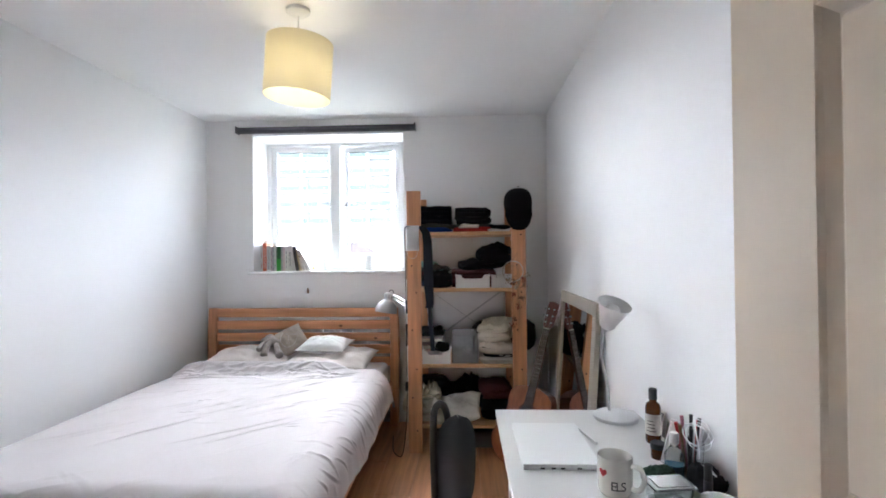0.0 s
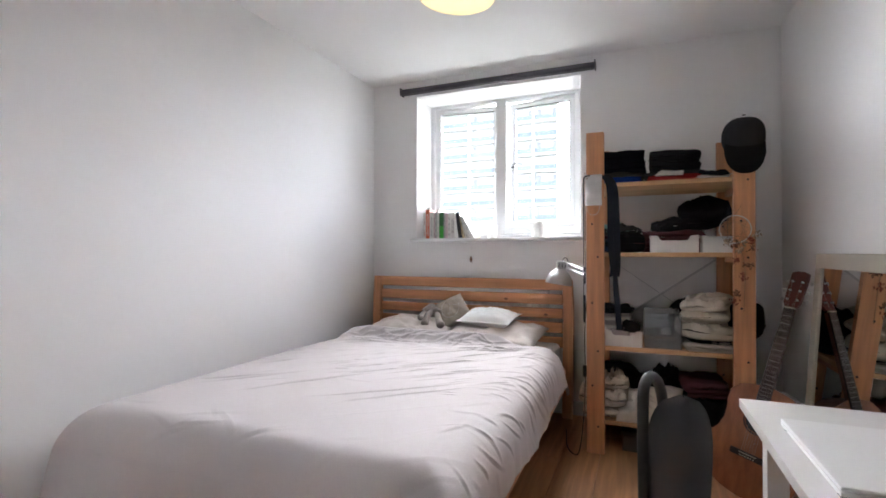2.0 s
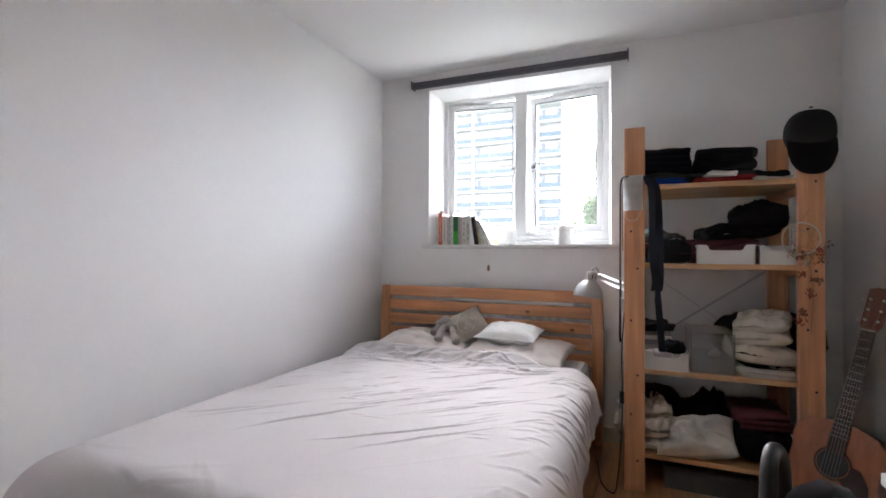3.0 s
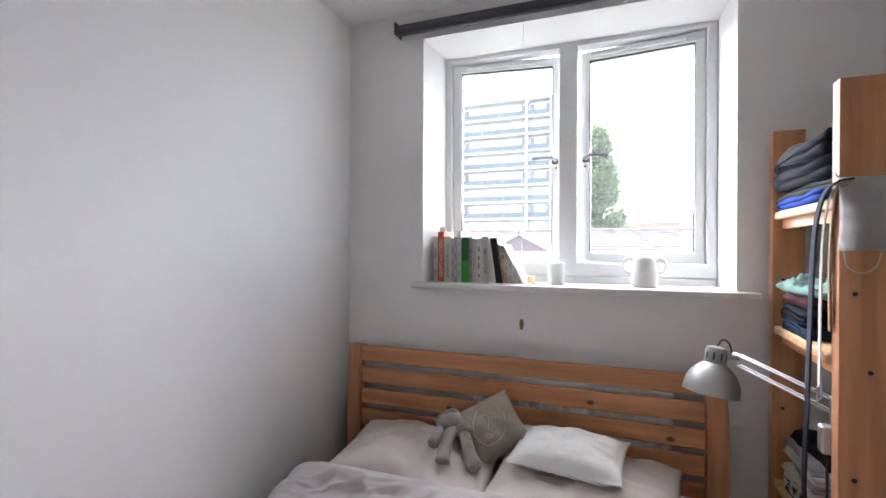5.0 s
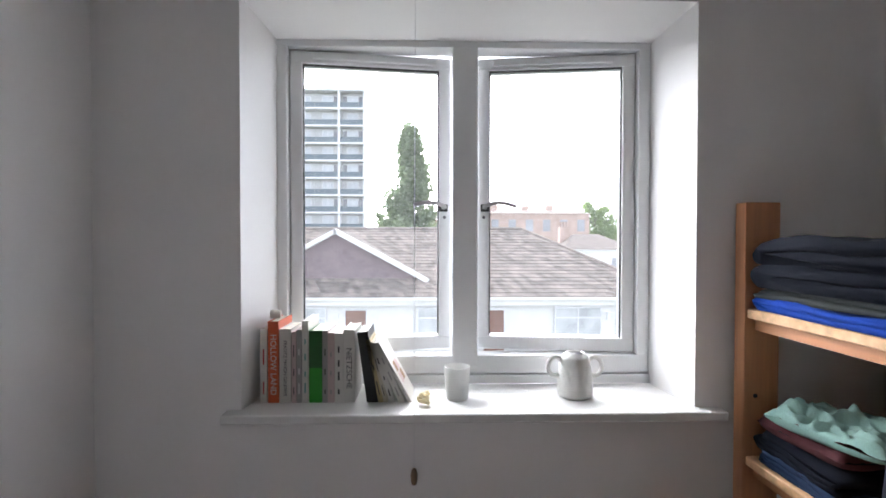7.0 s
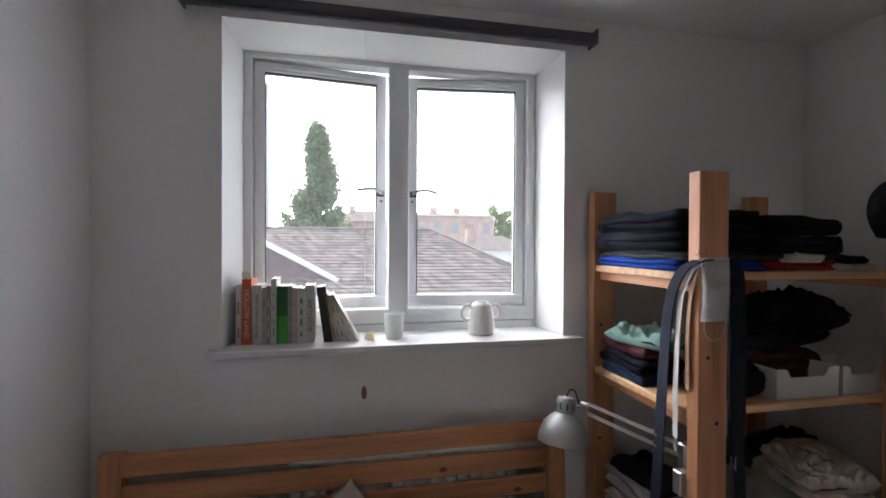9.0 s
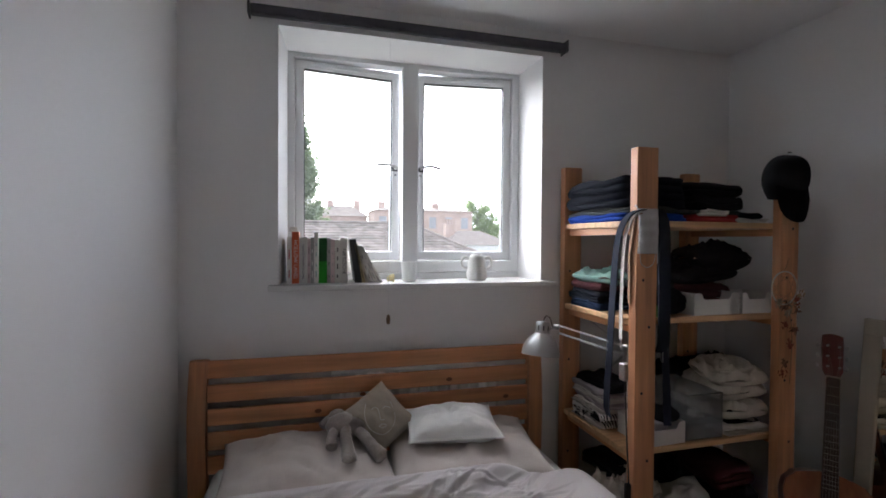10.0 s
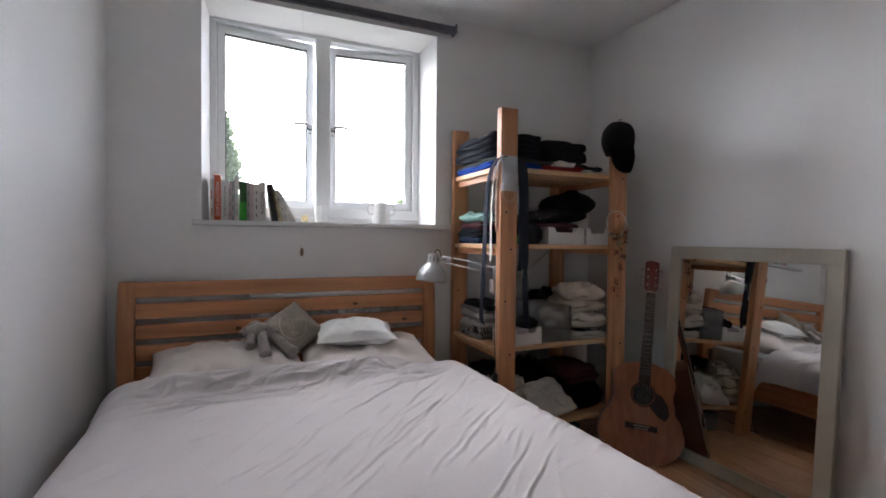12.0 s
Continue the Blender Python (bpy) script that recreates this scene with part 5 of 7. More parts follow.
bm = boxed(-0.075, 0.075, -0.014, -0.0046, 0.165, 0.192, 0.003, 2)
br = gpart("bridge", bm, ROSE)
gpart("saddle", boxed(-0.037, 0.037, -0.017, -0.0142, 0.182, 0.185), IVORY, br)
for k in range(6):
    bm = bmesh.new()
    lathe(bm, [(0, 0.004), (0.003, 0.003), (0.003, 0), (0, 0)], 8, pose(-0.028 + k * 0.0112, -0.0141, 0.172, 90))
    gpart("bridge_pin", bm, IVORY, br)
bm = bmesh.new()
loft(bm, [[(-w, -0.006, z), (w, -0.006, z), (w * 0.85, 0.012, z), (-w * 0.85, 0.012, z)] for w, z in ((0.0275, 0.40), (0.026, 0.50), (0.0215, 0.862))])
gpart("neck", bm, MAHOG)
bm = bmesh.new()
loft(bm, [[(-w, -0.0125, z), (w, -0.0125, z), (w, -0.0062, z), (-w, -0.0062, z)] for w, z in ((0.0285, 0.375), (0.0215, 0.862))])
fb = gpart("fingerboard", bm, ROSE)
scale = 0.68
for k in range(1, 18):
    z = 0.184 + scale * 0.5 ** (k / 12)
    if z < 0.385:
        break
    w = 0.0285 + (0.0215 - 0.0285) * (z - 0.375) / (0.862 - 0.375)
    gpart("fret", boxed(-w, w, -0.0134, -0.0124, z - 0.0008, z + 0.0008), STEEL, fb)
gpart("nut", boxed(-0.0215, 0.0215, -0.0155, -0.006, 0.8625, 0.868), IVORY)
bm = bmesh.new()
loft(bm, [[(-w, y0, z), (w, y0, z), (w, y0 + 0.014, z), (-w, y0 + 0.014, z)] for w, y0, z in ((0.0225, -0.006, 0.868), (0.033, -0.003, 0.89), (0.036, 0.006, 0.99), (0.034, 0.007, 1.035), (0.012, 0.0075, 1.042))])
hs = gpart("headstock", bm, HEADV, guitar, "red-brown headstock")
for s in (-1, 1):
    for k in range(3):
        z = 0.905 + k * 0.043
        bm = bmesh.new()
        lathe(bm, [(0, 0), (0.0045, 0), (0.004, 0.012), (0, 0.012)], 10, pose(s * 0.02, -0.003 + 0.011 * (z - 0.868) / 0.17, z, 90))
        tube(bm, [(s * 0.034, 0.014, z), (s * 0.046, 0.014, z)], 0.002, 6)
        box(bm, s * 0.05 - 0.0055, s * 0.05 + 0.0055, 0.009, 0.019, z - 0.008, z + 0.008, 0.003)
        gpart("tuning_peg", bm, CHROME, hs, "", True)
for k in range(6):
    x = -0.028 + k * 0.0112
    xn = x * 0.62
    gpart("string", tube(bmesh.new(), [(x, -0.0168, 0.184), (xn, -0.0158, 0.864), (math.copysign(0.02, x), -0.008, 0.905 + (k % 3) * 0.043)], 0.0004, 4), STEEL)

# ---- chair at the desk ----
chair = thing("desk_chair", (0.48, 1.90, 0), "charcoal chair with a narrow backrest and black tubular frame", "chair")
CMX = pose(0.287, 1.848, 0.004, 0, 0, 14)  # x across the back, -y towards the bed's foot
bm = bmesh.new()
g = []
for j in range(25):
    row = []
    t = j / 24
    for i in range(19):
        u = 2 * i / 18 - 1
        half = 0.070 * max(0.0, 1 - abs(2 * t - 1) ** 3.2) ** 0.45 + 0.002
        lean = -0.02 * (t - 0.5) + 0.03 * u * u
        row.append(bm.verts.new((u * half + 0.008 * (t - 0.5), lean, 0.40 + 0.35 * t)))
    g.append(row)
for a, b in zip(g, g[1:]):
    for i in range(18):
        bm.faces.new([a[i], a[i + 1], b[i + 1], b[i]])
bmesh.ops.solidify(bm, geom=bm.faces[:], thickness=0.016)
bm.transform(CMX)
part("backrest", bm, CHAIRP, chair, "", "all")
bm = bmesh.new()
tube(bm, smooth_line([(0.240, 1.865, 0.012), (0.216, 1.852, 0.3), (0.208, 1.846, 0.60), (0.208, 1.846, 0.738), (0.212, 1.857, 0.771), (0.223, 1.885, 0.783), (0.240, 1.92, 0.765), (0.251, 1.945, 0.72), (0.258, 1.955, 0.64), (0.268, 1.955, 0.43)], 7), 0.0125, 14)
part("back_tube", bm, BLACK, chair, "", True)
sm = soft(0.36, 0.36, 0.04, 3.0, 3.5, 0.001)
sm.transform(pose(0.655, 1.83, 0.43))
part("seat", sm, CHAIRP, chair, "", "all")
for x, y in ((0.54, 1.70), (0.54, 1.96), (0.78, 1.70), (0.78, 1.96)):
    part("leg", tube(bmesh.new(), [(x, y, 0.432), (x + (0.03 if x > 0.5 else -0.03), y, 0.0)], 0.0105, 12), BLACK, chair, "", True)
part("seat_rail", tube(bmesh.new(), [(0.212, 1.85, 0.40), (0.40, 1.84, 0.412), (0.70, 1.83, 0.418)], 0.0105, 12), BLACK, chair, "", True)

# ---- on the desk ----
DT = 0.707
LAPW = mat("white_aluminium", (0.80, 0.80, 0.79), 0.35, 0.01, 4, 0.01, 0.02, 100, metal=0.05)
lap = thing("laptop", (0.57, 1.715, DT), "closed silver-white laptop lying on the desk", "laptop")
part("base", boxed(0.473, 0.686, 1.565, 1.88, DT + 0.0015, DT + 0.0095, 0.003, 2), LAPW, lap)
part("lid", boxed(0.473, 0.686, 1.565, 1.88, DT + 0.0105, DT + 0.017, 0.003, 2), LAPW, lap)
for x in (0.50, 0.53, 0.555, 0.60):
    part("port", boxed(x + 0.02, x + 0.032, 1.5645, 1.567, DT + 0.0035, DT + 0.0075), BLACK, lap)
for x in (0.48, 0.665):
    for y in (1.575, 1.85):
        part("rubber_foot", boxed(x - 0.006, x + 0.006, y - 0.006, y + 0.006, DT, DT + 0.002), BLACK, lap)
pen = thing("stylus_pen", (0.69, 1.83, DT), "white pen with a blue tip lying on the desk", "pen")
PD = [Vector((0.685, 1.90, DT + 0.0045)), Vector((0.72, 1.74, DT + 0.0045))]
part("barrel", tube(bmesh.new(), [PD[0].lerp(PD[1], 0.12), PD[1]], 0.0042, 12), LAPW, pen, "", True)
part("tip", tube(bmesh.new(), [PD[0], PD[0].lerp(PD[1], 0.12)], lambda s: 0.0015 + 0.0027 * s, 12), BLUE, pen, "blue tip", True)

MUGW = mat("white_glazed_china", (0.72, 0.69, 0.64), 0.18, 0.03, 8, 0.01, 0.01, 60, coat=0.3)
mug = thing("mug", (0.675, 1.45, DT), "white china mug with a red heart and dark letters", "mug")
MG = pose(0.684, 1.447, DT)
bm = bmesh.new()
lathe(bm, [(0, 0.003), (0.030, 0.0), (0.034, 0.002), (0.0405, 0.012), (0.0415, 0.05), (0.0415, 0.093), (0.040, 0.0955), (0.0385, 0.093), (0.0385, 0.05), (0.037, 0.014), (0, 0.01)], 40, MG)
part("cup", bm, MUGW, mug, "", True)
bm = bmesh.new()
hd = Vector((0.78, -0.62, 0)).normalized()
tube(bm, smooth_line([MG @ (hd * 0.04 + Vector((0, 0, 0.078))), MG @ (hd * 0.062 + Vector((0, 0, 0.076))), MG @ (hd * 0.07 + Vector((0, 0, 0.05))), MG @ (hd * 0.06 + Vector((0, 0, 0.026))), MG @ (hd * 0.04 + Vector((0, 0, 0.022)))], 7), 0.0058, 12)
part("handle", bm, MUGW, mug, "", True)


def lettering(text, size, m, material, parent, name="lettering", depth=0.0004):
    cu = bpy.data.curves.new(name, "FONT")
    cu.body, cu.size, cu.extrude, cu.align_x, cu.align_y = text, size, depth, "CENTER", "CENTER"
    tmp = bpy.data.objects.new(name, cu)
    me = bpy.data.meshes.new_from_object(tmp)
    bpy.data.objects.remove(tmp)
    me.transform(m)
    me.materials.append(material)
    o = new(name, me)
    attach(o, parent)
    return o


REDP = mat("red_print", (0.45, 0.02, 0.03), 0.4)
DARKP = mat("dark_print", (0.05, 0.05, 0.055), 0.5)
WHITEP = mat("white_print", (0.75, 0.74, 0.72), 0.5)
bm = bmesh.new()
hv = []
for k in range(24):
    a = k / 24 * 2 * math.pi
    hv.append((0.0007 * 16 * math.sin(a) ** 3, 0.0007 * (13 * math.cos(a) - 5 * math.cos(2 * a) - 2 * math.cos(3 * a) - math.cos(4 * a))))
loft(bm, [[(x, -0.0418 + 9 * x * x - d, z + 0.062) for x, z in hv] for d in (0.0006, 0.0)])
bm.transform(MG @ pose(0, 0, 0, 0, 0, -58))
part("heart", bm, REDP, mug, "red printed heart")
for ch, an in (("E", -22), ("L", -6), ("S", 10)):
    lettering(ch, 0.03, MG @ pose(0, 0, 0, 0, 0, an) @ pose(0, -0.0419, 0.034, 90, 0, 0), DARKP, mug, "letter")

AMBER = bpy.data.materials.new("amber_glass")
AMBER.use_nodes = True
ab = AMBER.node_tree.nodes["Principled BSDF"]
ab.inputs["Base Color"].default_value = (0.14, 0.045, 0.012, 1)
ab.inputs["Roughness"].default_value = 0.12
ab.inputs["Transmission Weight"].default_value = 0.25
bot = thing("bottle", (0.902, 1.765, DT), "brown cosmetic bottle with a cream label and black cap", "bottle")
BM_ = pose(0.902, 1.765, DT) @ Matrix.Scale(0.93, 4)
bm = bmesh.new()
lathe(bm, [(0, 0), (0.022, 0), (0.0245, 0.004), (0.0245, 0.118), (0.021, 0.130), (0.012, 0.137), (0.012, 0.148), (0, 0.148)], 32, BM_)
part("flask", bm, AMBER, bot, "", True)
bm = bmesh.new()
lathe(bm, [(0.0249, 0.03), (0.0252, 0.03), (0.0252, 0.098), (0.0249, 0.098)], 32, BM_)
part("label", bm, OFFW, bot, "cream paper label", True)
for k, w in enumerate((1.3, 1.0, 1.1, 0.8)):
    bm = bmesh.new()
    lathe(bm, [(0.0253, 0.042 + k * 0.011), (0.0255, 0.042 + k * 0.011), (0.0255, 0.0445 + k * 0.011), (0.0253, 0.0445 + k * 0.011)], 40, BM_)
    bmesh.ops.delete(bm, geom=[v for v in bm.verts if abs((math.atan2(v.co.y - 1.765, v.co.x - 0.902) + 2.25 + math.pi) % (2 * math.pi) - math.pi) > w * 0.55], context="VERTS")
    if bm.faces:
        part("print_bar", bm, DARKP, bot)
    else:
        bm.free()
bm = bmesh.new()
lathe(bm, [(0, 0.145), (0.0135, 0.145), (0.0135, 0.178), (0.012, 0.18), (0, 0.18)], 24, BM_)
part("cap", bm, BLACK, bot, "", True)


def flat_print(name, x, y, w, h, lean, rz, material, label, back=None):
    m = pose(x, y, DT, 0, 0, rz) @ pose(0, 0, 0, -lean, 0, 0)
    t = thing(name, (x, y, DT), label, "photograph", "prints on the desk")
    bm = boxed(-w / 2, w / 2, 0, 0.0012, 0.0, h)
    bm.transform(m)
    part("card", bm, OFFW, t)
    bm = boxed(-w / 2 + 0.005, w / 2 - 0.005, -0.0008, -0.0001, 0.008, h - 0.006)
    bm.transform(m)
    part("picture", bm, material, t)


PHOTO = mat("grey_photograph", (0.16, 0.15, 0.15), 0.4, 0.9, 22, 0.2, 0, 60)
PHOTOD = mat("dark_photograph", (0.05, 0.045, 0.045), 0.4, 0.9, 25, 0.2, 0, 60)
flat_print("photo_print", 0.925, 1.83, 0.10, 0.088, 12, -90 + 4, PHOTO, "grey photo print leaning on the wall")
flat_print("photo_print", 0.928, 1.70, 0.12, 0.075, 10, -90 - 3, PHOTOD, "dark photo print leaning on the wall behind a bottle")
fr = thing("picture_stand", (0.885, 1.60, DT), "small white leaning picture frame", "picture frame")
FMx = pose(0.885, 1.585, DT, 0, 0, -62) @ pose(0, 0, 0, -22, 0, 0)
bm = bmesh.new()
for d in ((-0.045, 0.045, 0, 0.008), (-0.045, 0.045, 0.118, 0.126), (-0.045, -0.037, 0.008, 0.118), (0.037, 0.045, 0.008, 0.118)):
    box(bm, d[0], d[1], 0, 0.01, d[2], d[3], 0.002)
bm.transform(FMx)
part("frame", bm, UPVC, fr)
bm = boxed(-0.038, 0.038, 0.003, 0.006, 0.007, 0.119)
bm.transform(FMx)
part("backing", bm, LAPW, fr)
jar = thing("cream_jar", (0.905, 1.645, DT), "small black cosmetic jar", "jar")
bm = bmesh.new()
lathe(bm, [(0, 0), (0.02, 0), (0.021, 0.003), (0.021, 0.028), (0, 0.028)], 24, pose(0.872, 1.652, DT))
part("pot", bm, AMBER, jar, "", True)
bm = bmesh.new()
lathe(bm, [(0, 0.0285), (0.022, 0.0285), (0.022, 0.042), (0.02, 0.044), (0, 0.044)], 24, pose(0.872, 1.652, DT))
part("lid", bm, BLACK, jar, "", True)

GLASSC = bpy.data.materials.new("clear_acrylic")
GLASSC.use_nodes = True
gb = GLASSC.node_tree.nodes["Principled BSDF"]
gb.inputs["Base Color"].default_value = (0.9, 0.92, 0.93, 1)
gb.inputs["Roughness"].default_value = 0.06
gb.inputs["Transmission Weight"].default_value = 0.95
gb.inputs["IOR"].default_value = 1.2
spray = thing("spray_bottle", (0.86, 1.53, DT), "clear bottle with blue liquid", "bottle")
bm = bmesh.new()
lathe(bm, [(0, 0), (0.022, 0), (0.024, 0.004), (0.024, 0.065), (0.014, 0.08), (0.010, 0.085), (0.010, 0.095), (0, 0.095)], 24, pose(0.862, 1.525, DT))
part("flask", bm, GLASSC, spray, "", True)
bm = bmesh.new()
lathe(bm, [(0, 0.002), (0.0215, 0.003), (0.0215, 0.04), (0, 0.04)], 20, pose(0.862, 1.525, DT))
part("liquid", bm, mat("blue_liquid", (0.05, 0.16, 0.25), 0.1), spray)
bm = bmesh.new()
lathe(bm, [(0, 0.095), (0.012, 0.095), (0.012, 0.118), (0.009, 0.122), (0, 0.122)], 18, pose(0.862, 1.525, DT))
part("cap", bm, UPVC, spray, "", True)
pot = thing("brush_pot", (0.915, 1.54, DT), "clear pot crowded with make-up brushes and pens", "pot")
bm = bmesh.new()
lathe(bm, [(0, 0), (0.032, 0), (0.034, 0.09), (0.032, 0.09), (0.030, 0.004), (0, 0.004)], 28, pose(0.912, 1.545, DT))
part("cup", bm, GLASSC, pot, "", True)
rnd = random.Random(12)
PINKP = mat("pink_plastic", (0.45, 0.16, 0.22), 0.4)
cols = [REDP, BLACK, UPVC, PINKP, BLACK, LEATH, CHROME, DARKP, BLACK]
for k in range(11):
    a = rnd.random() * 6.28
    b0 = Vector((0.912 + 0.014 * math.cos(a), 1.545 + 0.014 * math.sin(a), DT + 0.006))
    b1 = b0 + Vector((0.02 * math.cos(a), 0.022 * math.sin(a), rnd.uniform(0.10, 0.15)))
    if b1.x > XR - 0.012:
        b1.x = XR - 0.012
    part("brush", tube(bmesh.new(), [b0, b0.lerp(b1, 0.8), b1], lambda s: 0.0032 + 0.002 * s, 8), cols[k % len(cols)], pot, "", True)
pch = thing("wash_bag", (0.905, 1.45, DT), "dark crumpled wash bag", "bag")
sm = soft(0.07, 0.075, 0.06, 51.0, 2.6, 0.012)
sm.transform(pose(0.908, 1.452, DT, 0, 0, 12))
part("pouch", sm, INK, pch, "", "all")
part("zip", tube(bmesh.new(), smooth_line([(0.915, 1.42, DT + 0.056), (0.908, 1.452, DT + 0.065), (0.902, 1.485, DT + 0.056)], 6), 0.0025, 6), CHROME, pch, "", True)
rnd = random.Random(23)
for k in range(7):
    x, y = 0.878 + 0.05 * (k % 2) + rnd.uniform(-0.006, 0.006), 1.395 + 0.025 * k + (0.012 if k > 3 else 0)
    if abs(y - 1.545) < 0.05 or abs(y - 1.452) < 0.045:
        continue
    tb = thing("cosmetic_tube", (x, y, DT), "small dark make-up tube standing on the desk", "make-up", "make-up on the desk")
    hh = rnd.uniform(0.05, 0.10)
    part("tube", lathe(bmesh.new(), [(0, 0), (0.0095, 0), (0.010, 0.002), (0.010, hh * 0.6), (0.0085, hh * 0.61), (0, hh * 0.61)], 16, pose(x, y, DT)) or bmesh.new(), (DARKP, PINKP, LAPW, AMBER)[k % 4], tb, "", True)
    part("cap", lathe(bmesh.new(), [(0, hh * 0.61), (0.009, hh * 0.61), (0.009, hh - 0.002), (0.007, hh), (0, hh)], 16, pose(x, y, DT)) or bmesh.new(), (BLACK, CHROME, BLACK, UPVC)[k % 4], tb, "", True)
coil = thing("wire_coil", (0.90, 1.48, DT + 0.1), "loose loops of white cable on the desk clutter", "cable")
bm = bmesh.new()
L = []
for k in range(90):
    a = k / 90 * 2 * math.pi * 3.2
    r = 0.042 + 0.008 * math.sin(a * 1.7)
    L.append((0.897 + 0.55 * r * math.cos(a), 1.475 + r * math.sin(a) * 1.1, DT + 0.125 + 0.018 * math.sin(a + 1.0) + 0.0006 * k / 3))
tube(bm, L, 0.0012, 6)
tube(bm, [L[-1], (0.885, 1.44, DT + 0.11), (0.875, 1.42, DT + 0.098)], 0.0017, 6)
part("loop", bm, UPVC, coil, "", True)
sm = soft(0.075, 0.06, 0.03, 55.0, 3.0, 0.008)
sm.transform(pose(0.815, 1.51, DT, 0, 0, 30))
tagged(part("cloth_pouch", sm, mat("dark_green_cloth", (0.03, 0.075, 0.05), 0.9), None, "", "all"), "small dark green cloth pouch on the desk", "pouch")
tub = thing("plastic_tub", (0.77, 1.40, DT), "clear lidded plastic food tub", "tub")
bm = bmesh.new()
loft(bm, [[(sx * (0.055 + t * 0.008), sy * (0.04 + t * 0.006), 0.05 * t) for sx, sy in ((-1, -1), (1, -1), (1, 1), (-1, 1))] for t in (0, 1)], (True, False))
bmesh.ops.bevel(bm, geom=[e for e in bm.edges if abs(e.verts[0].co.z - e.verts[1].co.z) > 0.03], offset=0.012, segments=3, affect="EDGES")
bmesh.ops.solidify(bm, geom=bm.faces[:], thickness=0.0015)
bm.transform(pose(0.80, 1.415, DT + 0.001, 0, 0, 6) @ Matrix.Scale(0.78, 4))
part("tray", bm, GLASSC, tub)
bm = boxed(-0.066, 0.066, -0.049, 0.049, 0.0505, 0.056, 0.005, 2)
box(bm, -0.05, 0.05, -0.034, 0.034, 0.0545, 0.058, 0.003)
bm.transform(pose(0.80, 1.415, DT + 0.001, 0, 0, 6) @ Matrix.Scale(0.78, 4))
part("lid", bm, GLASSC, tub)
bowl = thing("steel_bowl", (0.885, 1.345, DT), "small steel bowl with a lid", "bowl")
bm = bmesh.new()
lathe(bm, [(0, 0), (0.022, 0), (0.036, 0.018), (0.04, 0.036), (0.0415, 0.038), (0.038, 0.036), (0.033, 0.018), (0, 0.004)], 32, pose(0.885, 1.345, DT))
part("dish", bm, CHROME, bowl, "", True)

# desk lamp that points up
DLW = mat("white_lamp_enamel", (0.72, 0.72, 0.72), 0.3, 0.02, 4, 0.01, 0.02, 60)
dl = thing("desk_lamp", (0.852, 2.0, DT), "white desk lamp with its shade turned up to the ceiling", "desk lamp")
bm = bmesh.new()
lathe(bm, [(0, 0), (0.075, 0), (0.077, 0.004), (0.076, 0.012), (0.063, 0.019), (0.02, 0.024), (0, 0.024)], 40, pose(0.852, 1.975, DT))
part("base", bm, DLW, dl, "", True)
part("stem", tube(bmesh.new(), smooth_line([(0.835, 1.99, DT + 0.02), (0.828, 1.995, DT + 0.12), (0.816, 2.0, DT + 0.20), (0.820, 2.0, DT + 0.295), (0.822, 1.998, DT + 0.315)], 8), 0.0055, 12), CHROME, dl, "grey bent stem", True)
LH = pose(0.828, 1.99, DT + 0.322, 24, 12, 0)
bm = bmesh.new()
lathe(bm, [(0, 0), (0.02, 0.0), (0.026, 0.006), (0.038, 0.045), (0.057, 0.098), (0.0585, 0.1), (0.0565, 0.0985), (0.036, 0.047), (0.024, 0.01), (0, 0.006)], 36, LH)
sh = part("shade", bm, DLW, dl, "", True)
bm = bmesh.new()
lathe(bm, [(0, 0.008), (0.013, 0.01), (0.016, 0.04), (0.027, 0.062), (0.028, 0.075), (0.02, 0.088), (0, 0.092)], 24, LH)
part("bulb", bm, UPVC, sh, "unlit white bulb", True)
bm = bmesh.new()
lathe(bm, [(0, -0.01), (0.011, -0.01), (0.011, 0.01), (0, 0.01)], 16, pose(0.820, 1.985, DT + 0.318, 90))
part("knuckle", bm, CHROME, dl, "", True)

# ---- on the window board ----
SZ = WZ0
PAPER = mat("page_edges", (0.62, 0.58, 0.50), 0.9, 0.08, 40, 0.1, 0.2, 300)


def cover(name, c):
    return mat("cover_" + name, c, 0.4, 0.05, 10, 0.03, 0.05, 80)


WHT, PNK, ORG = cover("white", (0.64, 0.62, 0.58)), cover("pale_pink", (0.55, 0.42, 0.42)), cover("orange", (0.60, 0.11, 0.035))
TEALC, DGRN, LGRN = cover("teal", (0.12, 0.32, 0.30)), cover("dark_green", (0.012, 0.11, 0.02)), cover("bright_green", (0.03, 0.33, 0.025))
GRY, BLK, YEL, CRM = cover("grey", (0.33, 0.32, 0.31)), cover("black", (0.022, 0.022, 0.026)), cover("yellow", (0.52, 0.42, 0.22)), cover("cream", (0.58, 0.53, 0.42))


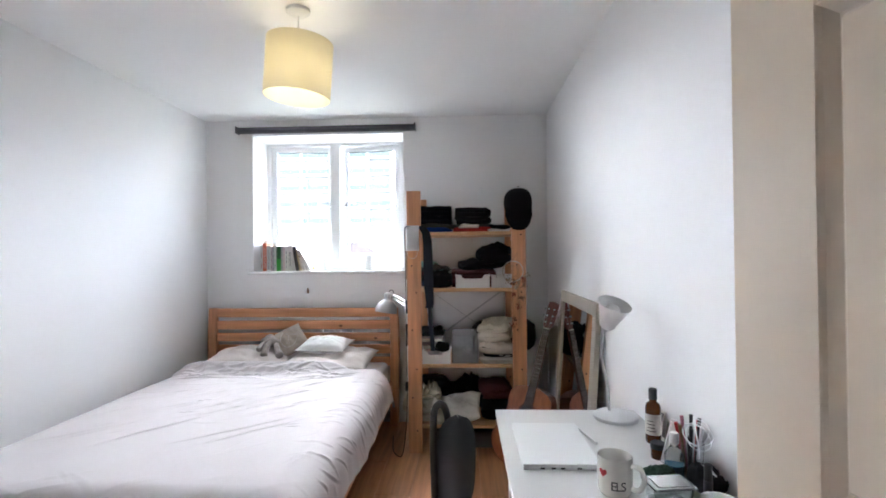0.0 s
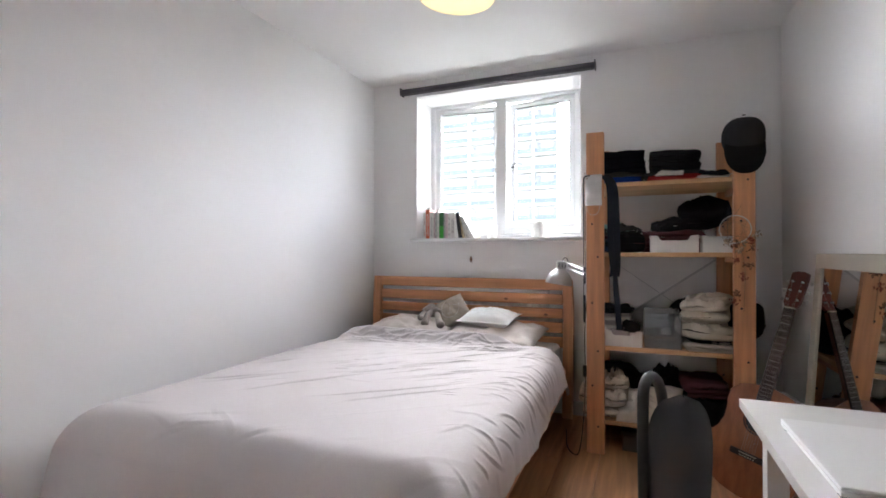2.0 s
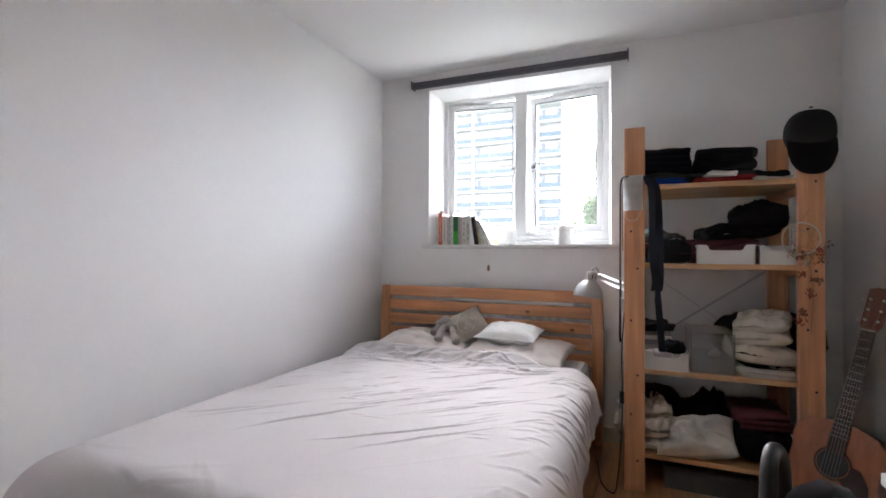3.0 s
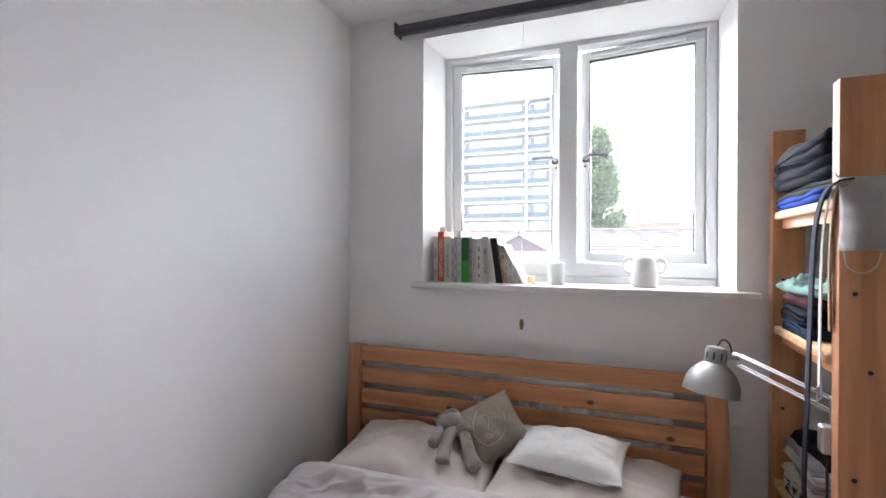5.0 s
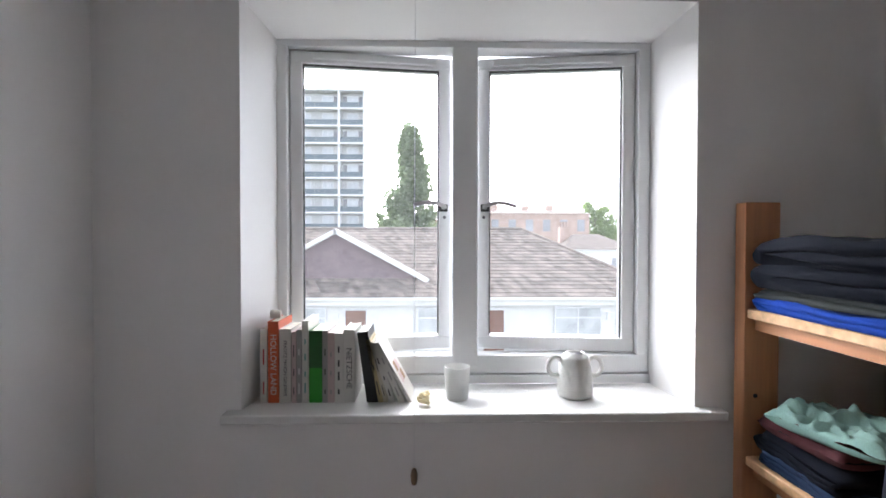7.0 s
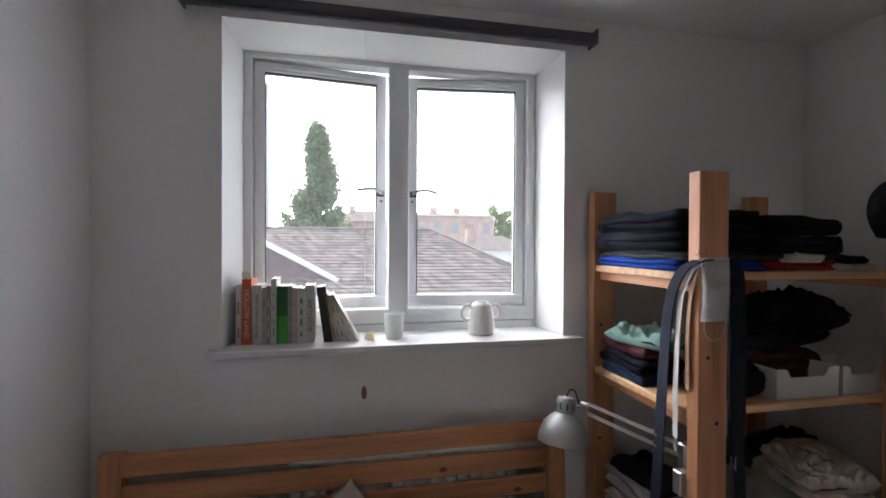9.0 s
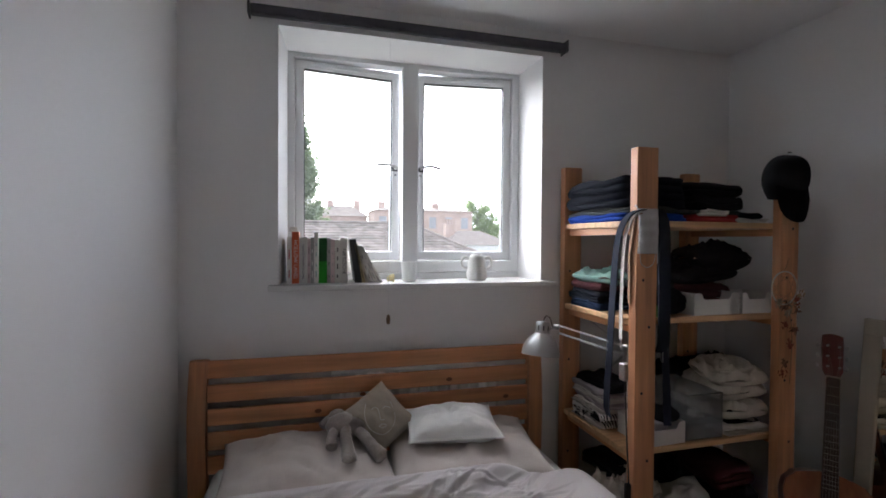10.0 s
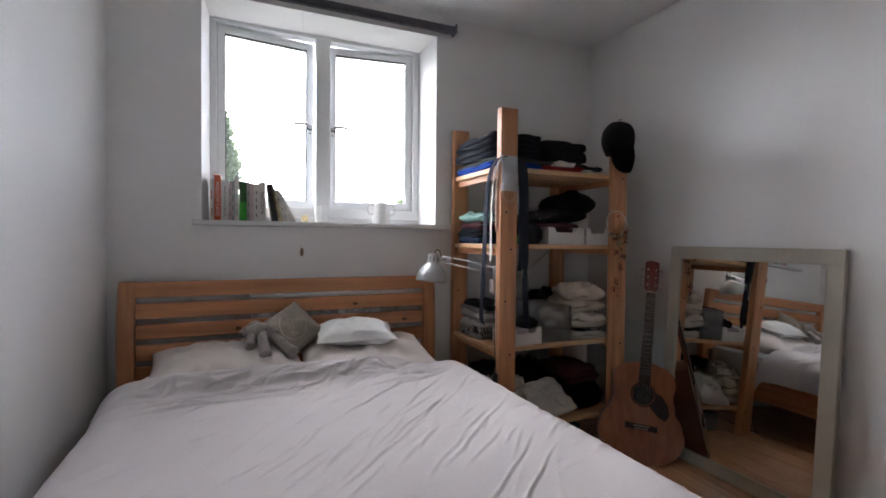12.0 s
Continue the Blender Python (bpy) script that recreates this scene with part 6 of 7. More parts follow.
def book(x, w, h, d, c, label, lean=0.0, text="", tcol=None, bars=0, split=None, y0=3.955, tsize=0.02):
    """A book with covers, spine and pages; x is its lower left corner, the spine faces the room."""
    m = pose(x, y0, SZ + 0.0005) @ Matrix.Rotation(radians(lean), 4, "Y")
    if lean > 0:  # leans to its left: it turns about its lower right corner
        m = pose(x + w, y0, SZ + 0.0005) @ Matrix.Rotation(radians(-lean), 4, "Y") @ pose(-w, 0, 0)
    t = thing("book", (x + w / 2, y0 + d / 2, SZ), label, "book", "books on the window board")
    c_ = min(0.002, w * 0.15)

    def put(name, bm, mt, lb=""):
        bm.transform(m)
        return part(name, bm, mt, t, lb)

    put("cover", boxed(0, c_, 0.0005, d, 0, h), c)
    put("cover", boxed(w - c_, w, 0.0005, d, 0, h), c)
    if split:
        put("spine", boxed(0, w, 0, 0.0022, h * 0.48, h), c)
        put("spine", boxed(0, w, 0, 0.0022, 0, h * 0.48), split)
    else:
        put("spine", boxed(0, w, 0, 0.0022, 0, h), c)
    put("pages", boxed(c_, w - c_, 0.0024, d - 0.004, 0.003, h - 0.003), PAPER)
    if text:
        lettering(text, tsize, m @ pose(w / 2, -0.0006, h * 0.47, 90, 0, 0) @ pose(0, 0, 0, 0, 0, -90), tcol, t, "title")
    rb = random.Random(int(x * 1000))
    for k in range(bars):
        z0 = h * (0.12 + 0.8 * k / bars)
        put("print_bar", boxed(w * 0.38, w * 0.6, -0.0005, -0.00005, z0, z0 + h * 0.4 / bars * rb.uniform(0.4, 1.3)), tcol or GRY)
    return m, t


book(-1.309, 0.018, 0.200, 0.13, WHT, "slim pale paperback with red print on its spine", 0, "", REDP, 2)
book(-1.289, 0.029, 0.221, 0.125, ORG, "orange book titled in white on its spine", 0, "HOLLOW LAND", WHITEP, 0, None, 3.955, 0.0225)
book(-1.258, 0.031, 0.200, 0.13, WHT, "white book with dark spine lettering", 0, "FRANTZ FANON OEUVRES", DARKP, 0, None, 3.955, 0.0125)
book(-1.225, 0.012, 0.192, 0.12, PNK, "slim pale pink paperback", 0, "", DARKP, 3)
book(-1.212, 0.014, 0.198, 0.12, GRY, "slim grey paperback standing upright", 0, "", WHITEP, 3)
book(-1.197, 0.017, 0.222, 0.12, WHT, "tall white book with a teal edge on its spine", 0, "", TEALC, 4)
book(-1.178, 0.035, 0.196, 0.125, DGRN, "two-tone dark and bright green book", 0, "", LGRN, 0, LGRN)
book(-1.142, 0.014, 0.196, 0.12, GRY, "slim grey paperback beside a green book", 0, "", DARKP, 3)
book(-1.128, 0.018, 0.190, 0.12, PNK, "pale paperback with faded spine", 0, "", GRY, 3)
book(-1.109, 0.022, 0.188, 0.12, WHT, "white paperback with a small spine title", 0, "", DARKP, 4)
book(-1.086, 0.031, 0.198, 0.125, WHT, "white book with a grey top titled on its spine", 0, "NIETZSCHE", DARKP, 0, None, 3.955, 0.0215)
book(-1.022, 0.030, 0.196, 0.125, BLK, "thick black book leaning on its neighbour", 8)
book(-0.990, 0.013, 0.176, 0.12, YEL, "thin yellow-edged book leaning", 12, "", DARKP, 2)
book(-0.975, 0.010, 0.170, 0.12, CRM, "thin cream book leaning over", 14, "", DARKP, 2)
book(-0.959, 0.014, 0.172, 0.12, WHT, "white paperback leaning over its neighbour", 19, "", DARKP, 3)
book(-0.935, 0.016, 0.180, 0.125, WHT, "white paperback leaning over at the row's end", 24, "", GRY, 3)
M6, last = book(-0.909, 0.009, 0.184, 0.13, WHT, "thin white book with cover pictures leaning at the end", 29, "", GRY, 2)
for k in range(2):
    for q in range(2):
        bm = boxed(0.0092, 0.0097, 0.03 + 0.036 * k, 0.06 + 0.036 * k, 0.05 + 0.034 * q, 0.08 + 0.034 * q)
        bm.transform(M6)
        part("cover_picture", bm, LEATH if (k + q) % 2 else PNK, last)
garment("note_paper", -1.285, 4.01, SZ + 0.222, 0.03, 0.03, 0.02, OFFW, "folded cream note sticking out of a book", 60.0, 10, 0, 0, 1, 0.002, 6, "paper")

GOLD = mat("gold_metal", (0.82, 0.72, 0.46), 0.35, metal=1.0)
gf = thing("gold_ornament", (-0.885, 3.92, SZ), "small gold flower cluster ornament", "ornament")
rnd = random.Random(9)
for k in range(9):
    a = k * 2.4
    c = Vector((-0.868 + 0.011 * math.cos(a), 3.93 + 0.010 * math.sin(a), SZ + 0.008 + 0.026 * (k / 9)))
    bm = bmesh.new()
    for q in range(5):
        b = q * 2 * math.pi / 5
        bmesh.ops.create_icosphere(bm, subdivisions=1, radius=0.0036, matrix=Matrix.Translation(c + Vector((0.0052 * math.cos(b), rnd.uniform(-0.002, 0.002), 0.0052 * math.sin(b)))))
    bmesh.ops.create_icosphere(bm, subdivisions=1, radius=0.003, matrix=Matrix.Translation(c))
    part("flower", bm, GOLD, gf, "", True)

can = thing("candle_glass", (-0.775, 3.985, SZ), "white candle in a frosted glass", "candle")
FROST = bpy.data.materials.new("frosted_white_glass")
FROST.use_nodes = True
fb_ = FROST.node_tree.nodes["Principled BSDF"]
fb_.inputs["Base Color"].default_value = (0.86, 0.87, 0.86, 1)
fb_.inputs["Roughness"].default_value = 0.35
fb_.inputs["Transmission Weight"].default_value = 0.45
fb_.inputs["IOR"].default_value = 1.1
bm = bmesh.new()
lathe(bm, [(0, 0), (0.029, 0), (0.031, 0.003), (0.036, 0.09), (0.0345, 0.0905), (0.034, 0.088), (0.029, 0.006), (0, 0.005)], 36, pose(-0.775, 3.985, SZ))
part("glass", bm, FROST, can, "", True)
bm = bmesh.new()
lathe(bm, [(0, 0.006), (0.0285, 0.006), (0.0285, 0.055), (0.02, 0.053), (0, 0.053)], 28, pose(-0.775, 3.985, SZ))
part("wax", bm, OFFW, can, "", True)
part("wick", tube(bmesh.new(), [(-0.775, 3.985, SZ + 0.052), (-0.774, 3.985, SZ + 0.062)], 0.0008, 5), BLACK, can)

VASE = mat("speckled_white_ceramic", (0.72, 0.72, 0.70), 0.55, 0.04, 60, 0.08, 0.25, 160)
va = thing("vase", (-0.435, 4.0, SZ), "white speckled ceramic vase with two ring handles", "vase")
VM = pose(-0.439, 4.0, SZ) @ Matrix.Diagonal((0.89, 0.89, 1, 1))
bm = bmesh.new()
lathe(bm, [(0, 0.002), (0.044, 0), (0.052, 0.004), (0.0555, 0.02), (0.054, 0.05), (0.0495, 0.085), (0.044, 0.107), (0.036, 0.118), (0.029, 0.121), (0.0265, 0.125), (0.024, 0.124), (0.024, 0.116), (0.036, 0.104), (0.046, 0.06), (0.042, 0.01), (0, 0.008)], 44, VM)
part("pot", bm, VASE, va, "", True)
for s in (-1, 1):
    bm = bmesh.new()
    ringp = [(s * (0.062 + 0.024 * math.cos(a)), 0, 0.084 + 0.027 * math.sin(a)) for a in [k * 2 * math.pi / 32 for k in range(33)]]
    tube(bm, ringp, 0.0068, 12, False)
    bm.transform(VM)
    part("ring_handle", bm, VASE, va, "", True)

# ---- outside ----
GZ = -5.5
GROUND = mat("far_ground", (0.12, 0.13, 0.09), 0.95, 0.3, 0.3, 0.1, 0, 3)
setting("ground", boxed(-900, 900, -900, 1800, GZ - 0.5, GZ), GROUND, "streets and gardens far below the window", "ground")
CONC = mat("pale_concrete", (0.6, 0.6, 0.59), 0.8, 0.06, 0.4, 0.04, 0, 8)
BALC = mat("blue_grey_balcony_panel", (0.085, 0.115, 0.13), 0.6, 0.08, 0.8, 0.03, 0, 8)
# back wall behind the balconies, with their shade put into a greyer colour
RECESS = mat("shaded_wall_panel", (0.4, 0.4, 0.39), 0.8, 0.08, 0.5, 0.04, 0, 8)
WDARK = mat("dark_window_glass", (0.14, 0.145, 0.15), 0.2, 0.2, 0.6, 0.05, 0, 8)
# the sky's reflection in the panes is painted as a pale base colour
WPALE = mat("sky_pale_window_glass", (0.42, 0.44, 0.45), 0.3, 0.1, 0.6, 0.05, 0, 8)
WFRM = mat("white_window_frames", (0.6, 0.6, 0.6), 0.5)


def tower():
    """A slab block: floors with balconies between white cross walls."""
    TX0, TX1, TY, SH, N = -37.5, -11.6, 78.0, 2.75, 12
    top = 1.55 + 0.317 * 75.4
    t = thing("tower_block", ((TX0 + TX1) / 2, TY + 6, GZ), "tall pale concrete block of flats with blue-grey balconies", "apartment building")
    base = top - N * SH
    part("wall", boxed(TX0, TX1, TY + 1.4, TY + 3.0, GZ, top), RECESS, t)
    part("lower_wall", boxed(TX0, TX1, TY, TY + 1.4, GZ, base), CONC, t)
    part("roof", boxed(TX0 - 0.1, TX1 + 0.1, TY - 0.2, TY + 3.1, top, top + 0.35), CONC, t)
    walls = [TX0, TX1 - 15.2, TX1 - 4.0, TX1]
    for x in walls:
        part("cross_wall", boxed(x - 0.16, x + 0.16, TY - 0.1, TY + 1.42, base, top), CONC, t)
    glass = mesh_of("window", boxed(-0.85, 0.85, -0.06, 0.06, 0, 1.15), WPALE)
    dark = mesh_of("balcony_door", boxed(-0.32, 0.32, -0.06, 0.06, 0, 2.0), WDARK)
    bar = boxed(-0.9, 0.9, -0.1, 0.0, -0.06, 0.02)
    box(bar, -0.9, 0.9, -0.1, 0.0, 1.12, 1.2)
    for x in (-0.9, -0.03, 0.84):
        box(bar, x, x + 0.06, -0.1, 0.0, -0.02, 1.15)
    frames = mesh_of("window_frame", bar, WFRM)
    panels = {}

    def put(name, me, x, y, z, parent):
        o = new(name, me)
        attach(o, parent)
        o.matrix_basis = Matrix.Translation((x, y, z))
        return o

    for f in range(N):
        z = base + f * SH
        part("floor_slab", boxed(TX0, TX1, TY - 0.15, TY + 1.4, z - 0.14, z + 0.14), CONC, t)
        for a, b in zip(walls, walls[1:]):
            n = max(1, round((b - a) / 3.8))
            w = (b - a - 0.4) / n
            key = round(w, 2)
            if key not in panels:
                panels[key] = mesh_of("balcony_panel", boxed(-w / 2 + 0.03, w / 2 - 0.03, 0, 0.1, 0, 0.85), BALC)
            for k in range(n):
                x = a + 0.2 + (k + 0.5) * w
                put("balcony_panel", panels[key], x, TY, z + 0.14, t)
                put("window", glass, x, TY + 1.38, z + 1.1, t)
                put("window_frame", frames, x, TY + 1.36, z + 1.1, t)
            if f % 2:
                for x in (a + 0.75, b - 0.75):
                    put("balcony_door", dark, x, TY + 1.33, z + 0.2, t)


tower()

# houses with tiled roofs below the window
TILE = mat("weathered_roof_tiles", (0.2, 0.168, 0.145), 0.9, 0.25, 2.5, 0.15, 0.2, 30, islands=0.3)
HUNG = mat("plum_hung_tiles", (0.17, 0.125, 0.13), 0.85, 0.12, 1.5, 0.08, 0.2, 14, islands=0.1)
RENDERW = mat("white_render", (0.62, 0.61, 0.58), 0.8, 0.05, 1.5, 0.04, 0.1, 20)
BRICKF = mat("far_red_brick", (0.42, 0.31, 0.26), 0.9, 0.15, 1.0, 0.1, 0, 10)


def tile_rows(a, b, c, d, rows, cols, lap=0.03):
    """Tiles on a slope: a to b the eave, d to c the ridge."""
    a, b, c, d = (Vector(v) for v in (a, b, c, d))
    nrm = (b - a).cross(d - a).normalized()
    if nrm.z < 0:
        nrm.negate()
    vs, fs = [], []
    for j in range(rows):
        s0, s1 = j / rows, (j + 1.06) / rows
        l0, r0 = a.lerp(d, s0), b.lerp(c, s0)
        l1, r1 = a.lerp(d, min(1, s1)), b.lerp(c, min(1, s1))
        n = max(2, int(cols * (r0 - l0).length / max(0.1, (b - a).length)))
        for i in range(n):
            o = 0.5 * (j % 2) / n
            u0, u1 = min(1, i / n + o * 0.98), min(1, (i + 0.96) / n + o)
            if u1 - u0 < 0.004:
                continue
            up = nrm * (lap * (1 + 0.35 * random.random()))
            k = len(vs)
            p = [l0.lerp(r0, u0) + up, l0.lerp(r0, u1) + up, l1.lerp(r1, u1) + nrm * 0.01, l1.lerp(r1, u0) + nrm * 0.01]
            vs += p + [p[0] - up, p[1] - up]
            fs += [(k, k + 1, k + 2, k + 3), (k, k + 4, k + 5, k + 1)]
    me = bpy.data.meshes.new("roof_tiles")
    me.from_pydata([tuple(v) for v in vs], [], fs)
    return me


def tiles(parent, *args):
    me = tile_rows(*args)
    me.materials.append(TILE)
    o = new("roof_tiles", me)
    o["kind"] = "stuff"
    attach(o, parent)
    return o


BROWND = mat("brown_front_door", (0.16, 0.07, 0.045), 0.5, 0.1, 2)
NETC = mat("net_curtained_glass", (0.45, 0.46, 0.46), 0.2, 0.25, 1.2, 0.05, 0, 8)


def house():
    h = thing("house", (0, 26, GZ), "low white house with weathered tiled roof and a plum gable", "house")
    EY, RY, EZ, RZ, HX, CX = 22.0, 27.5, -0.68, 2.25, 3.9, 9.5
    part("wall", boxed(-18, 9.0, EY + 0.5, 32.5, GZ, EZ - 0.02), RENDERW, h)
    slope = bmesh.new()
    v = [slope.verts.new(p) for p in ((-19, EY, EZ), (CX, EY, EZ), (HX, RY, RZ), (-19, RY, RZ), (-19, 33, EZ), (CX, 33, EZ))]
    for f in ((0, 1, 2, 3), (3, 2, 5, 4), (1, 5, 2)):
        slope.faces.new([v[i] for i in f])
    r = part("roof", slope, TILE, h)
    tiles(r, (-19, EY, EZ), (CX, EY, EZ), (HX, RY, RZ), (-19, RY, RZ), 21, 100, 0.03)
    tiles(r, (CX, EY, EZ), (CX, 33, EZ), (HX, RY, RZ), (HX, RY + 0.01, RZ), 22, 40)
    bm = bmesh.new()
    tube(bm, [(-19, RY, RZ + 0.03), (HX, RY, RZ + 0.03)], 0.09, 8)
    tube(bm, [(HX, RY, RZ + 0.03), (CX, EY, EZ + 0.05)], 0.08, 8)
    part("ridge", bm, TILE, r)
    part("gutter", boxed(-19, CX, EY - 0.14, EY + 0.02, EZ - 0.14, EZ - 0.01, 0.02), RENDERW, h)
    part("fascia", boxed(-19, CX, EY + 0.021, EY + 0.06, EZ - 0.34, EZ - 0.01), RENDERW, h)
    part("downpipe", boxed(1.25, 1.35, EY + 0.4, EY + 0.5, GZ, EZ - 0.1), WFRM, h)
    for x in (-13.0, -7.2, -1.4, 4.4):
        w = part("window", boxed(x, x + 1.9, EY + 0.42, EY + 0.52, EZ - 1.75, EZ - 0.52), NETC, h)
        f = boxed(x - 0.06, x + 1.96, EY + 0.4, EY + 0.45, EZ - 0.52, EZ - 0.44)
        box(f, x - 0.06, x + 1.96, EY + 0.4, EY + 0.45, EZ - 0.95, EZ - 0.89)
        for xx in (x - 0.06, x + 0.92, x + 1.9):
            box(f, xx, xx + 0.06, EY + 0.4, EY + 0.45, EZ - 1.75, EZ - 0.52)
        part("frame", f, WFRM, w)
        d = part("door", boxed(x + 2.75, x + 3.6, EY + 0.43, EY + 0.52, EZ - 2.6, EZ - 0.6), BROWND, h)
        f = boxed(x + 2.67, x + 3.68, EY + 0.4, EY + 0.49, EZ - 0.6, EZ - 0.5)
        box(f, x + 2.67, x + 2.75, EY + 0.4, EY + 0.49, EZ - 2.6, EZ - 0.6)
        box(f, x + 3.6, x + 3.68, EY + 0.4, EY + 0.49, EZ - 2.6, EZ - 0.6)
        part("door_frame", f, WFRM, d)
        part("meter_box", boxed(x + 2.2, x + 2.45, EY + 0.4, EY + 0.5, EZ - 1.0, EZ - 0.7), WFRM, h)
    # gable that stands on the roof slope
    ax, az, gy, hw, gz = -5.0, 2.02, 23.28, 3.7, -0.0
    bm = bmesh.new()
    f = [bm.verts.new(p) for p in ((ax - hw, gy, gz), (ax + hw, gy, gz), (ax, gy, az), (ax - hw, gy + 0.3, gz), (ax + hw, gy + 0.3, gz), (ax, gy + 0.3, az))]
    for q in ((0, 1, 2), (3, 5, 4), (0, 2, 5, 3), (2, 1, 4, 5), (0, 3, 4, 1)):
        bm.faces.new([f[i] for i in q])
    g = part("gable", bm, HUNG, h, "plum hung tiles")
    me = bpy.data.meshes.new("hung_tiles")
    vs, fs = [], []
    rows = 17
    for j in range(rows):
        z0 = gz + (az - gz) * j / rows
        half = hw * (1 - (j + 1) / rows)
        n = int(2 * half / 0.3)
        for i in range(n):
            x = ax - half + 2 * half * i / n
            k = len(vs)
            vs += [(x + 0.01, gy - 0.035, z0), (x + 2 * half / n - 0.01, gy - 0.035, z0), (x + 2 * half / n - 0.01, gy - 0.005, z0 + 0.14), (x + 0.01, gy - 0.005, z0 + 0.14)]
            fs.append((k, k + 1, k + 2, k + 3))
    me.from_pydata(vs, [], fs)
    me.materials.append(HUNG)
    o = new("hung_tiles", me)
    o["kind"] = "stuff"
    attach(o, g)
    for s in (-1, 1):
        bm = bmesh.new()
        ribbon(bm, [(ax - s * 0.05, gy - 0.14, az + 0.06), (ax + s * (hw + 0.3), gy - 0.14, gz - 0.11)], (0, 1, 0), 0.36, 0.19)
        part("bargeboard", bm, RENDERW, h)
        tiles(g, (ax + s * (hw + 0.2), gy, gz), (ax + s * (hw + 0.2), gy + 5, gz), (ax, gy + 4.2, az + 0.05), (ax, gy, az + 0.05), 16, 22)


house()


WFAR = mat("far_window_glass", (0.28, 0.28, 0.29), 0.3, 0.15, 0.6)


def far_house(name, x0, x1, y0, y1, z, material, label, chimneys=(), roof=1.6):
    t = thing(name, ((x0 + x1) / 2, y0, GZ), label, "building")
    part("wall", boxed(x0, x1, y0, y1, GZ, z), material, t)
    bm = bmesh.new()
    v = [bm.verts.new(p) for p in ((x0 - 0.3, y0 - 0.3, z), (x1 + 0.3, y0 - 0.3, z), (x1 + 0.3, y1, z), (x0 - 0.3, y1, z), (x0 + 2, (y0 + y1) / 2, z + roof), (x1 - 2, (y0 + y1) / 2, z + roof))]
    for f in ((0, 1, 5, 4), (2, 3, 4, 5), (1, 2, 5), (3, 0, 4), (0, 3, 2, 1)):
        bm.faces.new([v[i] for i in f])
    part("roof", bm, TILE, t)
    for x in chimneys:
        bm = boxed(x - 0.5, x + 0.5, (y0 + y1) / 2 - 0.4, (y0 + y1) / 2 + 0.4, z + 0.2, z + roof + 0.7)
        for k in range(3):
            lathe(bm, [(0.12, 0), (0.15, 0.5), (0, 0.5)], 8, pose(x - 0.3 + k * 0.3, (y0 + y1) / 2, z + roof + 0.7))
        part("chimney", bm, BRICKF, t)
    n = int((x1 - x0) / 2.2)
    for i in range(n):
        x = x0 + (i + 0.5) * (x1 - x0) / n
        for zz in (z - 2.4, z - 5.2):
            part("window", boxed(x - 0.5, x + 0.5, y0 - 0.05, y0 + 0.1, zz, zz + 1.6), WFAR, t)
    return t


far_house("brick_terrace", 6.5, 20.5, 66, 74, 5.4, BRICKF, "distant red brick terrace with chimneys", (8.0, 12.5, 16.0), 0.7)
far_house("brick_terrace", -1.0, 6.2, 72, 80, 4.8, BRICKF, "distant red brick house with a grey roof", (1.0, 5.0), 1.8)
far_house("rendered_house", 11.5, 18.0, 46, 54, 0.9, RENDERW, "distant pale house with a slate roof", (12.5,), 1.5)
far_house("brick_terrace", -8.0, 1.0, 88, 95, 3.0, BRICKF, "distant brick terrace behind the poplar", (-5.0, -1.0), 1.5)
far_house("rendered_house", 24.5, 60.0, 90, 100, 2.0, RENDERW, "distant row of pale houses", (30.0, 40.0), 2.0)
far_house("rendered_house", -90.0, -38.0, 90, 100, 2.0, RENDERW, "distant row of pale houses beside the tower", (-50.0,), 2.0)

def leafy(name, c):
    """Leaves that let some of the light through."""
    m = mat(name, c, 0.55, 0.3, 0.5, 0.2, 0, 5, islands=0.14)
    nt = m.node_tree
    b = nt.nodes["Principled BSDF"]
    tl = nt.nodes.new("ShaderNodeBsdfTranslucent")
    tl.inputs[0].default_value = (c[0] * 1.3, c[1] * 1.3, c[2] * 0.9, 1)
    mix = nt.nodes.new("ShaderNodeMixShader")
    mix.inputs[0].default_value = 0.45
    nt.links.new(b.outputs[0], mix.inputs[1])
    nt.links.new(tl.outputs[0], mix.inputs[2])
    nt.links.new(mix.outputs[0], nt.nodes["Material Output"].inputs[0])
    return m


LEAF_M = leafy("poplar_leaves", (0.155, 0.205, 0.125))
LEAF_B = leafy("broad_leaves", (0.15, 0.21, 0.10))
BARK = mat("grey_bark", (0.12, 0.10, 0.08), 0.9, 0.3, 3, 0.2, 0.4, 20)


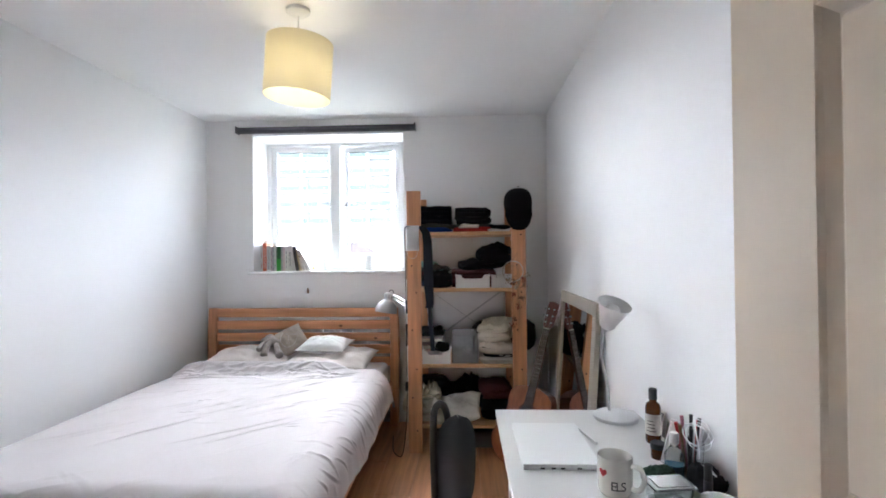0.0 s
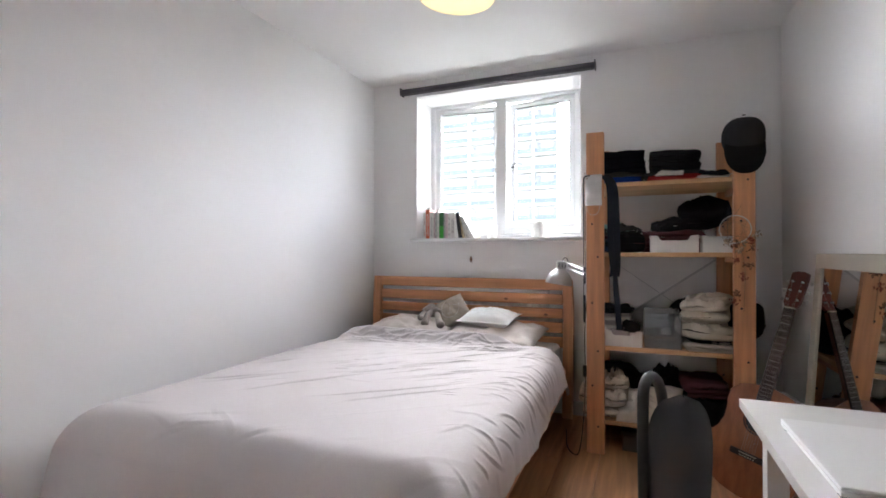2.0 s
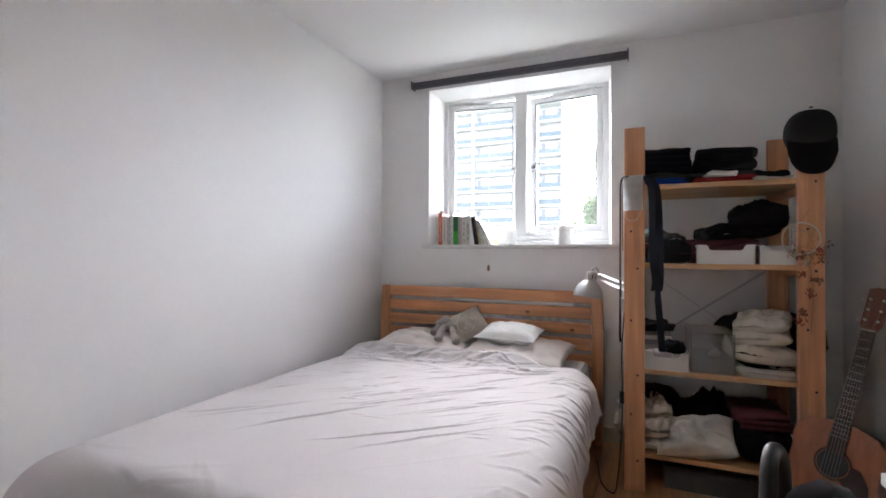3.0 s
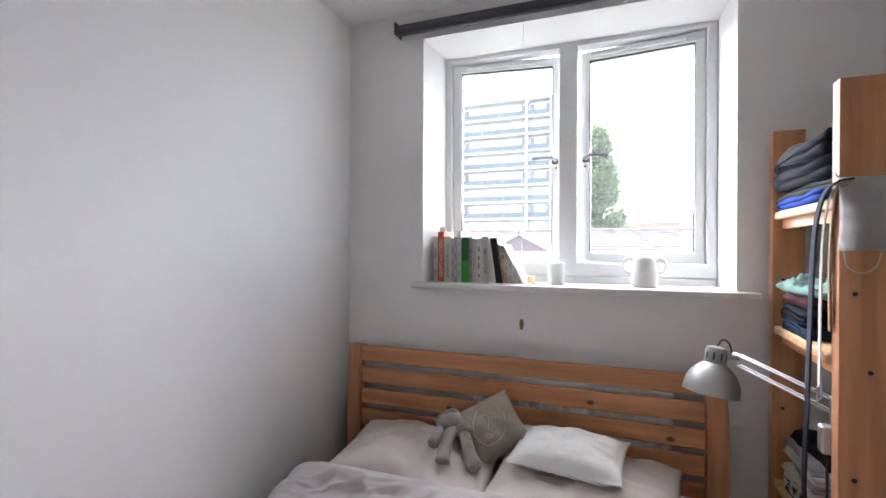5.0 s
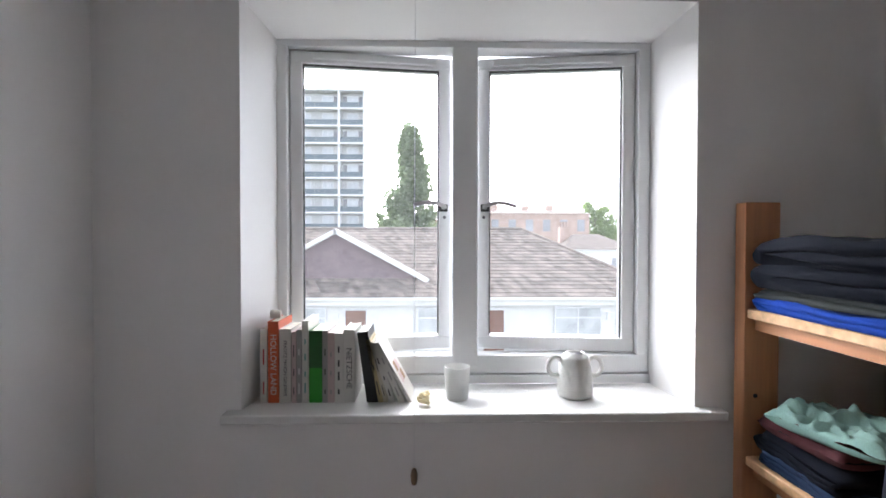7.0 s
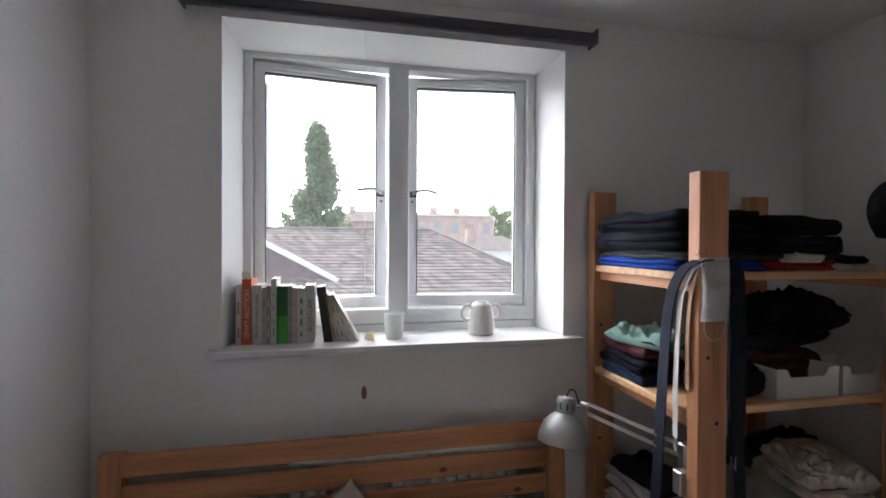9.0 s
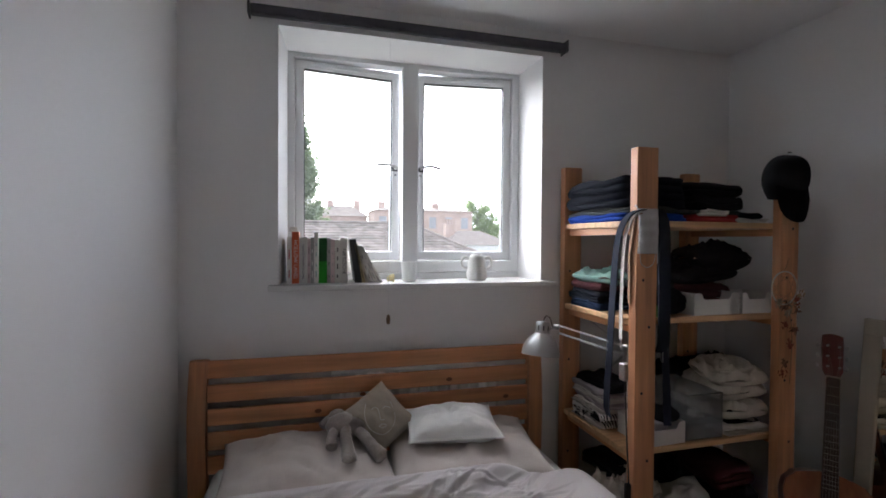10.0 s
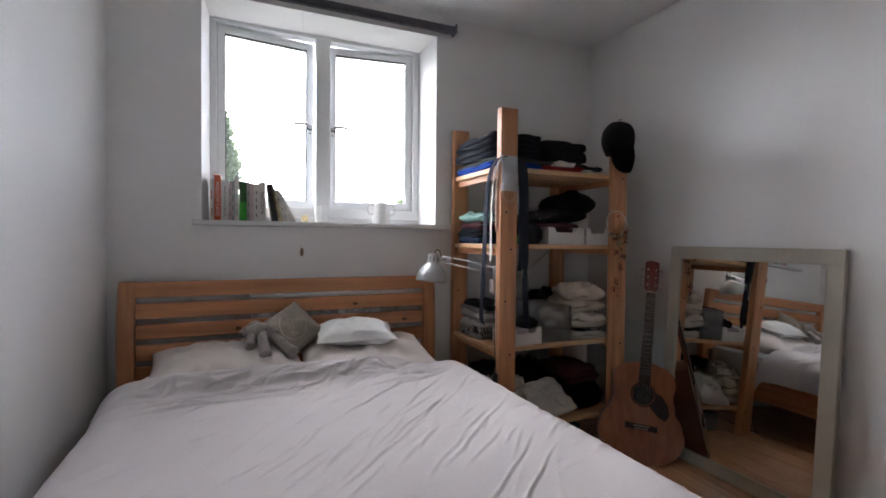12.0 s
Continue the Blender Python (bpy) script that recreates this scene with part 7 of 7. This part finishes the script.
def tree(x, y, height, radius, shape, count, material, label, seed):
    """A tapered trunk with limbs, and a crown of small leaf clumps with gaps."""
    rnd = random.Random(seed)
    t = thing("tree", (x, y, GZ), label, "tree")
    bm = bmesh.new()
    tube(bm, [(x, y, GZ), (x + 0.1, y, GZ + height * 0.5), (x, y, GZ + height * 0.95)], lambda s: 0.35 * (1 - s) + 0.03, 8)
    limbs = []
    for k in range(46):
        s = 0.14 + 0.82 * k / 46
        a = rnd.random() * 6.283
        r = radius * shape(s) * rnd.uniform(0.65, 1.05)
        p0 = Vector((x, y, GZ + height * max(0.05, s - 0.08)))
        p1 = Vector((x + r * math.cos(a), y + r * math.sin(a), GZ + height * min(1, s + 0.04)))
        tube(bm, [p0, p0.lerp(p1, 0.5) + Vector((0, 0, -0.1)), p1], lambda q: 0.07 * (1 - q) + 0.01, 5)
        limbs.append((p0, p1))
    part("trunk", bm, BARK, t)
    vs, fs = [], []
    for k in range(count):
        p0, p1 = limbs[int(rnd.random() * len(limbs))]
        c = p0.lerp(p1, rnd.random() ** 0.55) + Vector((rnd.gauss(0, 1), rnd.gauss(0, 1), rnd.gauss(0, 1.2))) * radius * 0.1
        size = rnd.uniform(0.10, 0.24)
        n = Vector((rnd.gauss(0, 1), rnd.gauss(0, 1), rnd.gauss(0, 1))).normalized()
        u = n.orthogonal().normalized() * size
        w = n.cross(u)
        i = len(vs)
        vs += [c - u, c + w * 0.7, c + u, c - w * 0.7]
        fs.append((i, i + 1, i + 2, i + 3))
    me = bpy.data.meshes.new("crown")
    me.from_pydata([tuple(v) for v in vs], [], fs)
    me.materials.append(material)
    o = new("crown", me)
    attach(o, t)
    return t


conic = lambda s: (0.35 + 0.65 * min(1, s / 0.25)) * max(0.03, (1 - s)) ** 0.95 * 1.25
roundish = lambda s: math.sqrt(max(0.02, 1 - (2 * s - 1.1) ** 2))
tree(-3.05, 52, 19.1, 4.3, conic, 34000, LEAF_M, "tall green poplar with a pointed crown", 3)
tree(24.0, 74, 13.3, 3.2, roundish, 9000, LEAF_B, "round bright green tree among distant houses", 5)
tree(30, 84, 11.6, 4.0, roundish, 6000, LEAF_B, "round bright green tree among distant houses", 6)
tree(-6.2, 58, 10.6, 1.7, roundish, 5000, LEAF_B, "bushy green tree below the poplar", 7)
tree(-0.4, 64, 9.6, 2.6, roundish, 6000, LEAF_B, "bushy green tree below the poplar", 8)

# ---- floor boards ----
bw = 0.192
lengths = {}
for i in range(14):
    x = XL + bw * (i + 0.5)
    cuts = [-1.2] + [c for c in (-1.2 + 1.2 * j - 0.4 * (i % 3) for j in range(6)) if -1.0 < c < YN - 0.1] + [YN]
    for y0, y1 in zip(cuts, cuts[1:]):
        key = round(y1 - y0, 3)
        if key not in lengths:
            lengths[key] = mesh_of("plank", boxed(-bw / 2 + 0.0006, bw / 2 - 0.0006, -key / 2 + 0.0006, key / 2 - 0.0006, -0.011, 0, 0.0012), LAMI)
        o = new("plank", lengths[key])
        o.parent = floor
        o.matrix_basis = Matrix.Translation((x, (y0 + y1) / 2, 0))
